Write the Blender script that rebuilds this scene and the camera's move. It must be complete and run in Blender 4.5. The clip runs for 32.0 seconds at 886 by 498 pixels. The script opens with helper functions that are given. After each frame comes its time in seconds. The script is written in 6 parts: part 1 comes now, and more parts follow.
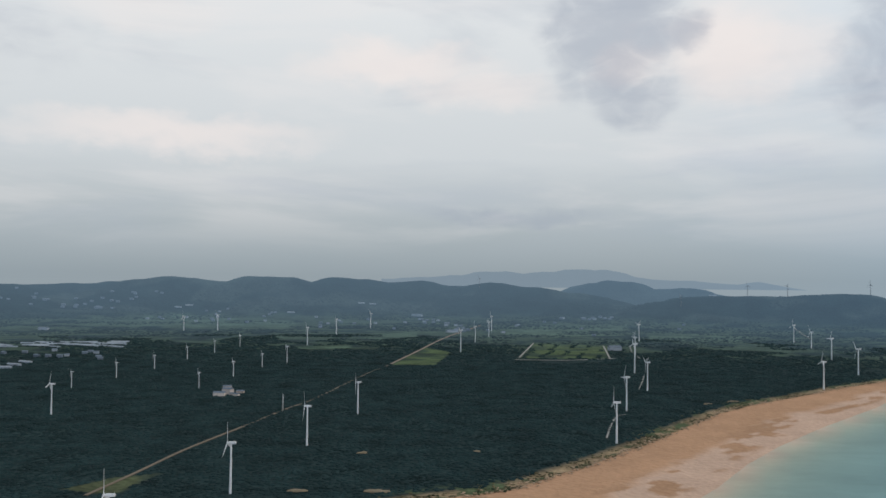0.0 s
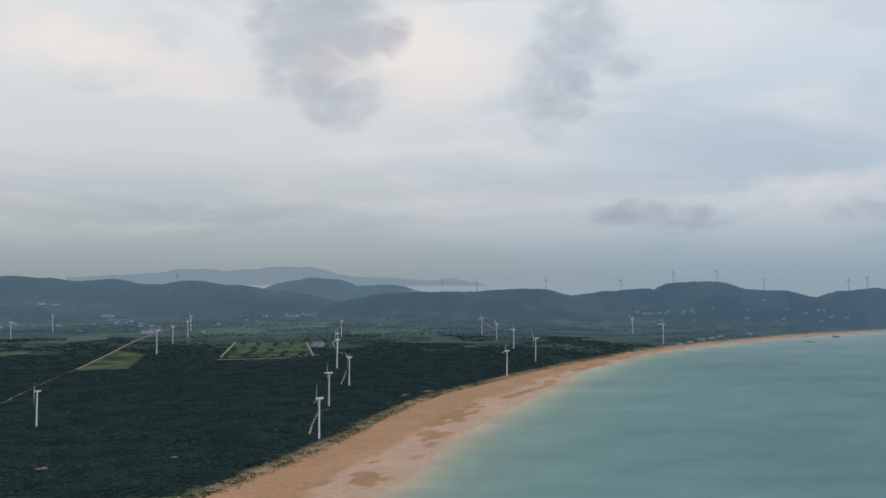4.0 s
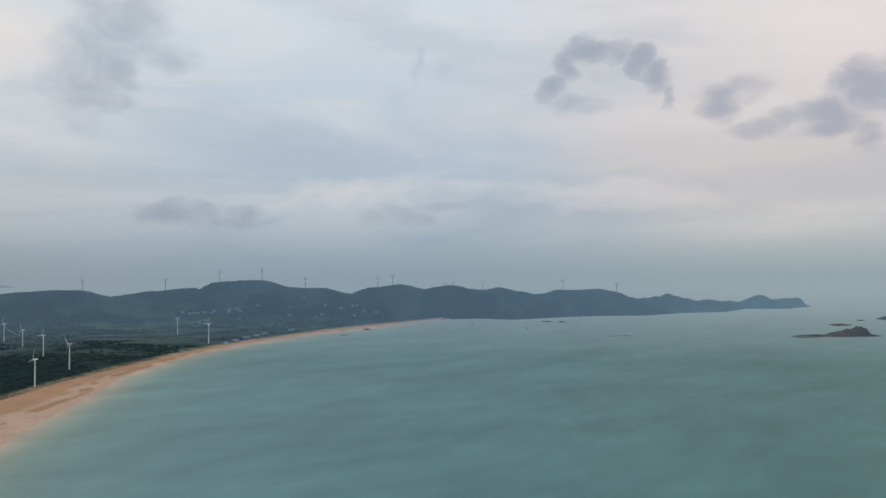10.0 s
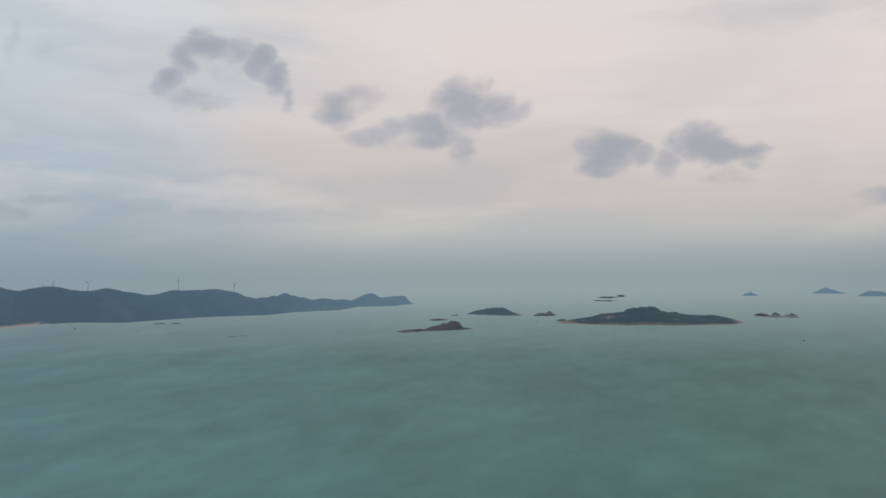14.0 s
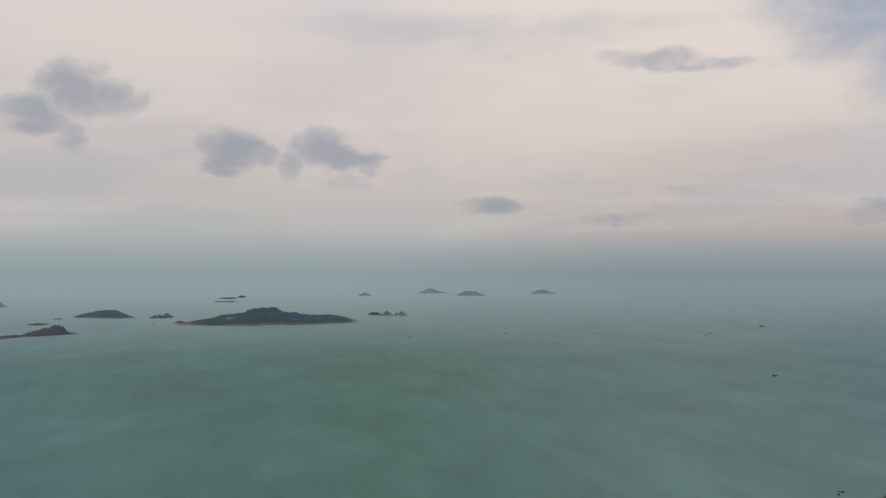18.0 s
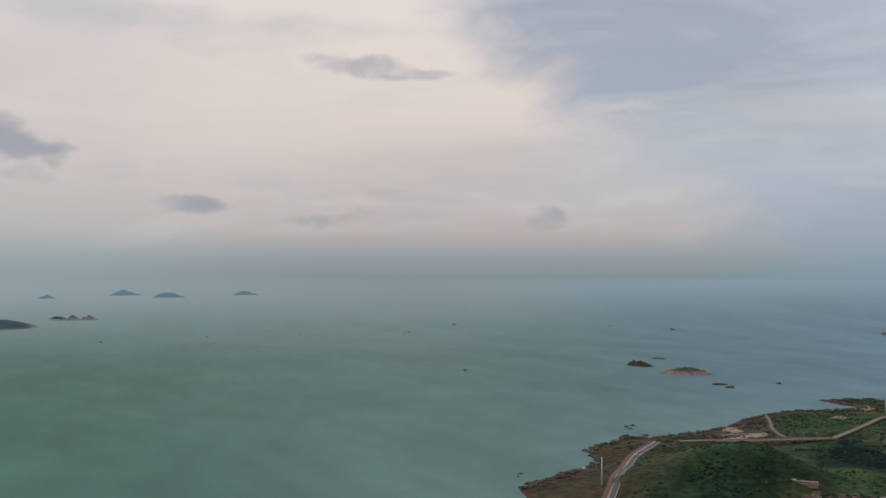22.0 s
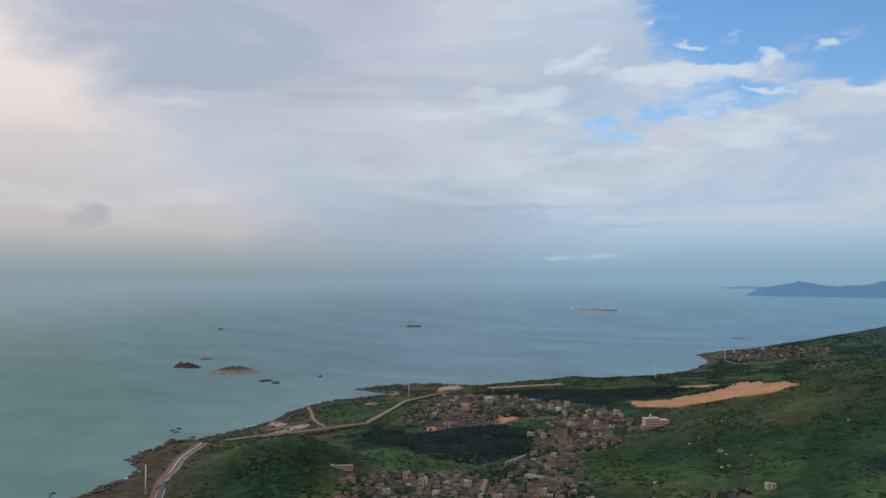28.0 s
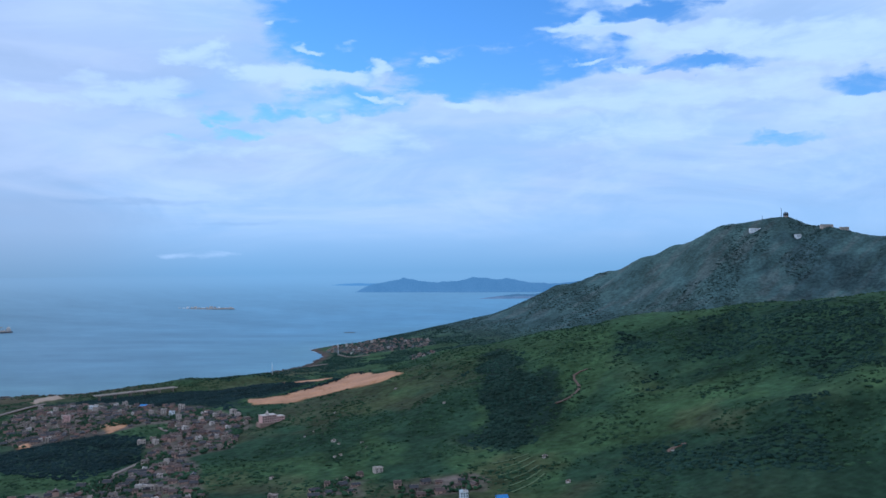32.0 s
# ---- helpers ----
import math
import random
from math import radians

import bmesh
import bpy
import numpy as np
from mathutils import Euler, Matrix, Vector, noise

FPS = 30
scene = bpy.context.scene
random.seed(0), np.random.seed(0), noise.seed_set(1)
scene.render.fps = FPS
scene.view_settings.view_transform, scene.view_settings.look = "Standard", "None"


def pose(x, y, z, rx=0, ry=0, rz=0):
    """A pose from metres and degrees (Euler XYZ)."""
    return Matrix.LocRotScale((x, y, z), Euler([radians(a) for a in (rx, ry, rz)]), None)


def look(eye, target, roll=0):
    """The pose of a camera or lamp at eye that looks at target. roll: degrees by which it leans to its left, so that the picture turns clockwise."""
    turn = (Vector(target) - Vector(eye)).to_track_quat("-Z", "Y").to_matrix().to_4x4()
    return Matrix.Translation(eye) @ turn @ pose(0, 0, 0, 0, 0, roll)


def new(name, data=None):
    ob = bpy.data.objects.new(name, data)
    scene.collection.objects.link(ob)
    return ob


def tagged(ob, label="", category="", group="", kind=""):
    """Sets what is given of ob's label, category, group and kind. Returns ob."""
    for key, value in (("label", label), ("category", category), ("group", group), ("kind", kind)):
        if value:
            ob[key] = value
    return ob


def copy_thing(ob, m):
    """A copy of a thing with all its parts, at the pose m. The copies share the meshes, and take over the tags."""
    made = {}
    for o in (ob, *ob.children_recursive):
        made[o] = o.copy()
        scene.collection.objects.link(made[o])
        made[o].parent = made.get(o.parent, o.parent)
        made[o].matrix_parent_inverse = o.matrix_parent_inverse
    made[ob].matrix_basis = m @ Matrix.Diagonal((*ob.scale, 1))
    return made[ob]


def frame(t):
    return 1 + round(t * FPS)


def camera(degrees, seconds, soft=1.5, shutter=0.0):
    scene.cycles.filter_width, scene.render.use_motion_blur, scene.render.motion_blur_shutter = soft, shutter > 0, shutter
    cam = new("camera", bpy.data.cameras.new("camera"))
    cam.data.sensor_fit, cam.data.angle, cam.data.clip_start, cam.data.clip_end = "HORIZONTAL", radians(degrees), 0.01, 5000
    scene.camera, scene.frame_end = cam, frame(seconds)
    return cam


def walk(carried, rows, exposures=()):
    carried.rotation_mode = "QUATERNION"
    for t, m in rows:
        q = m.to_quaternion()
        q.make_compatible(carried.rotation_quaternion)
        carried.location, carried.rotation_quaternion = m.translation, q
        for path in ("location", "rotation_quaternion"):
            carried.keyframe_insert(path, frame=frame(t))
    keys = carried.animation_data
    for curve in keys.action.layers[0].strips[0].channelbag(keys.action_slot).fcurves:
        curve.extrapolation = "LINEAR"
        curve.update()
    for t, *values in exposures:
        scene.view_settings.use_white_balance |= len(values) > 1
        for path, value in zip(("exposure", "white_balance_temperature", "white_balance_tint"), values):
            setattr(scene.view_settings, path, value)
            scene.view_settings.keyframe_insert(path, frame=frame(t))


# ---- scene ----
# ---- camera ----
H = 240.0
cam = camera(55.285, 32.0, soft=1.6)
PATH = [
    (0.0, -0.00, 1.853, -0.726),
    (0.5, -2.90, 1.872, -0.656),
    (1.0, -5.71, 1.884, -0.649),
    (1.5, -8.59, 1.888, -0.583),
    (2.0, -11.53, 1.877, -0.546),
    (2.5, -14.43, 1.864, -0.513),
    (4.5, -20.71, 1.867, -0.432),
    (5.0, -22.00, 1.862, -0.410),
    (5.5, -25.79, 1.866, -0.346),
    (6.0, -28.48, 1.867, -0.282),
    (6.5, -29.86, 1.879, -0.263),
    (7.0, -31.73, 1.898, -0.210),
    (7.5, -34.25, 1.895, -0.193),
    (8.0, -37.00, 1.903, -0.119),
    (8.5, -40.13, 1.914, -0.014),
    (9.0, -43.76, 1.915, 0.076),
    (9.5, -47.59, 1.908, 0.067),
    (10.0, -49.88, 1.911, 0.071),
    (10.5, -51.09, 1.841, 0.083),
    (11.0, -55.14, 1.841, 0.107),
    (11.5, -58.95, 1.849, 0.165),
    (12.0, -62.35, 1.846, 0.220),
    (12.5, -65.74, 1.844, 0.268),
    (13.0, -69.03, 1.867, 0.215),
    (13.5, -72.37, 1.866, 0.272),
    (15.5, -83.58, 1.844, -0.324),
    (16.0, -86.96, 1.870, -0.255),
    (16.5, -90.44, 1.869, -0.124),
    (17.0, -93.89, 1.871, -0.140),
    (17.5, -97.25, 1.866, -0.124),
    (18.0, -100.51, 1.857, -0.054),
    (18.5, -103.75, 1.877, -0.238),
    (19.0, -106.93, 1.905, -0.317),
    (19.5, -109.43, 1.914, -0.311),
    (20.0, -111.57, 1.902, -0.324),
    (20.5, -114.06, 1.922, -0.305),
    (21.0, -116.22, 1.938, -0.259),
    (21.5, -118.14, 1.942, -0.173),
    (22.0, -120.33, 1.959, -0.114),
    (22.5, -122.31, 1.972, -0.074),
    (23.0, -124.58, 1.959, -0.068),
    (23.5, -126.83, 1.928, -0.028),
    (24.0, -128.85, 1.900, -0.093),
    (24.5, -130.97, 1.912, -0.076),
    (25.0, -133.41, 1.926, -0.063),
    (25.5, -136.08, 1.946, -0.095),
    (27.5, -147.38, 1.931, 0.175),
    (28.0, -150.17, 1.920, 0.224),
    (28.5, -152.65, 1.883, 0.268),
    (29.0, -155.03, 1.860, 0.345),
    (29.5, -157.38, 1.854, 0.365),
    (30.0, -160.15, 1.799, 0.454),
    (30.5, -164.38, 1.795, 0.513),
    (31.0, -168.29, 1.733, 0.607),
    (31.5, -172.09, 1.671, 0.624),
    (32.0, -175.63, 1.605, 0.624),
]
EXPOSURES = [(0, 0.06, 6450, 10), (5, 0.02, 6500, 10), (10, -0.05, 6480, 10), (16, -0.13, 6700, 10), (17.5, -0.17, 6680, 10), (19, -0.28, 6650, 10), (20.2, -0.16, 6650, 10), (23, -0.22, 6600, 10), (25, -0.20, 6550, 10), (28, -0.02, 6400, 10), (30, 0.01, 5650, 10), (31, 0.09, 5300, 10), (32, 0.09, 4850, 10)]
walk(cam, [(t, pose(0, 0, H, 90 + p, r, y)) for t, y, p, r in PATH], EXPOSURES)

# ---- world and sun ----
SUN_AZ, SUN_EL = 118.0, 38.0      # compass bearing from +y towards +x, and height


def sky_world():
    w = bpy.data.worlds.new("sky")
    scene.world = w
    w.use_nodes = True
    nt = w.node_tree
    nt.nodes.clear()
    N, L = nt.nodes.new, nt.links.new

    def val(x):
        n = N("ShaderNodeValue")
        n.outputs[0].default_value = x
        return n.outputs[0]

    def mth(op, a, b=None, c=None, clamp=False):
        n = N("ShaderNodeMath")
        n.operation, n.use_clamp = op, clamp
        for i, v in enumerate((a, b, c)):
            if v is None:
                continue
            if isinstance(v, (int, float)):
                n.inputs[i].default_value = v
            else:
                L(v, n.inputs[i])
        return n.outputs[0]

    def step(a, lo, hi, o0=0.0, o1=1.0):
        n = N("ShaderNodeMapRange")
        n.interpolation_type = "SMOOTHSTEP"
        L(a, n.inputs[0])
        for i, v in zip((1, 2, 3, 4), (lo, hi, o0, o1)):
            n.inputs[i].default_value = v
        return n.outputs[0]

    def mix(f, a, b):
        n = N("ShaderNodeMix")
        n.data_type = "RGBA"
        if isinstance(f, float):
            n.inputs[0].default_value = f
        else:
            L(f, n.inputs[0])
        for i, v in ((6, a), (7, b)):
            if isinstance(v, tuple):
                n.inputs[i].default_value = (*v, 1)
            else:
                L(v, n.inputs[i])
        return n.outputs[2]

    def ramp(fac, stops):
        n = N("ShaderNodeValToRGB")
        el = n.color_ramp.elements
        while len(el) < len(stops):
            el.new(0.5)
        for e, (p, c) in zip(el, stops):
            e.position, e.color = p, (*c, 1)
        L(fac, n.inputs[0])
        return n.outputs[0]

    co = N("ShaderNodeTexCoord").outputs["Generated"]
    sep = N("ShaderNodeSeparateXYZ")
    L(co, sep.inputs[0])
    sx, sy, sz = sep.outputs
    az = mth("MULTIPLY", mth("ARCTAN2", sx, sy), 57.29578)
    az = mth("ADD", az, mth("MULTIPLY", mth("LESS_THAN", az, -90.0), 360.0))   # -90 .. 270
    el = mth("MULTIPLY", mth("ARCSINE", sz), 57.29578)
    pos = N("ShaderNodeCombineXYZ")
    L(az, pos.inputs[0])
    L(el, pos.inputs[1])
    P = pos.outputs[0]

    def fbm(scale, sx_=1.0, sy_=1.0, off=0.0, detail=6.0, rough=0.55, dist=0.0):
        m = N("ShaderNodeMapping")
        L(P, m.inputs[0])
        m.inputs["Scale"].default_value = (scale * sx_, scale * sy_, 1)
        m.inputs["Location"].default_value = (off, off * 0.7, off * 0.3)
        n = N("ShaderNodeTexNoise")
        n.inputs["Scale"].default_value = 1.0
        n.inputs["Detail"].default_value = detail
        n.inputs["Roughness"].default_value = rough
        n.inputs["Distortion"].default_value = dist
        L(m.outputs[0], n.inputs["Vector"])
        return n.outputs[0]

    # clear air
    sky = N("ShaderNodeTexSky")
    sky.sky_type, sky.sun_disc = "NISHITA", False
    sky.sun_elevation, sky.sun_rotation = radians(SUN_EL), radians(SUN_AZ)
    sky.altitude, sky.air_density, sky.dust_density, sky.ozone_density = 200, 1.0, 0.0, 3.0
    gain = N("ShaderNodeVectorMath")
    gain.operation = "SCALE"
    L(sky.outputs[0], gain.inputs[0])
    gain.inputs[3].default_value = SKY_GAIN
    deep = N("ShaderNodeHueSaturation")
    deep.inputs["Saturation"].default_value = 1.15
    L(gain.outputs[0], deep.inputs["Color"])
    clear = deep.outputs[0]

    # cloud deck: one colour scale by height for each part of the compass
    e01 = mth("DIVIDE", mth("ADD", el, 2.0), 22.0, clamp=True)
    wob = mth("MULTIPLY", mth("MULTIPLY_ADD", fbm(0.05, 1, 2.2, 3.1, 4), 36.0, -18.0), step(el, 0.0, 5.0))
    azw = mth("ADD", az, wob)
    deck = None
    slant = mth("ADD", az, mth("MULTIPLY", el, 1.17))
    slant = mth("ADD", slant, mth("MULTIPLY_ADD", fbm(0.16, 0.7, 1.6, 23.0, 7, 0.55, 0.5), 16.0, -8.0))
    for lo, hi, stops in DECK:
        c = ramp(e01, stops)
        deck = c if deck is None else mix(step(slant if lo == 138 else azw, lo, hi), deck, c)
    # bearings and heights bent by turbulence, for ragged edges
    tur = N("ShaderNodeTexNoise")
    mp = N("ShaderNodeMapping")
    mp.inputs["Scale"].default_value = (0.30, 0.55, 1)
    L(P, mp.inputs[0]), L(mp.outputs[0], tur.inputs["Vector"])
    tur.inputs["Scale"].default_value, tur.inputs["Detail"].default_value, tur.inputs["Roughness"].default_value = 1.0, 5, 0.52
    tsep = N("ShaderNodeSeparateColor")
    L(tur.outputs[1], tsep.inputs[0])
    az2 = mth("ADD", az, mth("MULTIPLY_ADD", tsep.outputs[0], 5.0, -2.5))
    el2 = mth("ADD", el, mth("MULTIPLY_ADD", tsep.outputs[1], 3.4, -1.7))

    az3 = mth("ADD", az, mth("MULTIPLY_ADD", tsep.outputs[0], 2.6, -1.3))
    el4 = mth("ADD", el, mth("MULTIPLY_ADD", tsep.outputs[1], 2.0, -1.0))

    def lobes(rows, ax, ex):
        total = None
        for a, e, wa, we, k in rows:
            da = mth("DIVIDE", mth("SUBTRACT", ax, a), wa)
            de = mth("DIVIDE", mth("SUBTRACT", ex, e), we)
            d2 = mth("ADD", mth("MULTIPLY", da, da), mth("MULTIPLY", de, de))
            g = mth("MULTIPLY", mth("SUBTRACT", 1.0, d2, clamp=True), k)
            total = g if total is None else mth("MAXIMUM", total, g)
        return total

    # slow streaks through the deck
    st = fbm(0.055, 0.8, 4.2, 7.7, 5, 0.55, 0.6)
    deck = mix(mth("MULTIPLY", mth("MULTIPLY", step(st, 0.46, 0.66), STREAK), step(el, 0.5, 5.0)), deck, (0.80, 0.77, 0.76))
    st2 = fbm(0.075, 0.7, 3.0, 17.3, 5, 0.55, 0.4)
    deck = mix(mth("MULTIPLY", mth("MULTIPLY", step(st2, 0.46, 0.68), STREAK), step(el, 0.5, 5.0)), deck, (0.40, 0.455, 0.53))
    deck = mix(step(lobes(GLOWS, az2, el2), 0.0, 1.0, 0.0, 0.75), deck, (0.88, 0.79, 0.75))

    deck = mix(step(lobes(SHADES, az2, el2), 0.0, 1.0, 0.0, 0.45), deck, (0.40, 0.45, 0.56))

    # folds of paler cloud in the blue-grey deck
    fold = fbm(0.10, 0.6, 2.4, 83.0, 8, 0.58, 1.2)
    fold = mth("MULTIPLY", mth("MULTIPLY", step(fold, 0.44, 0.64), step(slant, 138, 150)), step(el, 3.0, 8.0))
    deck = mix(mth("MULTIPLY", fold, 0.34), deck, (0.60, 0.62, 0.70))
    # open sky over the far south, with white cloud across it
    op = fbm(0.12, 0.7, 2.0, 31.9, 9, 0.62, 0.9)
    fine = fbm(0.5, 0.55, 1.7, 71.0, 9, 0.62, 0.5)
    hole = lobes(GAPS, az2, el2)
    gap = mth("ADD", hole, mth("MULTIPLY_ADD", op, 1.2, -0.60))
    gap = mth("ADD", gap, mth("MULTIPLY_ADD", fine, 1.7, -0.85))
    bright = mth("MULTIPLY", step(op, 0.42, 0.66), mth("MULTIPLY", step(az, 142, 158), step(el, 1.0, 6.0)))
    deck = mix(mth("MULTIPLY", bright, 0.22), deck, (0.82, 0.86, 0.92))
    gap = mth("MULTIPLY", step(gap, -0.1, 0.75), mth("MULTIPLY", step(hole, 0.0, 0.3), step(az, 150, 160)))
    bank = lobes(BANK, az2, el2)
    bank = mth("MULTIPLY", step(mth("ADD", bank, mth("MULTIPLY_ADD", fine, 2.0, -1.05)), 0.0, 1.0), step(bank, 0.0, 0.4))
    deck = mix(mth("MULTIPLY", bank, 0.65), deck, (0.675, 0.755, 0.83))
    deck = mix(gap, deck, clear)
    veil = lobes(VEIL, az2, el2)
    deck = mix(mth("MULTIPLY", step(veil, 0.0, 1.0), 0.7), deck, (0.63, 0.69, 0.78))
    core = lobes([(a, e, wa * 1.3, we * 1.15, k) for a, e, wa, we, k in WISPS], az2, el2)
    wisp = mth("MULTIPLY", mth("ADD", core, mth("MULTIPLY_ADD", fine, 1.9, -0.95)), step(core, 0.0, 0.5))
    deck = mix(mth("MULTIPLY", step(wisp, 0.0, 0.9), 0.9), deck, (0.64, 0.72, 0.80))

    el3 = mth("ADD", el, mth("MULTIPLY_ADD", tsep.outputs[1], 1.0, -0.5))
    low = mth("ADD", lobes(LOW_CLOUDS, az2, el3), mth("MULTIPLY_ADD", fine, 3.0, -1.6))
    deck = mix(mth("MULTIPLY", mth("MULTIPLY", step(low, 0.1, 1.2), step(lobes(LOW_CLOUDS, az2, el3), 0.0, 0.4)), 0.42), deck, (0.66, 0.73, 0.82))
    low = mth("ADD", lobes(LOW_STREAKS, az2, el3), mth("MULTIPLY_ADD", fine, 1.6, -0.9))
    deck = mix(mth("MULTIPLY", mth("MULTIPLY", step(low, 0.0, 0.9), step(lobes(LOW_STREAKS, az2, el3), 0.0, 0.3)), 0.4), deck, (0.30, 0.40, 0.52))

    # single dark clouds
    puff = fbm(0.42, 1, 1.5, 51.0, 5, 0.5, 0.6)
    for rows, weight, wide in ((CLOUDS_NORTH, 0.56, 1.25), (CLOUDS_EAST, 0.70, 1.3)):
        total = lobes([(a, e, wa * wide, we * wide, k) for a, e, wa, we, k in rows], az3, el4)
        mask = step(mth("ADD", total, mth("MULTIPLY_ADD", puff, 1.1, -0.55)), -0.05, 1.0)
        mask = mth("MULTIPLY", mask, step(total, 0.0, 0.5))
        deck = mix(mth("MULTIPLY", mask, weight), deck, (0.30, 0.345, 0.43))

    bg = N("ShaderNodeBackground")
    L(deck, bg.inputs[0])
    bg.inputs[1].default_value = 1.0
    out = N("ShaderNodeOutputWorld")
    L(bg.outputs[0], out.inputs[0])


SKY_GAIN = 0.118
STREAK = 0.30
DECK = [   # from bearing, to bearing, colours from the horizon upwards
    (0, 0, [(0.0, (0.26, 0.31, 0.335)), (0.09, (0.285, 0.335, 0.365)), (0.22, (0.385, 0.435, 0.46)), (0.45, (0.60, 0.635, 0.655)), (1.0, (0.75, 0.77, 0.78))]),
    (12, 40, [(0.0, (0.25, 0.325, 0.38)), (0.09, (0.27, 0.35, 0.41)), (0.22, (0.34, 0.43, 0.50)), (0.45, (0.48, 0.57, 0.66)), (1.0, (0.70, 0.76, 0.81))]),
    (46, 74, [(0.0, (0.275, 0.355, 0.375)), (0.10, (0.31, 0.39, 0.415)), (0.15, (0.37, 0.435, 0.455)), (0.235, (0.54, 0.55, 0.55)), (0.32, (0.61, 0.58, 0.57)), (0.6, (0.67, 0.63, 0.64)), (1.0, (0.78, 0.75, 0.75))]),
    (92, 116, [(0.0, (0.20, 0.27, 0.30)), (0.10, (0.26, 0.33, 0.36)), (0.15, (0.33, 0.38, 0.41)), (0.235, (0.54, 0.50, 0.49)), (0.6, (0.82, 0.735, 0.70)), (1.0, (0.91, 0.835, 0.795))]),
    (138, 147, [(0.0, (0.19, 0.27, 0.32)), (0.10, (0.255, 0.35, 0.425)), (0.22, (0.375, 0.45, 0.53)), (0.45, (0.41, 0.48, 0.58)), (1.0, (0.415, 0.465, 0.575))]),
    (146, 164, [(0.0, (0.20, 0.335, 0.45)), (0.10, (0.245, 0.395, 0.52)), (0.22, (0.39, 0.525, 0.65)), (0.45, (0.43, 0.54, 0.665)), (1.0, (0.47, 0.575, 0.70))]),
]
# clouds, as lobes: bearing, height, half width, half height, weight
CLOUDS_NORTH = [
    (11.2, 16.3, 4.6, 3.8, 1.0), (16.0, 16.0, 1.9, 1.6, 0.7), (9.1, 13.7, 1.9, 2.3, 0.6), (12.7, 11.4, 2.9, 1.9, 0.75), (11.2, 13.1, 2.3, 2.3, 0.8), (29.0, 16.1, 3.4, 3.1, 0.7), (32.1, 13.9, 1.9, 1.3, 0.6), (28.2, 13.2, 1.9, 1.9, 0.65),
    (27.9, 11.0, 2.3, 1.1, 0.6), (48.2, 14.1, 0.5, 1.9, 0.4), (46.6, 11.8, 1.5, 1.1, 0.3), 
    (4.4, 4.0, 7.7, 0.8, 0.5), (-26.2, 14.2, 4.2, 2.3, 0.35), (26.8, 13.2, 2.7, 4.2, 0.6),
]
CLOUDS_EAST = [
    (32.3, 4.2, 2.7, 1.1, 0.85), (36.0, 4.3, 1.8, 0.8, 0.6), (34.0, 3.6, 4.4, 0.5, 0.6), (46.9, 3.9, 3.2, 0.8, 0.55), (49.8, 4.8, 1.7, 0.4, 0.45),
    (57.3, 12.5, 1.0, 1.1, 0.75), (58.3, 13.9, 1.1, 1.1, 0.75), (59.8, 14.9, 1.7, 0.8, 0.8), (61.5, 14.6, 1.3, 0.9, 0.7), (63.1, 14.1, 1.2, 1.1, 0.9), (64.2, 13.0, 1.1, 1.1, 0.9), (64.9, 11.8, 0.6, 0.8, 0.7), (59.2, 11.2, 2.3, 0.8, 0.5),
    (60.8, 13.4, 2.7, 1.3, 0.3), (68.0, 11.0, 1.6, 1.3, 0.7), (69.7, 11.9, 1.6, 1.0, 0.5), (71.0, 9.4, 2.9, 0.8, 0.55), (74.6, 10.0, 2.3, 1.5, 0.9), (76.5, 11.3, 2.3, 1.7, 1.0), (79.0, 11.3, 2.2, 1.3, 0.75), (77.8, 12.5, 1.2, 0.8, 0.6),
    (76.7, 8.6, 1.0, 1.1, 0.6), (72.8, 9.9, 1.6, 1.0, 0.7), (50.0, 13.8, 1.1, 1.1, 0.3), (86.5, 8.2, 2.0, 1.5, 1.0), (85.7, 7.1, 1.4, 0.8, 0.8), (88.3, 7.9, 1.2, 0.9, 0.8), (92.1, 8.7, 1.8, 1.4, 1.0), (93.6, 8.0, 1.8, 1.1, 1.0),
    (95.3, 7.8, 1.1, 0.9, 0.8), (90.2, 7.5, 1.0, 1.0, 0.6), (94.0, 6.3, 2.1, 0.5, 0.4), (104.0, 4.6, 1.8, 0.7, 0.8), (102.8, 4.9, 1.6, 0.4, 0.5), (111.4, 3.9, 1.8, 0.6, 0.45), (114.2, 4.1, 1.6, 0.5, 0.45), (116.3, 5.8, 2.1, 0.6, 0.35),
    (114.9, 14.0, 3.3, 0.7, 0.65), (118.2, 13.6, 2.9, 0.5, 0.6), (112.3, 14.5, 1.8, 0.5, 0.4), (103.8, 4.6, 2.1, 0.7, 0.7), (127.4, 4.1, 1.5, 0.8, 0.6), (112.4, 3.9, 4.2, 0.5, 0.35),
]
GLOWS = [
    (-3.4, 13.9, 8.8, 2.1, 0.75), (12.6, 14.1, 3.4, 2.3, 0.7), (-18.1, 9.0, 12.6, 1.7, 0.7), (19.0, 14.5, 6.1, 4.2, 0.8), (-20.0, 16.3, 7.1, 2.0, 0.4), (2.6, 12.4, 6.5, 1.9, 0.6), (22.5, 14.3, 4.6, 2.7, 0.6),
    (81.1, 14.7, 16.8, 5.5, 0.6), (44.5, 5.6, 10.0, 1.2, 0.4), (61.5, 5.5, 10.0, 1.2, 0.4), (114.4, 15.0, 10.3, 2.1, 0.8), (96.1, 9.0, 16.0, 4.4, 0.35), (104.8, 9.7, 12.7, 5.6, 0.5),
    (132.4, 11.4, 3.6, 0.7, 0.4), (133.2, 5.4, 4.2, 1.0, 0.35), (119.0, 14.9, 4.2, 0.5, 0.9),
]
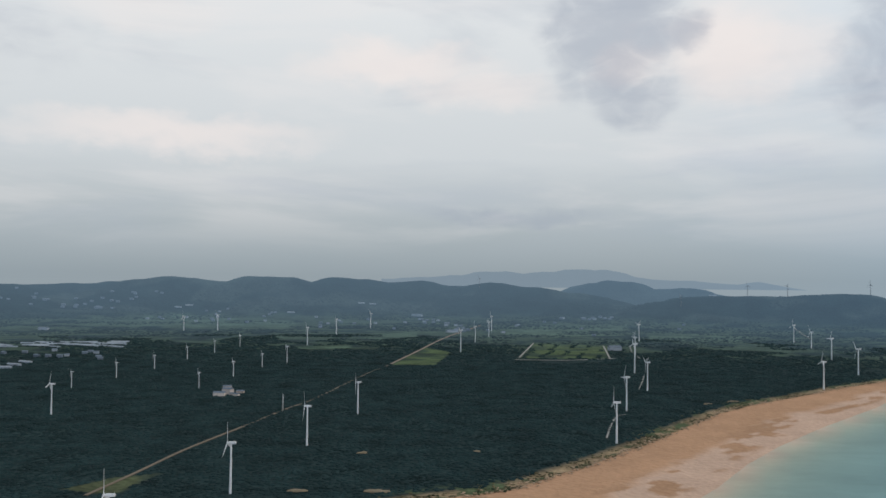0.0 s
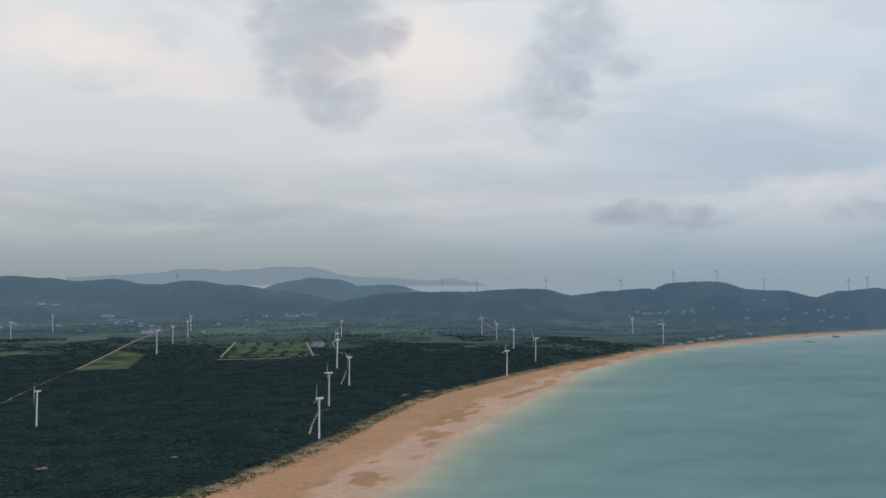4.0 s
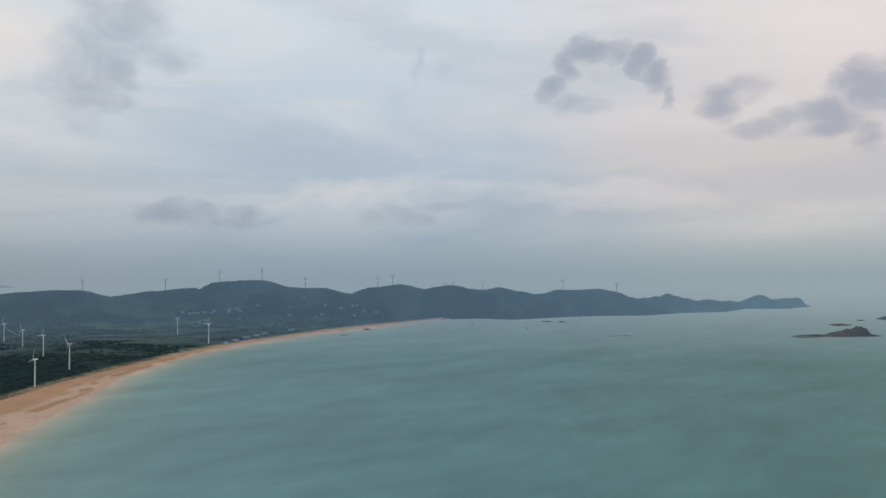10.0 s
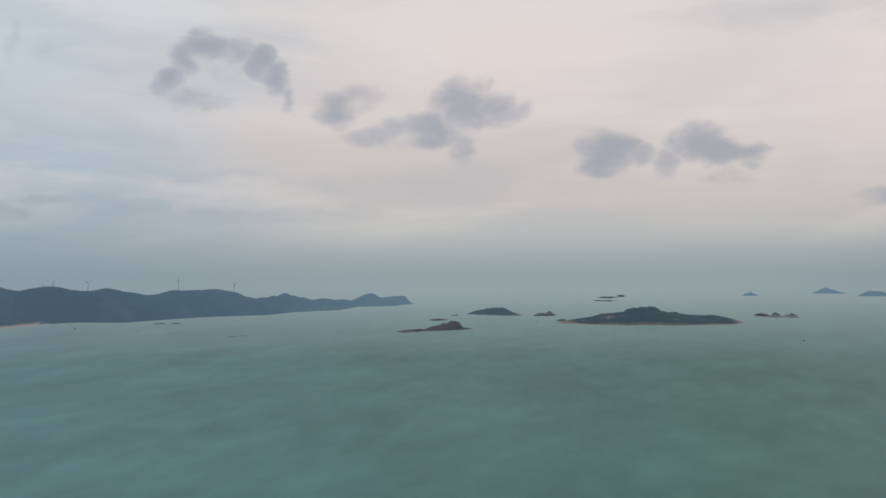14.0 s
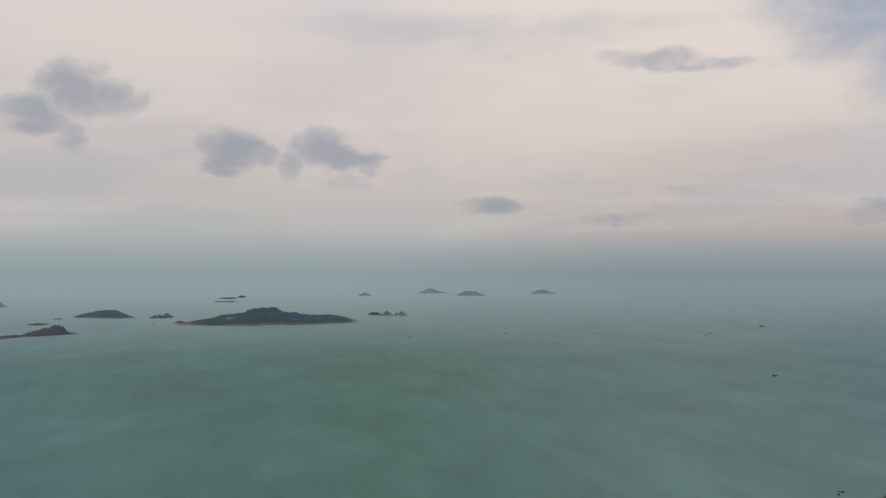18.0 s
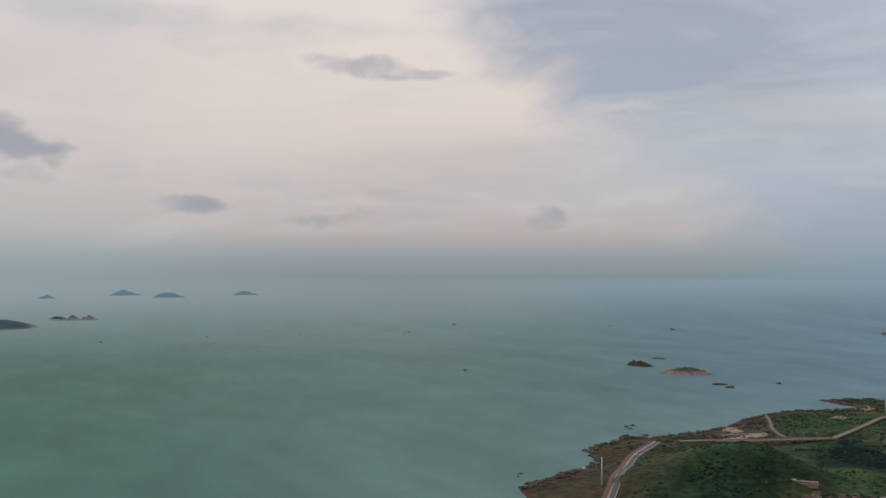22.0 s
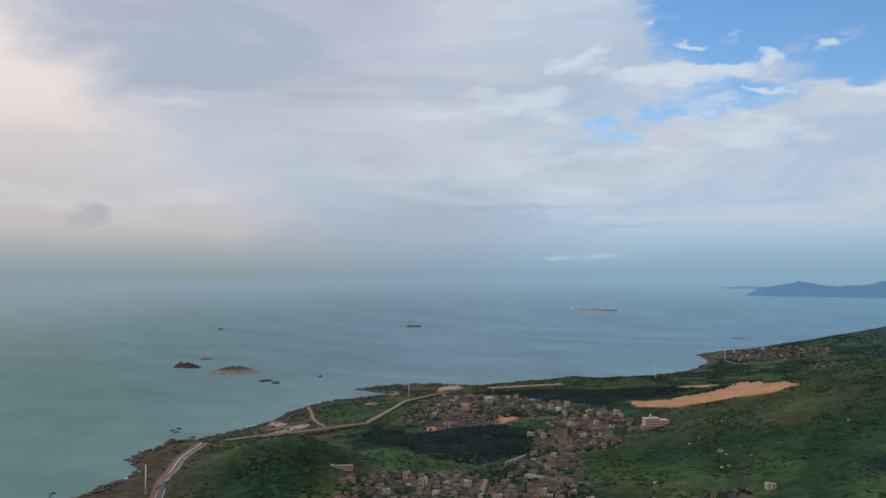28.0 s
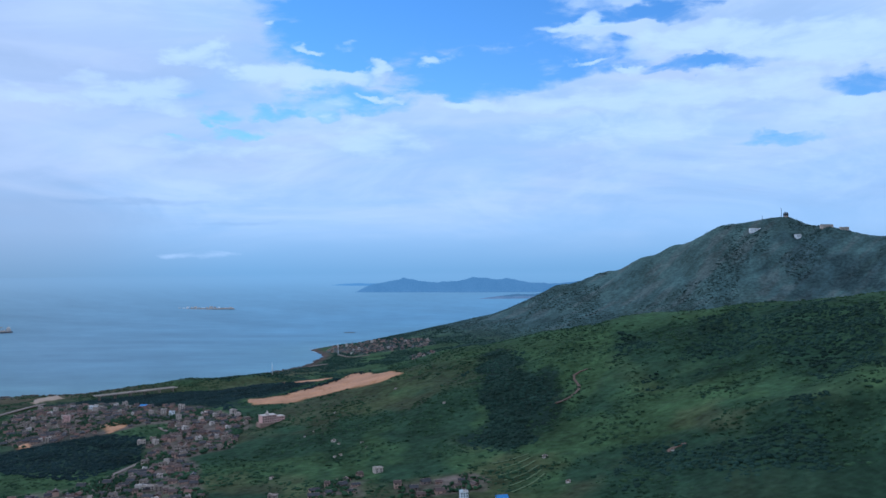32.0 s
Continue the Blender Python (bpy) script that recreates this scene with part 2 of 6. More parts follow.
SHADES = [(99.0, 16.4, 9.0, 2.0, 0.4), (88.0, 13.5, 8.0, 1.2, 0.25), (44.4, 8.1, 11.3, 1.7, 0.5), (20.0, 7.5, 9.0, 1.4, 0.4), (139.0, 13.2, 6.0, 1.2, 0.6), (148.0, 15.0, 7.0, 1.5, 0.4), (126.0, 14.5, 4.0, 2.0, 0.5)]
GAPS = [
    (174.9, 17.3, 12.3, 3.6, 1.3), (178.3, 13.5, 8.0, 2.1, 1.05), (170.3, 15.2, 8.0, 2.7, 1.0), (169.5, 11.7, 5.4, 1.5, 0.7), (160.4, 10.4, 2.4, 0.6, 0.6), (162.4, 9.5, 2.6, 0.5, 0.55), (158.6, 8.9, 1.8, 0.4, 0.45), (164.8, 10.7, 2.6, 0.6, 0.6), (159.4, 11.6, 1.6, 0.5, 0.4), (184.1, 13.8, 6.1, 1.7, 0.8), (193.2, 13.0, 5.0, 0.7, 0.75),
    (202.4, 11.4, 2.9, 1.0, 0.6), (197.5, 8.2, 3.4, 0.6, 0.5), (188.6, 16.9, 8.4, 0.8, 0.6),
]
WISPS = [
    (159.2, 14.2, 1.8, 0.8, 0.8), (161.3, 13.7, 1.6, 0.6, 0.7), (163.8, 13.1, 2.3, 0.8, 0.85), (166.8, 12.9, 2.3, 0.8, 0.9), (169.5, 13.3, 1.7, 0.8, 0.9), (171.6, 13.7, 1.1, 0.7, 1.0), (175.2, 13.9, 1.1, 0.4, 0.6), (176.4, 14.2, 0.5, 0.5, 0.4),
    (171.8, 11.7, 1.7, 0.3, 0.85), (166.7, 14.9, 1.4, 0.3, 0.6), (164.6, 16.4, 0.9, 0.3, 0.5), (169.5, 15.3, 0.8, 0.2, 0.35), (167.9, 11.1, 2.3, 0.7, 0.5), (184.1, 16.0, 2.2, 0.5, 0.75), (185.6, 16.3, 2.3, 0.4, 0.6), (188.9, 14.2, 1.6, 0.8, 0.6),
    (191.1, 14.8, 2.7, 1.1, 0.8), (194.9, 14.8, 4.4, 1.2, 0.9), (200.2, 13.8, 4.8, 1.6, 0.85), (185.9, 13.8, 1.5, 0.3, 0.65), (188.1, 13.0, 1.1, 0.3, 0.6), (194.2, 12.4, 1.3, 0.4, 0.5),
]
BANK = [
    (155.3, 11.7, 4.6, 1.2, 1.0), (150.4, 11.0, 5.0, 0.8, 0.6), (170.6, 8.9, 5.0, 1.5, 0.8), (178.3, 11.2, 3.6, 0.5, 0.8), (184.0, 11.2, 6.1, 0.9, 0.8), (193.8, 11.2, 10.0, 1.3, 0.9), (187.7, 9.5, 10.0, 1.5, 0.6), (201.1, 9.8, 4.6, 1.2, 0.6),
    (159.1, 8.2, 3.3, 1.0, 0.6), (196.5, 6.7, 7.7, 1.1, 0.35), (164.9, 7.3, 7.7, 0.8, 0.35), (154.1, 12.3, 4.2, 0.8, 0.8), (157.2, 11.0, 3.1, 0.8, 0.6), (163.9, 8.0, 6.9, 1.0, 0.5),
]
VEIL = [(137.1, 6.3, 16.7, 4.3, 0.45), (152.0, 16.2, 11.5, 5.7, 0.6), (149.0, 11.9, 8.5, 3.2, 0.45)]
LOW_CLOUDS = [(159.8, 1.3, 2.9, 0.3, 1.0), (200.3, 3.7, 3.4, 0.3, 0.4)]
LOW_STREAKS = [(155.2, 4.7, 6.1, 0.3, 0.9), (162.8, 3.4, 5.4, 0.2, 0.5)]
sky_world()
sun = new("sun", bpy.data.lights.new("sun", "SUN"))
sun.data.energy, sun.data.angle, sun.data.color = 0.8, radians(16), (1.0, 0.95, 0.88)
sun.matrix_world = look((0, 0, 0), (-math.sin(radians(SUN_AZ)) * math.cos(radians(SUN_EL)), -math.cos(radians(SUN_AZ)) * math.cos(radians(SUN_EL)), -math.sin(radians(SUN_EL))))

# ---- far distance: beyond FLAT metres the land and sea are drawn in towards the viewer at their true bearing and size in the view ----
FLAT, RIM = 3400.0, 4850.0


def shrink(r):
    r = np.maximum(np.asarray(r, float), 1.0)
    rr = np.where(r < FLAT, r, RIM - (RIM - FLAT) ** 2 / (np.maximum(r, FLAT) + RIM - 2 * FLAT))
    return rr / r


def drawn_in(p):
    p = np.asarray(p, float)
    s = shrink(np.hypot(p[..., 0], p[..., 1]))[..., None]
    return (p - (0, 0, H)) * s + (0, 0, H)


# ---- numpy noise ----
_rs = np.random.RandomState(5)
_tab = _rs.rand(256, 256)


def vnoise(x, y):
    xi, yi = np.floor(x).astype(int), np.floor(y).astype(int)
    fx, fy = x - xi, y - yi
    fx, fy = fx * fx * (3 - 2 * fx), fy * fy * (3 - 2 * fy)
    a, b = _tab[xi % 256, yi % 256], _tab[(xi + 1) % 256, yi % 256]
    c, d = _tab[xi % 256, (yi + 1) % 256], _tab[(xi + 1) % 256, (yi + 1) % 256]
    return (a * (1 - fx) + b * fx) * (1 - fy) + (c * (1 - fx) + d * fx) * fy


def fbm2(x, y, size, octaves=4, gain=0.5):
    v, amp, tot = 0, 1, 0
    for k in range(octaves):
        v = v + amp * vnoise(x / size + 13.7 * k, y / size + 7.1 * k)
        tot += amp
        amp, size = amp * gain, size * 0.5
    return v / tot


def smooth(a, lo, hi):
    t = np.clip((a - lo) / (hi - lo), 0, 1)
    return t * t * (3 - 2 * t)


# ---- plan: coast, beach, ridges ----
BEACH_WATER = [(3679, 3105), (3368, 3058), (2825, 2835), (2730, 2828), (2281, 2682), (1858, 2494), (1460, 2256), (1064, 1910),
               (828, 1621), (628, 1399), (489, 1232), (400, 1111), (318, 982), (286, 938), (60, 690), (-220, 470)]
BEACH_INNER = [(3775, 3186), (3120, 3040), (2618, 2887), (2148, 2696), (1776, 2519), (1533, 2368), (1125, 2071), (895, 1892),
               (742, 1745), (585, 1604), (476, 1480), (317, 1249), (209, 1100), (75, 940), (-23, 889), (-220, 750), (-440, 590)]
CAPE = [(7268, 2155), (6530, 2131), (6339, 2353), (5659, 2253), (5307, 2426), (4860, 2419), (4639, 2621), (4385, 2708), (3902, 2766), (3888, 3017)]
HEADLAND = [(792, -564), (814, -621), (837, -676), (858, -738), (919, -772), (950, -829), (965, -881), (942, -923), (939, -966),
            (941, -1031), (951, -1105), (982, -1154), (998, -1241), (1004, -1326), (972, -1414), (971, -1471), (1067, -1489), (1047, -1564),
            (979, -1645), (860, -1663), (827, -1737), (726, -1826), (626, -1928), (524, -2183), (533, -2419), (622, -2644), (586, -2820), (494, -2940), (406, -3061), (298, -3426), (205, -3774)]
AROUND = [(-480, 220), (-500, 0), (-250, -190), (150, -300), (430, -420)]
OUTER = [(-60, -3900), (-1500, -4600), (-6000, -5000), (-12000, 0), (-9000, 9000), (-3000, 9500), (-400, 9000), (1200, 8200), (2300, 7600), (2900, 6200), (3500, 5000), (4500, 4300), (5600, 3700), (7000, 2900), (7500, 2450)]
LAND = CAPE + BEACH_WATER + AROUND + HEADLAND + OUTER
BEACH = BEACH_WATER + BEACH_INNER[::-1]

# ridge: nodes (x, y, z), half width, how pointed it is, and the half width of its back where it is steeper
RIDGES = [
    ([(-2552, 4531, 166.7), (-2436, 5042, 156.8), (-2221, 5250, 160.9), (-2033, 5218, 177.5), (-1877, 5170, 193.6), (-1659, 5244, 213.5), (-1563, 5273, 207.7), (-1382, 5324, 185.0), (-1197, 5368, 222.8), (-972, 5413, 214.8), (-848, 5434, 190.9),
      (-706, 5454, 218.1), (-499, 5578, 205.5), (-350, 5589, 192.4), (-145, 5598, 198.7), (61, 5600, 171.4), (316, 5491, 194.3), (596, 5367, 170.3), (826, 5235, 136.8)], 520, 1.5),
    ([(986, 6526, 132.5), (1154, 6498, 204.5), (1259, 6479, 223.2), (1404, 6449, 212.3), (1607, 6401, 159.7), (1845, 6337, 168.0), (1912, 6212, 141.7), (1994, 6081, 100.8)], 420, 1.6),
    ([(1151, 4763, 37.5), (1284, 4729, 113.0), (1374, 4703, 135.3), (1494, 4667, 141.8), (1795, 4560, 148.9), (1944, 4498, 162.4), (2195, 4381, 166.7), (2337, 4307, 131.5), (2521, 4260, 154.5), (2731, 4129, 172.4), (2854, 4106, 202.3), (3078, 3941, 213.8),
      (3191, 3849, 178.7), (3312, 3746, 170.2), (3462, 3608, 133.3), (3610, 3603, 168.3), (3759, 3447, 192.9), (4031, 3285, 168.9), (4104, 3193, 151.2)], 360, 1.5),
    ([(3987, 3416, 176.7), (4086, 3376, 182.0), (4235, 3351, 156.0), (4296, 3272, 151.7), (4386, 3235, 167.7), (4486, 3182, 148.5), (4648, 3123, 120.2), (4830, 3027, 146.4), (4944, 2837, 159.9), (4990, 2756, 140.0)], 300, 1.6),
    ([(4988, 2841, 150.4), (5175, 2792, 112.6), (5365, 2737, 84.8), (5447, 2712, 95.0), (5640, 2646, 111.6), (5808, 2608, 82.9), (5949, 2577, 58.1), (6077, 2546, 68.0), (6310, 2536, 53.2), (6582, 2468, 60.4), (6764, 2408, 94.6), (7020, 2342, 99.6), (7122, 2220, 78.3), (7163, 2155, 37.9)], 140, 1.6),
    ([(247, -1074, 12.4), (244, -1343, 47.9), (170, -1297, 9.4), (105, -1415, 79.2), (0, -1400, 98.0), (-89, -1347, 140.6), (-235, -1279, 165.7), (-351, -1200, 183.6), (-473, -1103, 207.2), (-588, -930, 226.4)], 383, 1.7, 177.0),
    ([(418, -2971, -19.2), (304, -2934, -6.7), (193, -2894, 17.4), (113, -2848, 45.2), (-1, -2800, 106.0), (-183, -2744, 192.0), (-329, -2680, 232.3), (-432, -2615, 277.7), (-514, -2600, 310.6), (-645, -2519, 364.1), (-792, -2476, 382.3), (-855, -2434, 353.4), (-989, -2296, 316.0), (-1193, -2082, 282.3)], 330, 1.25),
    ([(983, -1387, 20.5), (967, -1423, 25.3), (955, -1467, 16.5)], 45, 2.0),
    ([(894, -1446, 30.4), (875, -1481, 30.0), (855, -1527, 19.2)], 60, 2.0),
    ([(795, -1615, 36.0), (763, -1630, 38.0), (709, -1655, 29.1), (654, -1677, 33.3), (598, -1729, 27.4), (527, -1773, 26.7)], 75, 2.0),
    ([(731, -697, 52.3), (710, -747, 54.4), (666, -773, 49.1)], 90, 2.0),
]


# ---- plan: land cover ----
VILLAGE_UPPER = [(754, -1183), (824, -1405), (778, -1456), (657, -1392), (512, -1287), (461, -1251), (439, -1165), (519, -1149), (558, -1115), (629, -1055), (686, -1082)]
VILLAGE_MID = [(470, -1148), (432, -1221), (354, -1158), (351, -1104), (334, -1009), (383, -980), (434, -981), (460, -1053)]
VILLAGE_LOW = [(564, -753), (543, -833), (461, -863), (453, -903), (432, -971), (378, -971), (321, -871), (280, -782), (529, -691)]
VILLAGE_CAPE = [(555, -2540), (565, -2690), (455, -2700), (340, -2600), (230, -2480), (210, -2380), (300, -2330), (420, -2380)]
VILLAGE_FOOT = [(262, -2230), (206, -2283), (150, -2200), (190, -2080), (250, -2100)]
HAMLET_A = [(200, -831), (177, -873), (151, -875), (140, -804), (192, -804)]
HAMLET_B = [(119, -834), (80, -842), (36, -847), (28, -806), (105, -793)]
VILLAGES = (VILLAGE_UPPER, VILLAGE_MID, VILLAGE_LOW, VILLAGE_CAPE, VILLAGE_FOOT, HAMLET_A, HAMLET_B)
GROVE_PINE = [(668, -929), (735, -1002), (737, -1091), (654, -1047), (615, -1098), (530, -1113), (470, -1068), (442, -979), (473, -929), (562, -930)]
GROVE_BAND = [(825, -1451), (763, -1549), (611, -1536), (492, -1695), (349, -1491), (340, -1326), (417, -1310), (392, -1205), (462, -1259), (673, -1415)]
GROVE_HILL = [(42, -1274), (9, -1291), (-21, -1224), (-19, -1150), (-52, -1105), (-57, -1041), (-44, -957), (2, -888), (53, -923), (35, -1040), (46, -1176)]
GROVE_UPPER = [(-151, -1207), (-214, -1165), (-287, -1104), (-387, -1002), (-421, -982), (-361, -844), (-310, -892), (-252, -972), (-187, -962), (-167, -1027), (-139, -1116)]
GROVE_LOWER = [(-96, -829), (-159, -821), (-230, -831), (-333, -780), (-297, -700), (-224, -701), (-155, -691), (-84, -733)]
GROVE_KNOLL = [(700, -712), (658, -743), (614, -770), (583, -740), (575, -667), (632, -610)]
GROVE_CREST = [(-138, -1083), (-163, -1183), (-235, -1195), (-379, -1168), (-444, -1036), (-372, -871), (-296, -920), (-231, -1017)]
GROVE_FOOT = [(-83, -811), (-159, -820), (-238, -823), (-332, -780), (-270, -639), (-85, -736)]
GROVES = (GROVE_PINE, GROVE_BAND, GROVE_HILL, GROVE_UPPER, GROVE_LOWER, GROVE_KNOLL, GROVE_CREST, GROVE_FOOT)
EARTH_SLOPE = [(410, -1303), (341, -1277), (311, -1357), (281, -1388), (284, -1405), (261, -1437), (236, -1394), (221, -1372), (159, -1261), (218, -1245), (288, -1253), (323, -1230), (381, -1247)]
EARTH_BAND = [(470, -1690), (440, -1760), (390, -1720), (345, -1580), (325, -1545), (345, -1500), (420, -1620)]
EARTH_YARD = [(573, -1163), (579, -1201), (557, -1204), (540, -1157), (544, -1124)]
EARTH_PIT = [(645, -1069), (640, -1088), (623, -1061), (631, -1052)]
EARTHS = (EARTH_SLOPE, EARTH_YARD, EARTH_PIT, EARTH_BAND)
LAWNS = ([(949, -1201), (962, -1285), (884, -1399), (833, -1270), (807, -1138), (858, -1094)],
         [(594, -837), (602, -952), (551, -925), (460, -933), (459, -887), (547, -840), (566, -810)],
         [(-24, -1204), (-82, -1240), (-151, -1207), (-128, -1089), (-70, -988), (-61, -1039), (-51, -1113)],
         [(-130, -996), (-185, -949), (-244, -941), (-244, -879), (-172, -884), (-108, -926)])
# outline of the cloud shadow beside the summit, painted into the ground colour
CLOUD_SHADOW = [(-762, -2389), (-845, -2365), (-959, -2228), (-905, -2107), (-721, -2223)]
COVES = ([(981, -1469), (983, -1497), (943, -1475), (921, -1402)], [(907, -1288), (918, -1321), (905, -1333), (889, -1298)], [(931, -1052), (958, -1098), (899, -1064), (895, -1033)],
         [(873, -977), (874, -1040), (871, -1079), (852, -1053), (857, -1007)], [(864, -1468), (920, -1662), (827, -1523), (841, -1451)])
BARE_SHORE = [(875, -935), (938, -1035), (956, -1118), (995, -1239), (883, -1113), (853, -997)]
FIELDS = ([(-132, 2204), (-18, 2218), (31, 2607), (-56, 2754)], [(218, 2424), (322, 2992), (567, 2911), (487, 2458)], [(-403, 909), (-370, 964), (-324, 988), (-341, 889)],
          [(-1590, 3769), (-1447, 4403), (-735, 4194), (-645, 3681), (-1429, 3678)], [(282, 3951), (909, 4169), (729, 3448), (258, 3305)], [(893, 3753), (1268, 3478), (1071, 3108), (795, 3250)], [(-481, 2755), (-303, 2803), (-289, 2679), (-446, 2656)], [(-305, 3208), (-101, 3564), (-92, 3244), (-249, 3052)])


def seg_dist(px, py, poly, closed=True):
    """Distance to a line of points, and the side for a closed one."""
    n = len(poly)
    best = np.full(px.shape, 1e9)
    ins = np.zeros(px.shape, bool)
    for i in range(n if closed else n - 1):
        (ax, ay), (bx, by) = poly[i][:2], poly[(i + 1) % n][:2]
        dx, dy = bx - ax, by - ay
        t = np.clip(((px - ax) * dx + (py - ay) * dy) / (dx * dx + dy * dy + 1e-9), 0, 1)
        best = np.minimum(best, (px - ax - t * dx) ** 2 + (py - ay - t * dy) ** 2)
        if closed:
            c = (ay > py) != (by > py)
            ins ^= c & (px < (bx - ax) * (py - ay) / (by - ay + 1e-12) + ax)
    d = np.sqrt(best)
    return np.where(ins, d, -d) if closed else d


def ridge_field(px, py):
    """Height of the ridges, and how far a place lies down their flanks: 0 on crest and foot, 1 half way."""
    h, flank = np.zeros(px.shape), np.zeros(px.shape)
    for nodes, w, k, *back in RIDGES:
        z = np.zeros(px.shape)
        for (ax, ay, az_), (bx, by, bz) in zip(nodes[:-1], nodes[1:]):
            dx, dy = bx - ax, by - ay
            t = np.clip(((px - ax) * dx + (py - ay) * dy) / (dx * dx + dy * dy + 1e-9), 0, 1)
            d = np.hypot(px - ax - t * dx, py - ay - t * dy)
            t = t * t * (3 - 2 * t)
            zz = az_ + (bz - az_) * t
            wide = np.where(dx * (py - ay) > dy * (px - ax), back[0], w) if back else w
            fall = np.exp(-(d / wide) ** k)
            zz = zz * fall
            flank = np.where(zz > np.maximum(z, h), 4 * fall * (1 - fall), flank)
            z = np.maximum(z, zz)
        h = np.maximum(h, z)
    return h, flank


def ridge_height(px, py):
    return ridge_field(px, py)[0]


def spurs(px, py, size):
    """Ridged relief, about -0.5 to 0.5: sharp spurs with gullies between."""
    a = 1 - np.abs(2 * fbm2(px, py, size, 3) - 1) * 1.6
    b = 1 - np.abs(2 * fbm2(px + 510, py - 90, size * 0.4, 3) - 1) * 1.6
    return 0.7 * a + 0.3 * b - 0.72


def ground_height(px, py, coast=None):
    """Height of the land at real places; below zero under the sea."""
    if coast is None:
        wob = (fbm2(px, py, 60, 4) - 0.5) * 24
        coast = seg_dist(px, py, LAND) + wob
    base = np.where(coast > 0, np.minimum(coast * 0.12, 4.0 + 4 * smooth(coast, 60, 400)), np.maximum(coast * 0.1, -8))
    far = np.hypot(px, py)
    rough = (fbm2(px, py, 160, 5) - 0.5)
    hill, flank = ridge_field(px, py)
    hill = hill * smooth(-seg_dist(px, py, BEACH), 40, 320)
    near = 1 - smooth(far, 1500, 1900)
    hill = hill + hill * flank * (spurs(px, py, 150) * 0.10 * near + spurs(px, py, 460) * 0.42 * smooth(far, 3300, 3700) + spurs(px, py, 300) * 0.10 * smooth(far, 1700, 2000) * (1 - smooth(far, 3000, 3400)))
    hill = hill * smooth(coast, 15, np.where(far > 6000, 95.0, 230.0)) + rough * np.minimum(hill, 60) * (0.35 - 0.27 * smooth(far, 1700, 2000) * (1 - smooth(far, 3000, 3400))) * smooth(coast, 20, 200)
    return base + hill


def g_z(x, y):
    return float(ground_height(np.array([float(x)]), np.array([float(y)]))[0])


# ---- materials ----
def material(name):
    m = bpy.data.materials.new(name)
    m.use_nodes = True
    nt = m.node_tree
    return m, nt.nodes["Principled BSDF"], nt.nodes.new, nt.links.new


def plain(name, col, rough=0.7, metal=0.0, vary=0.15, size=1.0, bump=0.0):
    """Paint, stone or metal with two scales of variation, and a tone of its own for each object."""
    m, b, N, L = material(name)
    tc = N("ShaderNodeTexCoord")
    n1, n2 = N("ShaderNodeTexNoise"), N("ShaderNodeTexNoise")
    n1.inputs["Scale"].default_value, n2.inputs["Scale"].default_value = 0.35 / size, 3.0 / size
    n2.inputs["Detail"].default_value = 6
    for n in (n1, n2):
        L(tc.outputs["Object"], n.inputs["Vector"])
    add = N("ShaderNodeMath")
    L(n1.outputs[0], add.inputs[0]), L(n2.outputs[0], add.inputs[1])
    info = N("ShaderNodeObjectInfo")
    add2 = N("ShaderNodeMath")
    add2.operation = "MULTIPLY_ADD"
    L(info.outputs["Random"], add2.inputs[0])
    add2.inputs[1].default_value = 0.5
    L(add.outputs[0], add2.inputs[2])
    mr = N("ShaderNodeMapRange")
    L(add2.outputs[0], mr.inputs[0])
    for i, v in zip((1, 2, 3, 4), (0.6, 1.9, 1 - vary, 1 + vary)):
        mr.inputs[i].default_value = v
    hsv = N("ShaderNodeHueSaturation")
    hsv.inputs["Color"].default_value = (*col, 1)
    L(mr.outputs[0], hsv.inputs["Value"])
    L(hsv.outputs[0], b.inputs["Base Color"])
    b.inputs["Roughness"].default_value, b.inputs["Metallic"].default_value = rough, metal
    if bump:
        bp = N("ShaderNodeBump")
        bp.inputs["Strength"].default_value = bump
        L(n2.outputs[0], bp.inputs["Height"]), L(bp.outputs[0], b.inputs["Normal"])
    return m


def land_material():
    """Colours from the land cover laid on the ground, with grain at two scales."""
    m, b, N, L = material("land")
    cov = N("ShaderNodeVertexColor")
    cov.layer_name = "cover"
    geo = N("ShaderNodeNewGeometry")
    n1, n2, v = N("ShaderNodeTexNoise"), N("ShaderNodeTexNoise"), N("ShaderNodeTexVoronoi")
    n1.inputs["Scale"].default_value, n1.inputs["Detail"].default_value = 0.012, 8
    n2.inputs["Scale"].default_value, n2.inputs["Detail"].default_value = 0.12, 8
    v.inputs["Scale"].default_value = 0.14
    for n in (n1, n2, v):
        L(geo.outputs["Position"], n.inputs["Vector"])
    a = N("ShaderNodeMath")
    L(n1.outputs[0], a.inputs[0]), L(n2.outputs[0], a.inputs[1])
    mr = N("ShaderNodeMapRange")
    L(a.outputs[0], mr.inputs[0])
    for i, x in zip((1, 2, 3, 4), (0.72, 1.28, 0.58, 1.46)):
        mr.inputs[i].default_value = x
    hsv = N("ShaderNodeHueSaturation")
    part_ = N("ShaderNodeMix")
    part_.inputs[2].default_value = 1.0
    L(cov.outputs["Alpha"], part_.inputs[0]), L(mr.outputs[0], part_.inputs[3])
    L(cov.outputs[0], hsv.inputs["Color"]), L(part_.outputs[0], hsv.inputs["Value"])
    L(hsv.outputs[0], b.inputs["Base Color"])
    b.inputs["Roughness"].default_value = 0.95
    b.inputs["Specular IOR Level"].default_value = 0.05
    bp = N("ShaderNodeBump")
    bp.inputs["Strength"].default_value, bp.inputs["Distance"].default_value = 0.7, 2.5
    L(v.outputs["Distance"], bp.inputs["Height"]), L(bp.outputs[0], b.inputs["Normal"])
    return m


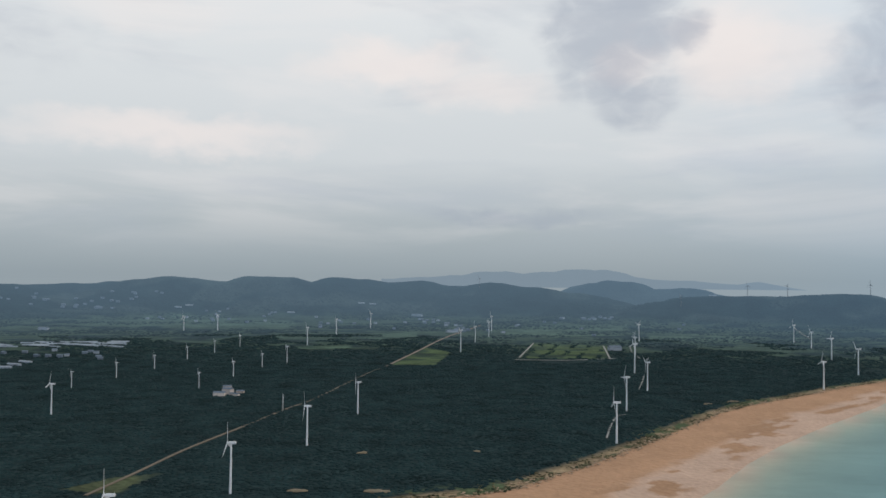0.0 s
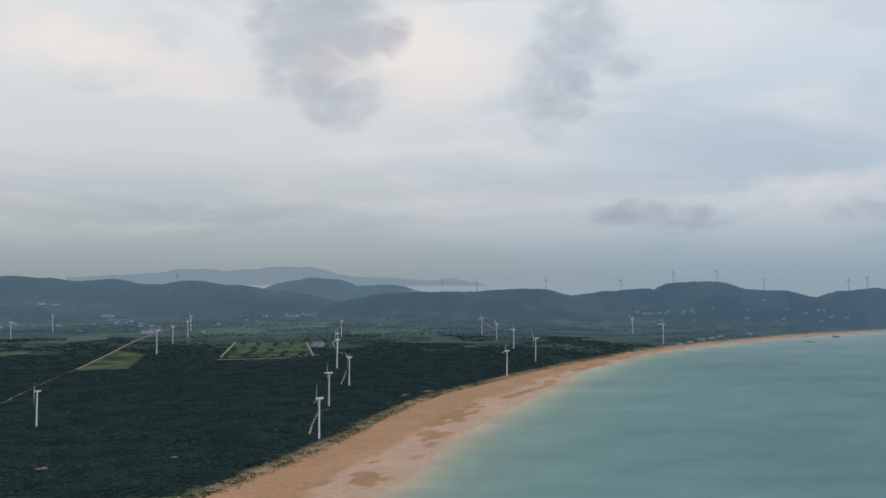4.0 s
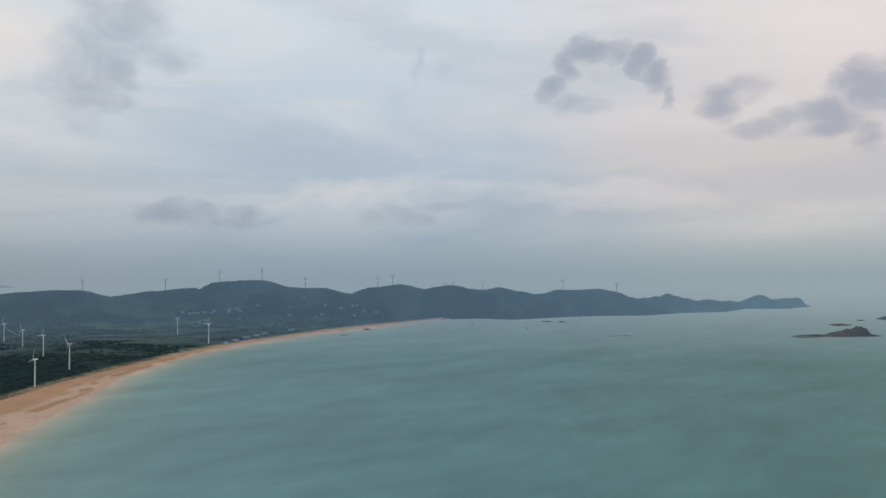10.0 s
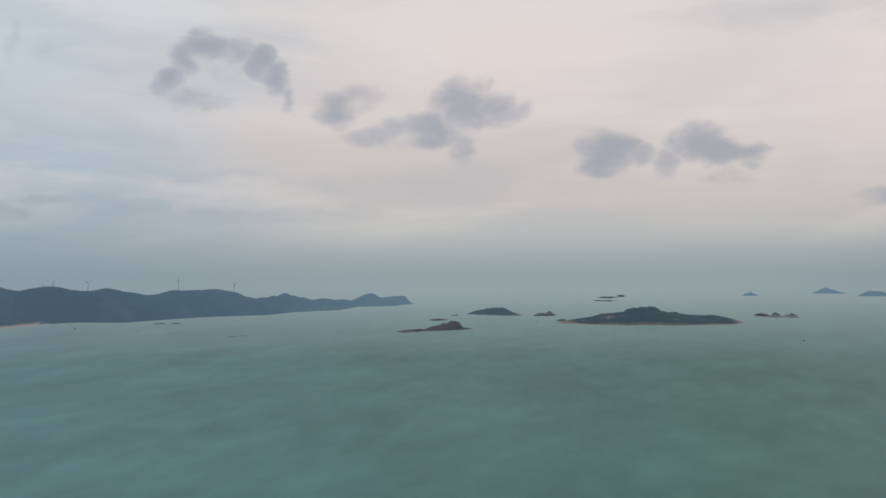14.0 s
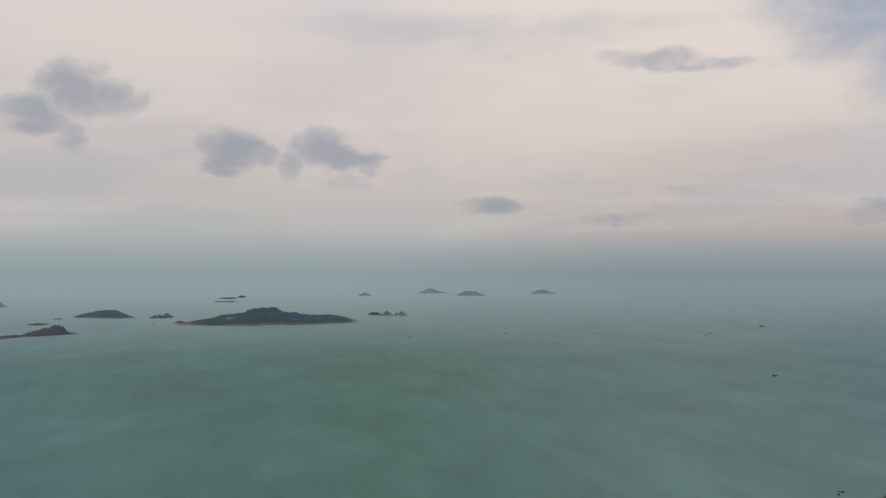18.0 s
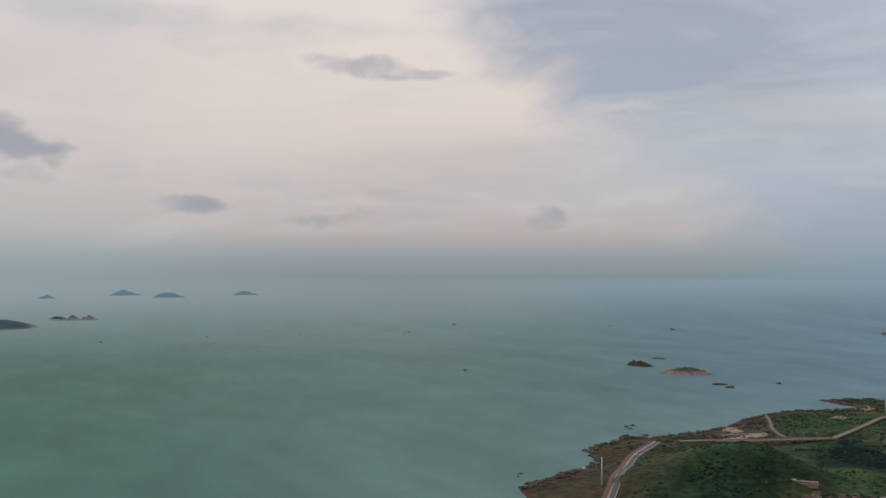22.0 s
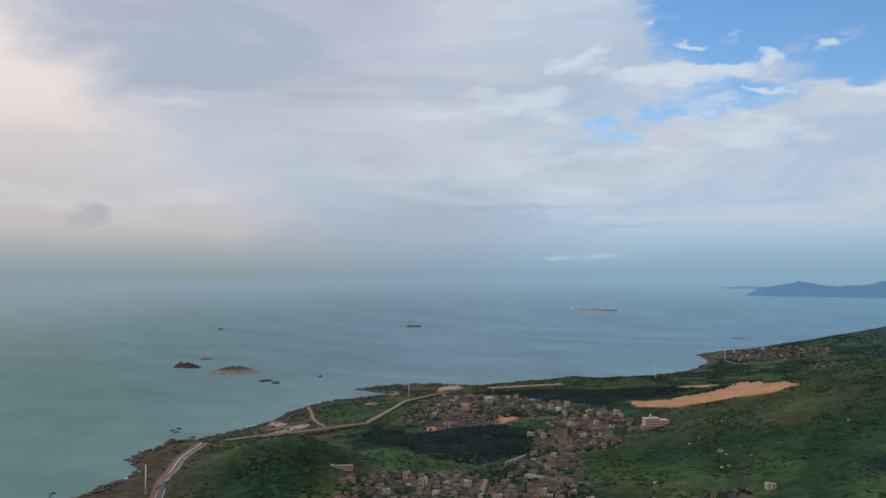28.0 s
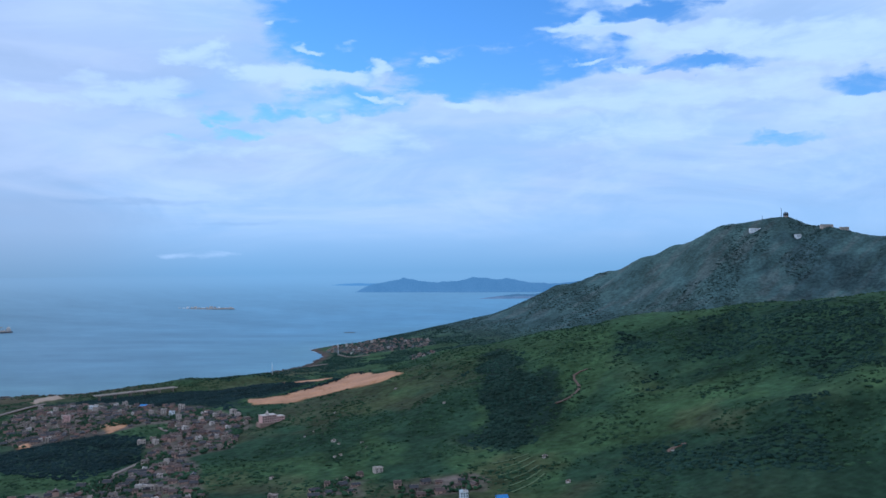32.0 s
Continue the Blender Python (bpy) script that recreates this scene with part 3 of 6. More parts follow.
def sea_material():
    m, b, N, L = material("sea_water")
    cov = N("ShaderNodeVertexColor")
    cov.layer_name = "cover"
    geo = N("ShaderNodeNewGeometry")
    n1 = N("ShaderNodeTexNoise")
    n1.inputs["Scale"].default_value, n1.inputs["Detail"].default_value = 0.0022, 5
    mp = N("ShaderNodeMapping")
    mp.inputs["Scale"].default_value = (1, 2.2, 1)
    mp.inputs["Rotation"].default_value = (0, 0, 0.7)
    L(geo.outputs["Position"], mp.inputs[0]), L(mp.outputs[0], n1.inputs["Vector"])
    mr = N("ShaderNodeMapRange")
    L(n1.outputs[0], mr.inputs[0])
    for i, x in zip((1, 2, 3, 4), (0.3, 0.7, 0.86, 1.13)):
        mr.inputs[i].default_value = x
    hsv = N("ShaderNodeHueSaturation")
    n3 = N("ShaderNodeTexNoise")
    n3.inputs["Scale"].default_value, n3.inputs["Detail"].default_value, n3.inputs["Roughness"].default_value = 0.009, 7, 0.65
    L(mp.outputs[0], n3.inputs["Vector"])
    mr3 = N("ShaderNodeMapRange")
    L(n3.outputs[0], mr3.inputs[0])
    for i, x in zip((1, 2, 3, 4), (0.3, 0.7, 0.90, 1.10)):
        mr3.inputs[i].default_value = x
    both = N("ShaderNodeMath")
    both.operation = "MULTIPLY"
    L(mr.outputs[0], both.inputs[0]), L(mr3.outputs[0], both.inputs[1])
    L(cov.outputs[0], hsv.inputs["Color"]), L(both.outputs[0], hsv.inputs["Value"])
    L(hsv.outputs[0], b.inputs["Base Color"])
    b.inputs["Roughness"].default_value = 0.45
    b.inputs["IOR"].default_value = 1.33
    b.inputs["Specular IOR Level"].default_value = 0.035
    n2 = N("ShaderNodeTexNoise")
    n2.inputs["Scale"].default_value, n2.inputs["Detail"].default_value = 0.25, 6
    L(mp.outputs[0], n2.inputs["Vector"])
    bp = N("ShaderNodeBump")
    bp.inputs["Strength"].default_value, bp.inputs["Distance"].default_value = 0.35, 0.8
    L(n2.outputs[0], bp.inputs["Height"]), L(bp.outputs[0], b.inputs["Normal"])
    return m


def hazed_material(name, near, haze_name="haze"):
    """A copy of the near material with haze painted in: emission mixed by the air attribute."""
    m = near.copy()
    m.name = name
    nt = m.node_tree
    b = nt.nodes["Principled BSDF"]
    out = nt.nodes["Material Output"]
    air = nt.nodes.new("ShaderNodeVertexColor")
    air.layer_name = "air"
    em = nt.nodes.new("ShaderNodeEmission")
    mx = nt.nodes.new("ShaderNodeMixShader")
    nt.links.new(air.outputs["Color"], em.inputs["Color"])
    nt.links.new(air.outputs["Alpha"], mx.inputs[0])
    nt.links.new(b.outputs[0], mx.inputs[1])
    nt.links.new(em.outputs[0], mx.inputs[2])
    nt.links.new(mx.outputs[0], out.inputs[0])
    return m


M_LAND, M_SEA = land_material(), sea_material()
M_LAND_FAR, M_SEA_FAR = hazed_material("far_land", M_LAND), hazed_material("far_sea", M_SEA)
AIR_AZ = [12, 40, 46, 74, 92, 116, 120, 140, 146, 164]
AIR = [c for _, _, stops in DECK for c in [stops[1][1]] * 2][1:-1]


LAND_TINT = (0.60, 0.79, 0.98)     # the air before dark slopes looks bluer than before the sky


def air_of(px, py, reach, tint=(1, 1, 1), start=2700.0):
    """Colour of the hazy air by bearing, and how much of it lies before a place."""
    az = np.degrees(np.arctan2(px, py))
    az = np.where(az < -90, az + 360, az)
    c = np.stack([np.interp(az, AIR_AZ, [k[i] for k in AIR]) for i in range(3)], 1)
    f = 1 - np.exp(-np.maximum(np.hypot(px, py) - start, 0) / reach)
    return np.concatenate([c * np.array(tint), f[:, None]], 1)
M_WHITE = plain("white_paint", (0.72, 0.73, 0.74), 0.45, 0, 0.08, 4)
M_BLADE = plain("blade_paint", (0.66, 0.68, 0.70), 0.4, 0, 0.06, 4)
M_ROCK = plain("coast_rock", (0.10, 0.075, 0.062), 0.95, 0, 0.4, 20, 0.6)


def grid_mesh(name, verts, rows, cols, cover=None, mat=None, closed=False, air=None, far_mat=None):
    """A sheet of rows x cols places."""
    nf = (rows - 1) * (cols if closed else cols - 1)
    i = np.arange(rows - 1)[:, None]
    j = np.arange(cols if closed else cols - 1)[None, :]
    j2 = (j + 1) % cols
    q = np.stack(np.broadcast_arrays(i * cols + j, i * cols + j2, (i + 1) * cols + j2, (i + 1) * cols + j), -1).reshape(-1, 4)
    me = bpy.data.meshes.new(name)
    me.vertices.add(len(verts))
    me.vertices.foreach_set("co", np.ascontiguousarray(verts, dtype=np.float32).ravel())
    me.loops.add(nf * 4)
    me.loops.foreach_set("vertex_index", q.astype(np.int32).ravel())
    me.polygons.add(nf)
    me.polygons.foreach_set("loop_start", np.arange(0, nf * 4, 4, dtype=np.int32))
    me.polygons.foreach_set("use_smooth", np.ones(nf, dtype=bool))
    me.update(calc_edges=True)
    if cover is not None:
        ca = me.color_attributes.new("cover", "FLOAT_COLOR", "POINT")
        ca.data.foreach_set("color", (np.concatenate([cover, np.ones((len(verts), 1))], 1) if cover.shape[1] == 3 else cover).astype(np.float32).ravel())
    if mat:
        me.materials.append(mat)
    if air is not None:
        aa = me.color_attributes.new("air", "FLOAT_COLOR", "POINT")
        aa.data.foreach_set("color", air.astype(np.float32).ravel())
        me.materials.append(far_mat)
        me.polygons.foreach_set("material_index", (air[q[:, 3], 3] > 0).astype(np.int32))
    return me


# ---- ground ----
# C_FOREST includes the blue of the haze over the forest
C_FOREST, C_FIELD, C_SAND, C_WET, C_EARTH = map(np.array, ((0.0152, 0.0308, 0.0310), (0.046, 0.072, 0.050), (0.41, 0.245, 0.145), (0.50, 0.355, 0.265), (0.43, 0.215, 0.10)))
C_GRASS, C_SCRUB, C_ROCKY, C_TOWN = map(np.array, ((0.046, 0.079, 0.032), (0.027, 0.052, 0.027), (0.085, 0.058, 0.046), (0.122, 0.096, 0.076)))


def lay(cover, w, col):
    return cover + (col - cover) * np.clip(w, 0, 1)[:, None]


def build_ground():
    azs = np.radians(np.concatenate([np.arange(-29, 204.01, 0.2), np.arange(206, 330, 3.0)]))
    dep = np.concatenate([np.linspace(6, 0.32, 24), np.linspace(0.31, 0.1152, 178), np.linspace(0.115, 0.0852, 84), np.linspace(0.085, 0.0355, 96), np.linspace(0.035, 0.012, 16)])
    r = H / dep
    A, Rr = np.meshgrid(azs, r)
    px, py = (Rr * np.sin(A)).ravel(), (Rr * np.cos(A)).ravel()
    wob = (fbm2(px, py, 60, 4) - 0.5) * 24
    bs = seg_dist(px, py, BEACH)
    coast = seg_dist(px, py, LAND)
    calm = smooth(seg_dist(px, py, BEACH_WATER, False), 30, 160)
    coast = coast + wob * calm
    z = ground_height(px, py, coast)
    hill = ridge_height(px, py)
    south = smooth(np.degrees(A).ravel(), 100, 110)
    n = fbm2(px, py, 90, 4)
    n2 = fbm2(px + 900, py, 30, 4)
    far = Rr.ravel()
    cover = np.repeat(C_FOREST[None], len(px), 0)
    cover = lay(cover, (1 - south) * smooth(far, 2450, 2900) * smooth(n, 0.36, 0.52) * 0.95 * (1 - smooth(hill, 10, 40)), C_FIELD)
    cover = lay(cover, (1 - south) * smooth(hill, 15, 60), C_FOREST * 0.8)
    cover = lay(cover, (1 - south) * smooth(hill, 12, 40) * smooth(fbm2(px, py, 260, 5), 0.5, 0.62) * 0.6, np.array((0.048, 0.066, 0.058)))
    cover = lay(cover, south, C_GRASS)
    cover = lay(cover, south * smooth(n, 0.40, 0.55), C_SCRUB)
    tuft = fbm2(px + 50, py + 800, 16, 4)
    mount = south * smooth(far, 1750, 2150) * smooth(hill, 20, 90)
    # haze before the mountain, painted as a paler and bluer ground colour
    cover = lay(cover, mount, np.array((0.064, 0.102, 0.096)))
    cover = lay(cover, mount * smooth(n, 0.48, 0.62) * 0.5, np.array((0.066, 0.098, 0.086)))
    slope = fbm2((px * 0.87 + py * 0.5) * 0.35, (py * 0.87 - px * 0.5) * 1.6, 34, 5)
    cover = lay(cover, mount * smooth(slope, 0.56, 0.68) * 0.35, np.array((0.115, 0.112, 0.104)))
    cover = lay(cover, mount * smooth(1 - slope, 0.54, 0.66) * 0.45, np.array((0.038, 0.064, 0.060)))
    # cloud shadow, laid on as a darker ground colour
    cover = lay(cover, mount * smooth(seg_dist(px, py, CLOUD_SHADOW) + (n2 - 0.5) * 260, -30, 40) * 0.8, np.array((0.040, 0.064, 0.066)))
    cover = lay(cover, south * (1 - smooth(coast, 6, 24 + 26 * n2)), C_ROCKY)
    edge = (fbm2(px + 300, py + 70, 40, 4) - 0.5) * 60
    for f in FIELDS:
        d = seg_dist(px, py, f)
        strip = smooth(fbm2(px * 0.2 + py, py * 0.2 - px, 60, 3), 0.44, 0.56)
        near_f = f in FIELDS[:2]
        cover = lay(cover, smooth(d, -6, 6) * ((0.25 if near_f else 0.45) + (0.75 if near_f else 0.55) * strip), np.array((0.066, 0.095, 0.046)) if near_f else np.array((0.074, 0.088, 0.046)) if f is FIELDS[2] else C_FIELD * 1.5)
    cover = lay(cover, south * (1 - smooth(far, 1700, 2000)) * smooth(hill, 70, 130) * (1 - smooth(hill, 225, 260)) * smooth(n, 0.4, 0.55) * 0.5, C_GRASS * 1.1)
    heath = south * (1 - smooth(far, 1900, 2300)) * (1 - smooth(coast, 60, 200)) * smooth(n2, 0.28, 0.48)
    cover = lay(cover, heath * 0.85, np.array((0.088, 0.062, 0.042)))
    cover = lay(cover, south * smooth(fbm2(px - 400, py + 200, 120, 4), 0.5, 0.62) * 0.45 * (1 - smooth(hill, 60, 140)) * (1 - smooth(far, 1800, 2200)), np.array((0.075, 0.06, 0.03)))
    for f in LAWNS:
        cover = lay(cover, smooth(seg_dist(px, py, f) + edge, -8, 10), C_GRASS * (0.8 + 0.4 * n2[:, None]))
    for f in GROVES:
        tight = f in (GROVE_PINE, GROVE_BAND, GROVE_HILL)
        cover = lay(cover, smooth(seg_dist(px, py, f) + edge, -8, 8) * (0.92 if tight else 0.5 + 0.4 * smooth(n2, 0.35, 0.55)), C_SCRUB * (np.array((0.52, 0.52, 0.75)) if tight else np.array((0.80, 0.82, 0.85))))
    for f in VILLAGES:
        cover = lay(cover, smooth(seg_dist(px, py, f) + edge * 0.6, -4, 6) * (0.55 + 0.45 * smooth(n2, 0.4, 0.55)), C_TOWN if f not in (VILLAGE_CAPE, VILLAGE_FOOT) else np.array((0.085, 0.084, 0.080)))
    for f in EARTHS:
        cover = lay(cover, smooth(seg_dist(px, py, f) + edge * 0.25, -3, 4), C_EARTH * (0.8 + 0.4 * n2[:, None]))
    for f in COVES:
        cover = lay(cover, smooth(seg_dist(px, py, f), -2, 3) * 0.85, np.array((0.40, 0.285, 0.19)) * (0.8 + 0.4 * n2[:, None]))
    cover = lay(cover, smooth(seg_dist(px, py, BARE_SHORE) + edge * 0.3, -4, 5) * 0.85, np.array((0.105, 0.072, 0.066)) * (0.5 + 0.9 * n2[:, None]))
    cover = cover * (1 + south * (1 - smooth(far, 2200, 3000)) * (tuft - 0.5) * 0.8)[:, None]
    din, dwa = seg_dist(px, py, BEACH_INNER, False), seg_dist(px, py, BEACH_WATER, False)
    sandw = np.maximum(smooth(bs, -4, 2), (1 - smooth(dwa, 40, 60)) * (coast < 12) * (1 - south))
    q = din / (din + dwa + 1)
    n3 = fbm2(px * 0.75 + py * 0.66, (py * 0.75 - px * 0.66) * 2.6, 70, 3)
    sand = lay(np.repeat(C_SAND[None], len(px), 0), smooth(q + (n - 0.5) * 0.35, 0.46, 0.62) * 0.85, C_WET)
    sand = lay(sand, smooth(q, 0.35, 0.5) * smooth(n3, 0.60, 0.63) * (1 - smooth(q, 0.8, 0.95)), C_SAND * 0.88)
    cover = cover + (sand - cover) * sandw[:, None]
    dune = (1 - smooth(din, 10, 34)) * (bs < 0) * (1 - south) * smooth(n2, 0.36, 0.5)
    cover = lay(cover, dune * 0.85, np.array((0.30, 0.22, 0.13)))
    cover = lay(cover, (1 - smooth(din, 10, 60)) * (bs < 0) * (1 - south) * (1 - smooth(n2, 0.4, 0.5)), np.array((0.075, 0.10, 0.05)))
    z = np.where(bs > 0, np.minimum(z, 0.3 + 0.03 * np.maximum(coast, 0)), z)
    cover = np.concatenate([cover, (1 - 0.7 * sandw)[:, None]], 1)
    v = drawn_in(np.stack([px, py, z], 1))
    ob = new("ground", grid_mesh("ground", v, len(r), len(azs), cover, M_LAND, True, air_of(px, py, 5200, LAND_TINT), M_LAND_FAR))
    return tagged(ob, "wooded coastal plain, sandy beach and green hills", "ground", kind="structure")


# sea colour by bearing; it makes up for the weak sky reflection
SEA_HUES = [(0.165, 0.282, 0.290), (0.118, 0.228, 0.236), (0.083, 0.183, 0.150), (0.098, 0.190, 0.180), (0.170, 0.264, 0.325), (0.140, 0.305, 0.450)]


def build_sea():
    azs = np.radians(np.arange(0, 360, 1.5))
    dep = np.concatenate([[4000, 60], np.linspace(6, 0.32, 24), np.linspace(0.31, 0.0006, 260)])
    r = H / dep
    A, Rr = np.meshgrid(azs, r)
    px, py = (Rr * np.sin(A)).ravel(), (Rr * np.cos(A)).ravel()
    d = seg_dist(px, py, BEACH_WATER, False)
    d2 = -seg_dist(px, py, LAND)
    bear = np.degrees(A).ravel()
    bear = np.where(bear > 300, bear - 360, bear)
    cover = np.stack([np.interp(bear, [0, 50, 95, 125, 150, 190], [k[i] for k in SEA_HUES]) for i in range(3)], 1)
    cover = lay(cover, np.exp(-np.maximum(d2, 0) / 260) * 0.3 * smooth(d2, -10, 0), np.array((0.20, 0.30, 0.25)))
    cover = lay(cover, np.exp(-d / 60) * 0.85, np.array((0.36, 0.40, 0.28)))
    cover = lay(cover, np.exp(-(d / 24) ** 1.4) * 0.95, np.array((0.49, 0.375, 0.285)))
    v = drawn_in(np.stack([px, py, 0 * px], 1))
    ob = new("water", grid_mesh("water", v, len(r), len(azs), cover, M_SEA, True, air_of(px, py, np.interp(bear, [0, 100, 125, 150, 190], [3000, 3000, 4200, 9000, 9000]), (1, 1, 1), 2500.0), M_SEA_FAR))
    return tagged(ob, "calm green-blue sea reaching the horizon", "sea", kind="structure")


build_ground()
build_sea()


# ---- small builders ----
def part(name, bm, mat, parent, label="", smooth_=False):
    me = bpy.data.meshes.new(name)
    bm.to_mesh(me)
    bm.free()
    if smooth_:
        me.polygons.foreach_set("use_smooth", np.ones(len(me.polygons), dtype=bool))
    me.materials.append(mat)
    ob = new(name, me)
    ob.parent = parent
    if label:
        ob["label"] = label
    return ob


def lathe(profile, seg=16, cap=True):
    bm = bmesh.new()
    rings = []
    for rr, z in profile:
        rings.append([bm.verts.new((rr * math.cos(2 * math.pi * k / seg), rr * math.sin(2 * math.pi * k / seg), z)) for k in range(seg)])
    for a, b in zip(rings[:-1], rings[1:]):
        for k in range(seg):
            bm.faces.new((a[k], a[(k + 1) % seg], b[(k + 1) % seg], b[k]))
    if cap:
        bm.faces.new(rings[-1])
        bm.faces.new(rings[0][::-1])
    return bm


def box(x0, y0, z0, x1, y1, z1, bevel=0.0):
    bm = bmesh.new()
    bmesh.ops.create_cube(bm, size=1)
    for v in bm.verts:
        v.co = ((x0 + x1) / 2 + v.co.x * (x1 - x0), (y0 + y1) / 2 + v.co.y * (y1 - y0), (z0 + z1) / 2 + v.co.z * (z1 - z0))
    if bevel:
        bmesh.ops.bevel(bm, geom=bm.edges[:], offset=bevel, segments=2, affect="EDGES")
    return bm


# ---- wind turbines ----
HUB = 55.5


def blade_mesh():
    bm = bmesh.new()
    rings = []
    for s, ch, th, tw in ((0.0, 1.1, 1.1, 0), (1.5, 1.1, 1.0, 0), (4.5, 2.3, 0.6, 14), (9, 1.9, 0.4, 8), (16, 1.2, 0.25, 3), (22, 0.65, 0.12, 0), (23.5, 0.15, 0.04, 0)):
        ring = []
        for k in range(10):
            a = 2 * math.pi * k / 10
            x, y = ch * (math.cos(a) * 0.5 - 0.12), th * 0.5 * math.sin(a)
            t = radians(tw)
            ring.append(bm.verts.new((x * math.cos(t) - y * math.sin(t), x * math.sin(t) + y * math.cos(t), s)))
        rings.append(ring)
    for a, b in zip(rings[:-1], rings[1:]):
        for k in range(10):
            bm.faces.new((a[k], a[(k + 1) % 10], b[(k + 1) % 10], b[k]))
    bm.faces.new(rings[-1])
    return bm


def build_turbine():
    t = new("wind_turbine")
    part("tower", lathe([(1.5, -3), (1.45, 1), (1.2, 20), (0.95, 45), (0.85, HUB - 1.2)], 18), M_WHITE, t, smooth_=True)
    n = part("nacelle", box(-1.3, -2.8, HUB - 1.3, 1.3, 5.5, HUB + 1.4, 0.45), M_WHITE, t)
    part("wind_vane", box(-0.08, 4.8, HUB + 1.4, 0.08, 5.1, HUB + 2.9, 0.02), M_WHITE, n)
    hub = part("hub", lathe([(0.15, -5.4), (0.8, -5.1), (1.25, -4.2), (1.3, -3.0)], 14), M_WHITE, t, smooth_=True)
    hub.matrix_local = Matrix.Translation((0, 0, HUB)) @ Matrix.Rotation(radians(-90), 4, "X") @ Matrix.Scale(1, 4)
    for k in range(3):
        b = part("blade", blade_mesh(), M_BLADE, t, smooth_=True)
        b.matrix_local = Matrix.Translation((0, -4.2, HUB)) @ Matrix.Rotation(radians(120 * k), 4, "Y")
    return tagged(t, "white three-bladed wind turbine on a tapered tower", "wind turbine", "wind turbines on the plain")


TURBINES = [   # place of the foot, the rotor's turn, and the size
    ((-222, 902), 3, 0.96), ((-182, 1157), 20, 0.96), ((-140, 1425), 40, 0.95), ((-631, 1376), 100, 0.90), ((-737, 1692), 60, 0.59), ((-716, 1870), 80, 0.60), ((-690, 2039), 30, 0.61),
    ((-681, 2270), 15, 0.62), ((-490, 1716), 0, 0.57), ((-666, 2486), 45, 0.62), ((-470, 1916), 20, 0.62), ((-639, 2684), 90, 0.67), ((-448, 2117), 10, 0.61), ((-407, 2231), 5, 0.77),
    ((-445, 2801), 50, 1.04), ((-414, 3314), 33, 1.07), ((-315, 3723), 70, 1.16), ((-1035, 3395), 10, 1.06), ((-915, 3454), 40, 1.12), ((57, 2605), 75, 1.22), ((117, 3009), 15, 1.01),
    ((181, 3296), 60, 1.03), ((211, 3636), 100, 1.13), ((250, 1212), 4, 1.05), ((326, 1497), 25, 1.07), ((426, 1759), 60, 1.07), ((476, 2097), 10, 1.28), ((580, 2548), 35, 1.01),
    ((727, 3133), 50, 1.13), ((832, 1850), 12, 1.08), ((1047, 2135), 80, 1.17), ((1148, 2501), 25, 1.14), ((1262, 2900), 95, 1.04), ((1316, 3175), 5, 1.18),
    ((1777, 2592), 30, 1.27), ((1954, 3068), 65, 1.13), ((-270, 695), 2, 0.95),
]


def stand(ob, x, y, z, turn, scale=1.0):
    s = float(shrink(math.hypot(x, y))) * scale
    c = copy_thing(ob, pose(*drawn_in((x, y, z)), 0, 0, turn))
    c.scale = (s, s, s)
    return c


proto = build_turbine()
for i, ((x, y), spin, size) in enumerate(TURBINES):
    t = stand(proto, x, y, g_z(x, y), -92 + (i * 37) % 17, size)
    for b in t.children:
        if b.name.startswith("blade"):
            b.matrix_basis = Matrix.Translation((0, -4.2, HUB)) @ Matrix.Rotation(radians(spin), 4, "Y") @ Matrix.Translation((0, 4.2, -HUB)) @ b.matrix_basis
for o in (*proto.children_recursive, proto):
    bpy.data.objects.remove(o)


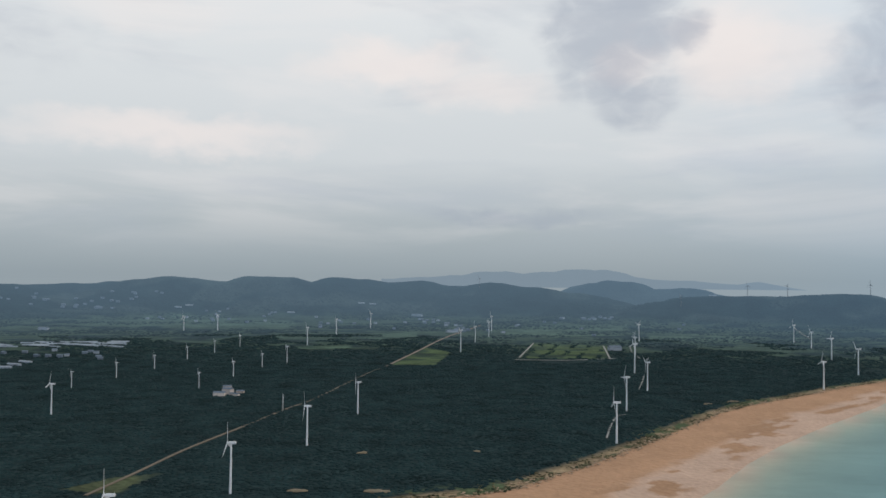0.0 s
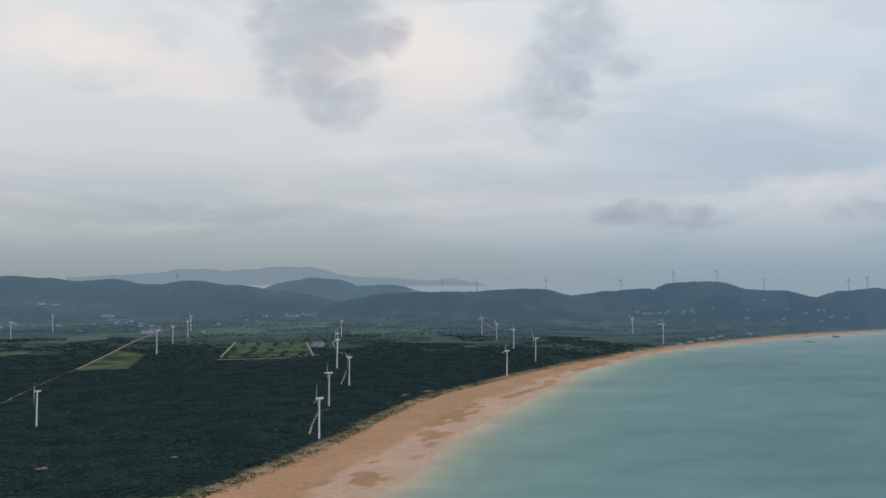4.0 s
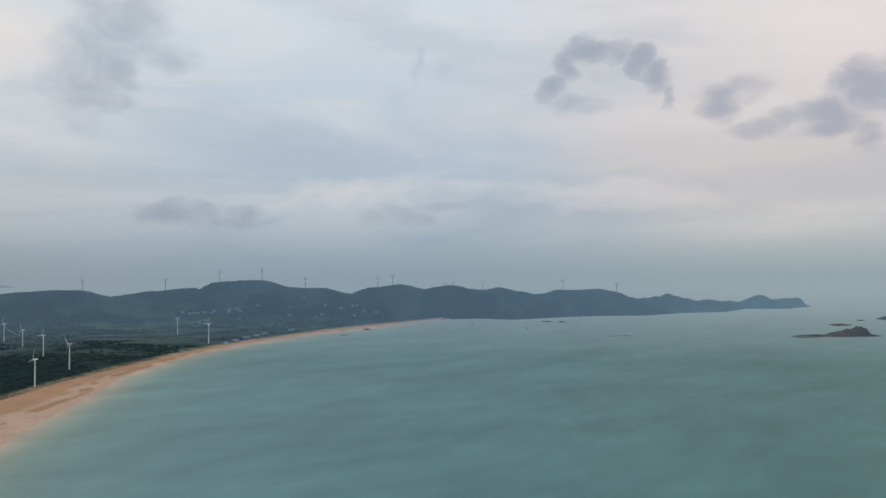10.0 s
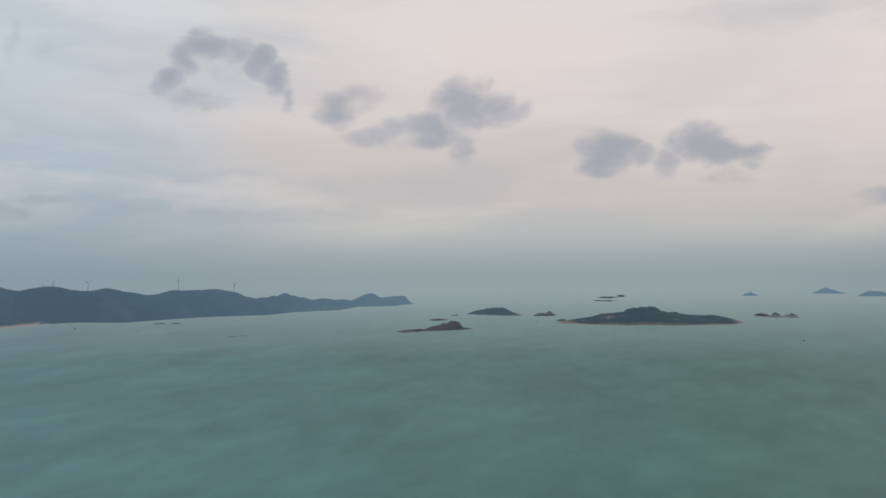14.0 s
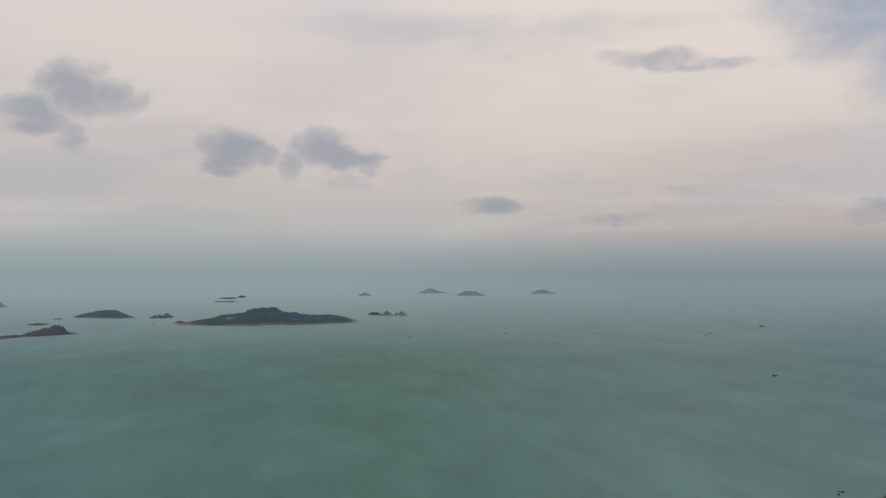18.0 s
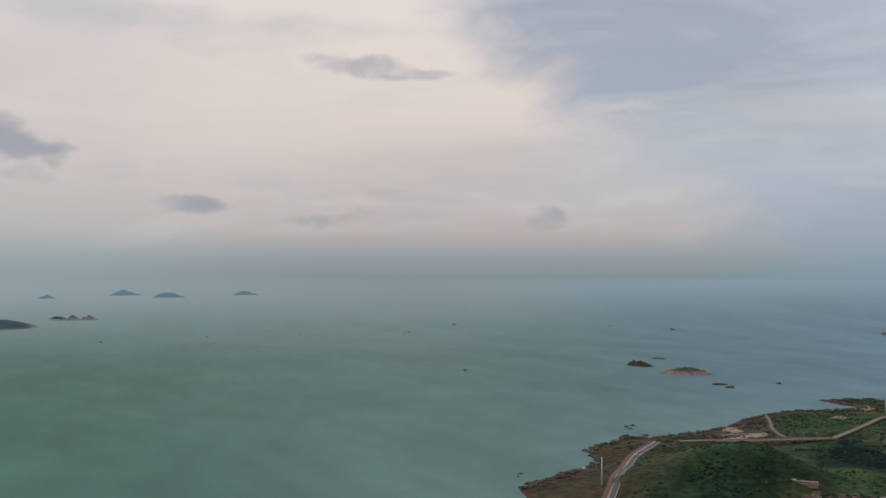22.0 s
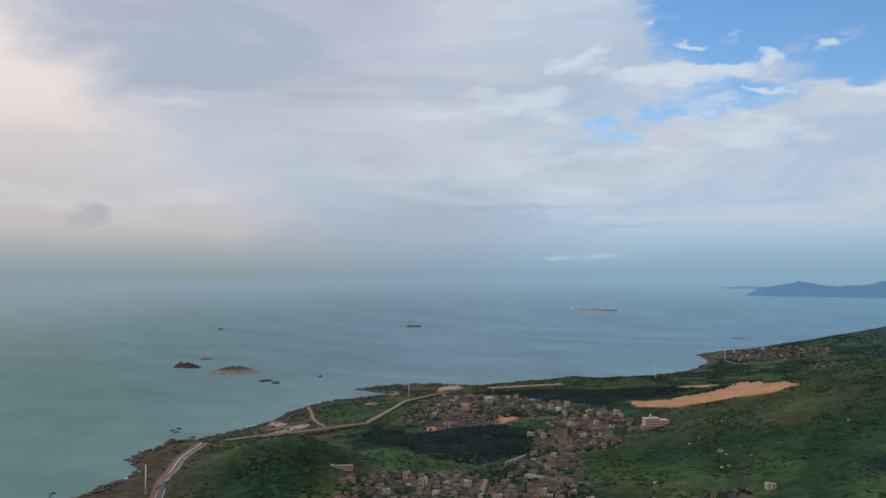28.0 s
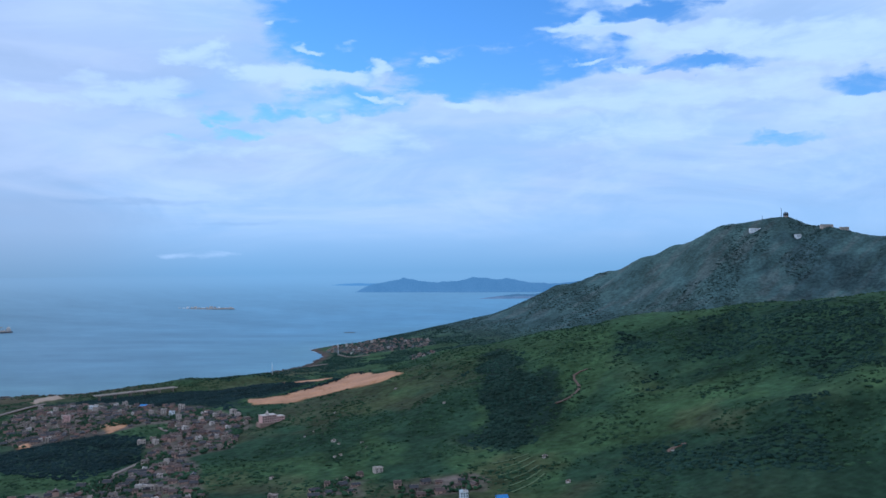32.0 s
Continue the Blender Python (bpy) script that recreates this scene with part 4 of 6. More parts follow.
# ---- islands ----
def build_island(name, a, b, profile, depth, mat, label, cat="island", seed=0, tint=LAND_TINT):
    """An island between the waterline ends a and b. profile: height at fractions of the way."""
    a, b = np.array(a), np.array(b)
    ax = b - a
    ln = float(np.hypot(*ax))
    ax = ax / ln
    out = np.array((ax[1], -ax[0]))
    if np.dot(out, (a + b) / 2) < 0:
        out = -out
    nu, nv = 72, 22
    u, v = np.meshgrid(np.linspace(-0.02, 1.02, nu), np.linspace(-1, 1, nv))
    u, v = u.ravel(), v.ravel()
    half = depth * ln * np.sqrt(np.clip(1 - (2 * u - 1) ** 2, 0.0004, 1)) ** 0.8
    mid = (a + b) / 2
    n0 = fbm2(u * 9 + seed * 3.1, v * 3 + seed, 1.0, 4)
    half = half * (0.8 + 0.4 * n0)
    px = a[0] + ax[0] * u * ln + out[0] * v * half
    py = a[1] + ax[1] * u * ln + out[1] * v * half
    hp = np.interp(u, [p[0] for p in profile], [p[1] for p in profile])
    across = np.clip(1 - np.abs(v) ** 2.2, 0, 1) ** 0.8
    n1 = fbm2(px, py, ln * 0.06, 5)
    z = hp * across * (0.55 + 0.6 * n1 + (1.0 if ln < 300 else 0.25) * (fbm2(px + 70, py, ln * 0.05, 4) - 0.45) + (0.0 if ln < 300 else 0.1)) - 0.6 * (1 - across) * 3
    lo_, hi_ = (0.35, 0.6) if mat is ROCK_GRASS else (0.02, 0.07)
    top = smooth(z, lo_ * hp.max(), hi_ * hp.max()) * smooth(n1, 0.12, 0.24) * (1 - 0.8 * smooth(np.abs(u - 0.5), 0.40, 0.47))
    p = drawn_in(np.stack([px, py, z], 1))
    cov = np.repeat(np.array(mat[0])[None], len(px), 0)
    cov = lay(cov, top, np.array(mat[1]))
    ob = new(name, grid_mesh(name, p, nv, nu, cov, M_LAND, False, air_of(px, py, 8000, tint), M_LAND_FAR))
    return tagged(ob, label, cat, "islands in the bay")


ROCK_GREEN = ((0.27, 0.155, 0.105), (0.024, 0.036, 0.036))
ROCK_BARE = ((0.105, 0.078, 0.070), (0.082, 0.058, 0.052))
ROCK_GRASS = ((0.29, 0.21, 0.17), (0.085, 0.085, 0.056))
# far land: haze put into the base colour, more added by the air emission
HAZE_GREY = ((0.13, 0.14, 0.15), (0.10, 0.12, 0.13))
build_island("island", (4400, 535), (4592, -376), [(0, 2), (0.08, 11.3), (0.2, 28.2), (0.26, 42.9), (0.38, 60.0), (0.44, 72.3), (0.53, 72.3), (0.6, 52.1), (0.7, 37.6), (0.88, 32.2), (0.96, 17.8), (1, 1)], 0.30, ROCK_GREEN, "long wooded island with bare red rock shores")
build_island("rocky_islet", (3525, 1130), (3777, 857), [(0, 1), (0.12, 5), (0.28, 8), (0.4, 4), (0.47, 16), (0.6, 27), (0.74, 40), (0.81, 36), (0.86, 9), (1, 1)], 0.14, ROCK_BARE, "low bare reddish rock islet in the sea", "islet", 1)
build_island("islet", (5291, 1219), (5082, 846), [(0, 1), (0.2, 21.5), (0.5, 44.6), (0.65, 41.1), (0.85, 17.1), (1, 1)], 0.2, ROCK_GREEN, "small scrub-covered islet with rock shores", "islet", 2)
build_island("islet", (5332, 790), (5363, 684), [(0, 1), (0.3, 10.7), (0.5, 3), (0.8, 17.9), (1, 1)], 0.14, ROCK_BARE, "low dark rock islet with two humps", "islet", 3)
build_island("islet", (5163, -479), (5118, -736), [(0, 1), (0.35, 4), (0.5, 27.8), (0.65, 6), (0.82, 27.8), (1, 1)], 0.16, ROCK_GRASS, "low islet with two grassy humps", "islet", 4)
build_island("islet", (1777, -1632), (1700, -1656), [(0, 1), (0.2, 12.1), (0.5, 12.1), (0.8, 7.5), (1, 1)], 0.25, ROCK_BARE, "small dark reddish rock islet", "islet", 5)
build_island("islet", (1584, -1566), (1493, -1657), [(0, 1), (0.2, 8.5), (0.4, 14.2), (0.55, 15.6), (0.8, 9.9), (1, 1)], 0.28, ROCK_GRASS, "rock islet with a grassy crown", "islet", 6)
build_island("far_islet", (11819, -1831), (11811, -2270), [(0, 1), (0.35, 74.1), (0.5, 65.8), (0.75, 24.7), (1, 1)], 0.2, HAZE_GREY, "distant hilly islet in haze", "islet", 7)
build_island("far_islet", (10421, -2096), (10401, -2489), [(0, 1), (0.3, 57.9), (0.6, 50.7), (1, 1)], 0.2, HAZE_GREY, "distant low islet in haze", "islet", 8)
build_island("far_islet", (11399, -3346), (11389, -3726), [(0, 1), (0.3, 47.7), (0.5, 55.7), (0.8, 20), (1, 1)], 0.2, HAZE_GREY, "distant low islet in haze", "islet", 9)
build_island("far_islet", (10484, -869), (10474, -1057), [(0, 1), (0.5, 43.4), (1, 1)], 0.2, HAZE_GREY, "distant small islet in haze", "islet", 10)
build_island("far_island", (-1344, 21469), (9365, 21885), [(0, 177.9), (0.1, 232.6), (0.2, 388.4), (0.25, 362.5), (0.4, 417.7), (0.5, 454.5), (0.55, 374.0), (0.62, 268.8), (0.75, 178.3), (0.85, 117.2), (0.88, 181.1), (0.93, 122.4), (1, 1)], 0.1, HAZE_GREY, "long blue-grey mountain island across the strait", "island", 11, (0.76, 0.84, 0.93))
build_island("far_cape", (3704, -17798), (2148, -16123), [(0, 1), (0.3, 43.6), (1, 40)], 0.1, HAZE_GREY, "low far point of land in haze", "headland", 12)
build_island("far_cape", (1971, -10983), (-1319, -9984), [(0, 1), (0.06, 84.7), (0.12, 119.9), (0.2, 162.3), (0.26, 134.1), (0.33, 105.8), (0.45, 169.3), (0.5, 204.6), (0.56, 169.3), (0.7, 112.9), (1, 100)], 0.1, HAZE_GREY, "hilly blue-green cape across the sea", "headland", 13)
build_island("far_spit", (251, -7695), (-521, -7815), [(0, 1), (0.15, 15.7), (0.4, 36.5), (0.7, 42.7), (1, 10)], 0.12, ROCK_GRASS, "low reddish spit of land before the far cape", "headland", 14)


# ---- more materials ----
def foliage(name, dark, light, bump=0.5):
    m, b, N, L = material(name)
    geo = N("ShaderNodeNewGeometry")
    mx = N("ShaderNodeMix")
    mx.data_type = "RGBA"
    mx.inputs[6].default_value, mx.inputs[7].default_value = (*dark, 1), (*light, 1)
    L(geo.outputs["Random Per Island"], mx.inputs[0])
    n = N("ShaderNodeTexNoise")
    n.inputs["Scale"].default_value, n.inputs["Detail"].default_value = 0.02, 8
    L(geo.outputs["Position"], n.inputs["Vector"])
    mr = N("ShaderNodeMapRange")
    L(n.outputs[0], mr.inputs[0])
    for i, x in zip((1, 2, 3, 4), (0.3, 0.7, 0.6, 1.4)):
        mr.inputs[i].default_value = x
    hsv = N("ShaderNodeHueSaturation")
    L(mx.outputs[2], hsv.inputs["Color"]), L(mr.outputs[0], hsv.inputs["Value"])
    L(hsv.outputs[0], b.inputs["Base Color"])
    b.inputs["Roughness"].default_value = 0.85
    b.inputs["Specular IOR Level"].default_value = 0.04
    return m


# pine green with the haze's blue put into the colour
M_PINE = foliage("pine_foliage", (0.0146, 0.0305, 0.0312), (0.0178, 0.0355, 0.0362))
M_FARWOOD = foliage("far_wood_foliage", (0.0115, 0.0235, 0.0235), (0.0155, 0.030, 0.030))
# far trees get their haze as emission
M_FARWOOD = hazed_material("far_wood", M_FARWOOD)
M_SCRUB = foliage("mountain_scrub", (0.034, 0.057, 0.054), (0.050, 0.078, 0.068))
M_GROVE = foliage("grove_foliage", (0.0165, 0.034, 0.026), (0.027, 0.051, 0.035))
M_STAND = foliage("stand_foliage", (0.0135, 0.0260, 0.0260), (0.0180, 0.0330, 0.0310))
M_BUSH = foliage("bush_foliage", (0.020, 0.042, 0.024), (0.042, 0.074, 0.034))
M_DUNE = foliage("dune_grass", (0.030, 0.042, 0.024), (0.15, 0.125, 0.070))
M_HUMMOCK = plain("dune_sand", (0.40, 0.28, 0.18), 0.95, 0, 0.4, 6, 0.3)
M_STONE = plain("house_stone", (0.36, 0.232, 0.175), 0.9, 0, 0.6, 3, 0.2)
M_TILE = plain("brown_roof_tile", (0.092, 0.056, 0.045), 0.85, 0, 0.55, 3, 0.3)
M_SLATE = plain("dark_slate_tile", (0.048, 0.043, 0.045), 0.85, 0, 0.5, 3, 0.3)
M_DARKSTONE = plain("dark_weathered_stone", (0.20, 0.145, 0.12), 0.9, 0, 0.5, 3, 0.2)
M_FLATROOF = plain("stained_roof_screed", (0.14, 0.12, 0.11), 0.9, 0, 0.4, 4)
M_PALE = plain("whitewash", (0.58, 0.50, 0.44), 0.8, 0, 0.25, 4)
M_RENDER = plain("pale_wall_render", (0.48, 0.395, 0.33), 0.85, 0, 0.3, 4)
M_PINK = plain("pink_wall_render", (0.66, 0.40, 0.345), 0.85, 0, 0.12, 4)
M_CONC = plain("concrete", (0.28, 0.215, 0.17), 0.9, 0, 0.25, 4, 0.1)
M_RED = plain("red_tile", (0.17, 0.085, 0.062), 0.85, 0, 0.25, 2)
M_BLUE = plain("blue_sheet_roof", (0.06, 0.22, 0.50), 0.5, 0.2, 0.15, 3)
M_GLASS = plain("dark_window_glass", (0.03, 0.035, 0.04), 0.15, 0, 0.3, 2)
M_DOOR = plain("dark_wood", (0.10, 0.06, 0.04), 0.7, 0, 0.3, 1)
M_DIRT = plain("dirt_road", (0.155, 0.118, 0.082), 0.95, 0, 0.25, 12)
M_REDDIRT = plain("red_earth", (0.12, 0.072, 0.048), 0.95, 0, 0.3, 8)
M_TERRACE = plain("terrace_grass", (0.075, 0.105, 0.04), 0.95, 0, 0.35, 6)
M_ASPH = plain("pale_concrete_road", (0.205, 0.15, 0.118), 0.9, 0, 0.15, 12)
M_REDROAD = plain("red_asphalt", (0.17, 0.075, 0.058), 0.9, 0, 0.15, 12)
M_TRACK = plain("pale_gravel", (0.27, 0.26, 0.24), 0.95, 0, 0.2, 8)
M_GREYROAD = plain("grey_asphalt", (0.085, 0.078, 0.075), 0.9, 0, 0.15, 12)
M_LINE = plain("white_line_paint", (0.45, 0.42, 0.40), 0.7, 0, 0.1, 6)
M_DARKMETAL = plain("dark_steel", (0.07, 0.08, 0.09), 0.5, 0.5, 0.2, 2)
# coast rock with the haze of distance put into its colour
M_ROCKFAR = plain("hazed_rock", (0.11, 0.12, 0.12), 0.95, 0, 0.25, 30, 0.4)
# blue-grey of the haze put into the wall colour, with haze emission on top
M_FARWALL = plain("hazed_far_wall", (0.13, 0.165, 0.205), 0.9, 0, 0.35, 6)
M_FARWALL = hazed_material("far_wall", M_FARWALL)
# white turbine paint greyed in the colour for haze and backlight
M_TOWERFAR = plain("hazed_turbine_white", (0.20, 0.23, 0.26), 0.6, 0, 0.1, 6)
M_SHED = plain("pale_sheet", (0.29, 0.33, 0.37), 0.7, 0, 0.2, 6)
# sheet with haze painted in as emission
M_FARSHED = hazed_material("far_shed", M_SHED)
M_HULL = plain("boat_hull", (0.05, 0.06, 0.08), 0.6, 0, 0.3, 3)
M_SHIPHULL = plain("grey_ship_hull", (0.22, 0.20, 0.20), 0.6, 0, 0.25, 4)
M_RUST = plain("rusty_orange_steel", (0.46, 0.29, 0.14), 0.75, 0.1, 0.3, 4)


def heights(x, y):
    return ground_height(np.asarray(x, float), np.asarray(y, float))


# ---- roads ----
def path_points(pts, step_=12.0):
    """A smooth line through the plan points."""
    p = [np.array(q[:2], float) for q in pts]
    p = [2 * p[0] - p[1]] + p + [2 * p[-1] - p[-2]]
    out = []
    for i in range(1, len(p) - 2):
        n = max(2, int(np.hypot(*(p[i + 1] - p[i])) / step_))
        for k in range(n):
            t = k / n
            out.append(0.5 * (2 * p[i] + (p[i + 1] - p[i - 1]) * t + (2 * p[i - 1] - 5 * p[i] + 4 * p[i + 1] - p[i + 2]) * t * t + (3 * p[i] - p[i - 1] - 3 * p[i + 1] + p[i + 2]) * t ** 3))
    out.append(p[-2])
    return np.array(out)


def ribbon(name, pts, width, mat, label, lift=0.8, parent=None, off=0.0, deck=None):
    c = path_points(pts)
    d = np.gradient(c, axis=0)
    d /= np.hypot(d[:, 0], d[:, 1])[:, None] + 1e-9
    nrm = np.stack([-d[:, 1], d[:, 0]], 1)
    c = c + nrm * off
    l, r = c + nrm * width / 2, c - nrm * width / 2
    if deck is None:
        z = np.maximum(heights(c[:, 0], c[:, 1]), np.maximum(heights(l[:, 0], l[:, 1]), heights(r[:, 0], r[:, 1]))) + lift
        z = np.convolve(np.pad(z, 2, mode="edge"), np.ones(5) / 5, "valid") if len(z) > 5 else z
    else:
        z = np.linspace(deck[0], deck[1], len(c)) + lift
    drop = 1.2
    rows = [np.stack([*p.T, z - e], 1) for p, e in ((l, drop), (l, 0), (r, 0), (r, drop))]
    v = drawn_in(np.concatenate(rows))
    ob = new(name, grid_mesh(name, v, 4, len(c), None, mat))
    for p in ob.data.polygons:
        p.use_smooth = False
    if parent:
        ob.parent = parent
        return ob
    return tagged(ob, label, "road", kind="structure")


ribbon("road_forest", [(-368, 884), (-353, 986), (-335, 1124), (-301, 1292)], 4.0, M_DIRT, "pale dirt road through the dark pine forest")
ribbon("track_forest", [(-301, 1292), (-271, 1451), (-236, 1603), (-185, 1958), (-134, 2232)], 3.6, M_DIRT, "dirt road half hidden between the pines", 0.5)
ribbon("road_forest", [(-134, 2232), (-74, 2631), (16, 3234), (180, 4016)], 6, M_ASPH, "pale road along the fields")
ribbon("track_field", [(224, 2457), (322, 2992)], 4, M_TRACK, "pale farm track along the fields")
ribbon("track_field", [(553, 2909), (484, 2441)], 4, M_TRACK, "pale farm track along the fields")
ribbon("track_field", [(207, 2391), (347, 2393), (504, 2460)], 4, M_TRACK, "pale farm track along the fields")
ribbon("track_turbine", [(243, 1249), (271, 1356), (297, 1437), (316, 1461)], 2.6, M_TRACK, "sandy service track to the turbines")
ribbon("track_turbine", [(412, 1778), (448, 1900), (483, 2028)], 2.6, M_TRACK, "sandy service track to the turbines")
ribbon("track_turbine", [(642, 2900), (595, 2647), (578, 2469)], 2.6, M_TRACK, "sandy service track to the turbines")
ribbon("track_turbine", [(1645, 3974), (1554, 3660), (1471, 3391)], 2.6, M_TRACK, "sandy service track to the turbines")
COAST_ROAD = [(676, -590), (709, -630), (772, -700), (836, -774), (864, -814), (884, -850), (906, -885)]
ribbon("road_coast", COAST_ROAD, 6, M_REDROAD, "red asphalt coast road with white edge lines", off=4.2)
ribbon("road_coast", COAST_ROAD, 6, M_GREYROAD, "grey asphalt lane beside the red road", off=-3.6)
for o in (0.9, -0.3, -6.9):
    ribbon("road_line", COAST_ROAD, 0.6, M_LINE, "white painted road edge line", 1.1, off=o)
for f in (0.25, 0.5, 0.7):
    c = path_points(COAST_ROAD)
    i = int(f * len(c))
    d = c[i + 1] - c[i]
    d = d / np.hypot(*d)
    nn = np.array((-d[1], d[0]))
    ribbon("road_line", [c[i] + nn * 1, c[i] - nn * 4, c[i] - nn * 9], 1.6, M_LINE, "white painted crossing line", 1.2)
ribbon("road_village", [(888, -914), (879, -940), (872, -954), (864, -972)], 9, M_ASPH, "pale concrete road along the shore", 1.5)
BRIDGE = [(834, -929), (801, -1006), (765, -1096)]
viaduct = ribbon("road_viaduct", BRIDGE, 11, M_ASPH, "pale concrete road viaduct on pillars across a hollow", 0.0, deck=(13, 13))
ribbon("parapet", BRIDGE, 0.8, M_CONC, "", 1.0, viaduct, 5.2, deck=(13, 13))
ribbon("parapet", BRIDGE, 0.8, M_CONC, "", 1.0, viaduct, -5.2, deck=(13, 13))
ribbon("road_village", [(766, -1093), (789, -1167), (815, -1253), (847, -1340), (842, -1399), (823, -1452)], 8, M_ASPH, "pale concrete road climbing to the village", 2.5)
ribbon("road_shore", [(893, -1005), (882, -1044), (869, -1078)], 7, M_ASPH, "sandy lane on the bare shore")
ribbon("road_shore", [(1005, -1246), (937, -1172), (885, -1114), (826, -1066)], 5, M_ASPH, "pale winding lane down to the shore")
FAR_DECK = [(747, -1481), (698, -1538), (644, -1603)]
bridge = ribbon("road_viaduct", FAR_DECK, 12, M_ASPH, "pale straight road viaduct above the trees", 0.0, deck=(24, 24))
ribbon("parapet", FAR_DECK, 0.8, M_RENDER, "", 1.2, bridge, 5.6, deck=(24, 24))
ribbon("parapet", FAR_DECK, 0.8, M_RENDER, "", 1.2, bridge, -5.6, deck=(24, 24))
ribbon("road_lane", [(389, -747), (425, -832), (443, -899), (434, -976)], 5, M_ASPH, "pale concrete village lane")
ribbon("road_lane", [(479, -1133), (457, -1108), (446, -1102)], 4, M_ASPH, "pale concrete village lane")
ribbon("path_hill", [(-115, -1098), (-82, -1083), (-86, -1047), (-71, -1016), (-54, -1003)], 3, M_REDDIRT, "reddish earth path down the grassy hill", 0.4)
ribbon("path_hill", [(-147, -813), (-158, -819), (-166, -818)], 5, M_REDDIRT, "reddish earth path on the grassy hill", 0.4)
for k in range(6):
    ribbon("path_terrace", [(a[0] + (b[0] - a[0]) * k / 5, a[1] + (b[1] - a[1]) * k / 5) for a, b in (((18, -864), (-1, -790)), ((-1, -866), (-19, -804)), ((-19, -874), (-33, -822)))], 2.2, M_TERRACE, "narrow green terrace step on the slope", 0.5)
ribbon("road_cape", [(508, -2121), (472, -2179)], 7, M_ASPH, "pale road above the cape shore", 2)
ribbon("road_cape", [(491, -2424), (433, -2319), (385, -2330)], 7, M_ASPH, "pale road into the cape village", 2)


# ---- bare earth and sand ----
def patch(name, poly, mat, label, fine=3.0, lift=0.5):
    """A patch of bare ground with a ragged edge, lying on the land."""
    P = np.array([q[:2] for q in poly], float)
    lo, hi = P.min(0) - 6, P.max(0) + 6
    xs, ys = np.arange(lo[0], hi[0], fine), np.arange(lo[1], hi[1], fine)
    X, Y = np.meshgrid(xs, ys)
    x, y = X.ravel(), Y.ravel()
    inside = seg_dist(x, y, poly) + (fbm2(x, y, 22, 4) - 0.5) * 16 > 0
    z = heights(x, y) + lift + (fbm2(x + 9, y, 14, 4) - 0.5) * 2.4 - np.where(inside, 0, 1.5)
    v = drawn_in(np.stack([x, y, z], 1))
    nc = len(xs)
    keep = inside.reshape(X.shape)
    cell = keep[:-1, :-1] | keep[1:, :-1] | keep[:-1, 1:] | keep[1:, 1:]
    faces = [(int(i * nc + j), int(i * nc + j + 1), int((i + 1) * nc + j + 1), int((i + 1) * nc + j)) for i, j in zip(*np.nonzero(cell))]
    me = bpy.data.meshes.new(name)
    me.from_pydata([tuple(p) for p in v], [], faces)
    me.materials.append(mat)
    bm = bmesh.new()
    bm.from_mesh(me)
    bmesh.ops.delete(bm, geom=[q for q in bm.verts if not q.link_faces], context="VERTS")
    bm.to_mesh(me)
    bm.free()
    return tagged(new(name, me), label, "bare ground", kind="structure")


M_EARTH = plain("orange_earth", (0.42, 0.205, 0.098), 0.95, 0, 0.5, 10, 0.6)
M_CLEARING = plain("dull_sand", (0.19, 0.15, 0.095), 0.95, 0, 0.35, 5, 0.3)
M_COVE = plain("pale_sand", (0.34, 0.235, 0.16), 0.95, 0, 0.3, 10, 0.3)
for f in EARTHS:
    patch("earth_bank", f, M_EARTH, "bare orange earth cut into the green slope")
for f in COVES:
    patch("sand_cove", f, M_COVE, "pale bare sand on the rocky shore", 2.5)


for qx, qy, w in ((-73, 921, 16), (-154, 914, 9), (-99, 1111, 9), (49, 1134, 8), (497, 1596, 12), (563, 1634, 14)):
    patch("sand_clearing", [(qx - w, qy - 3), (qx + w * 0.3, qy - 5), (qx + w, qy + 2), (qx - w * 0.2, qy + 5)], M_CLEARING, "small bare sandy clearing at the forest edge", 1.5, 2.2)


# ---- trees and bushes, as one cover each ----
ICO = bmesh.new()
bmesh.ops.create_icosphere(ICO, subdivisions=1, radius=1)
ICO_V = np.array([v.co for v in ICO.verts])
ICO_F = np.array([[v.index for v in f.verts] for f in ICO.faces if f.calc_center_median().z > -0.5])
ICO.free()


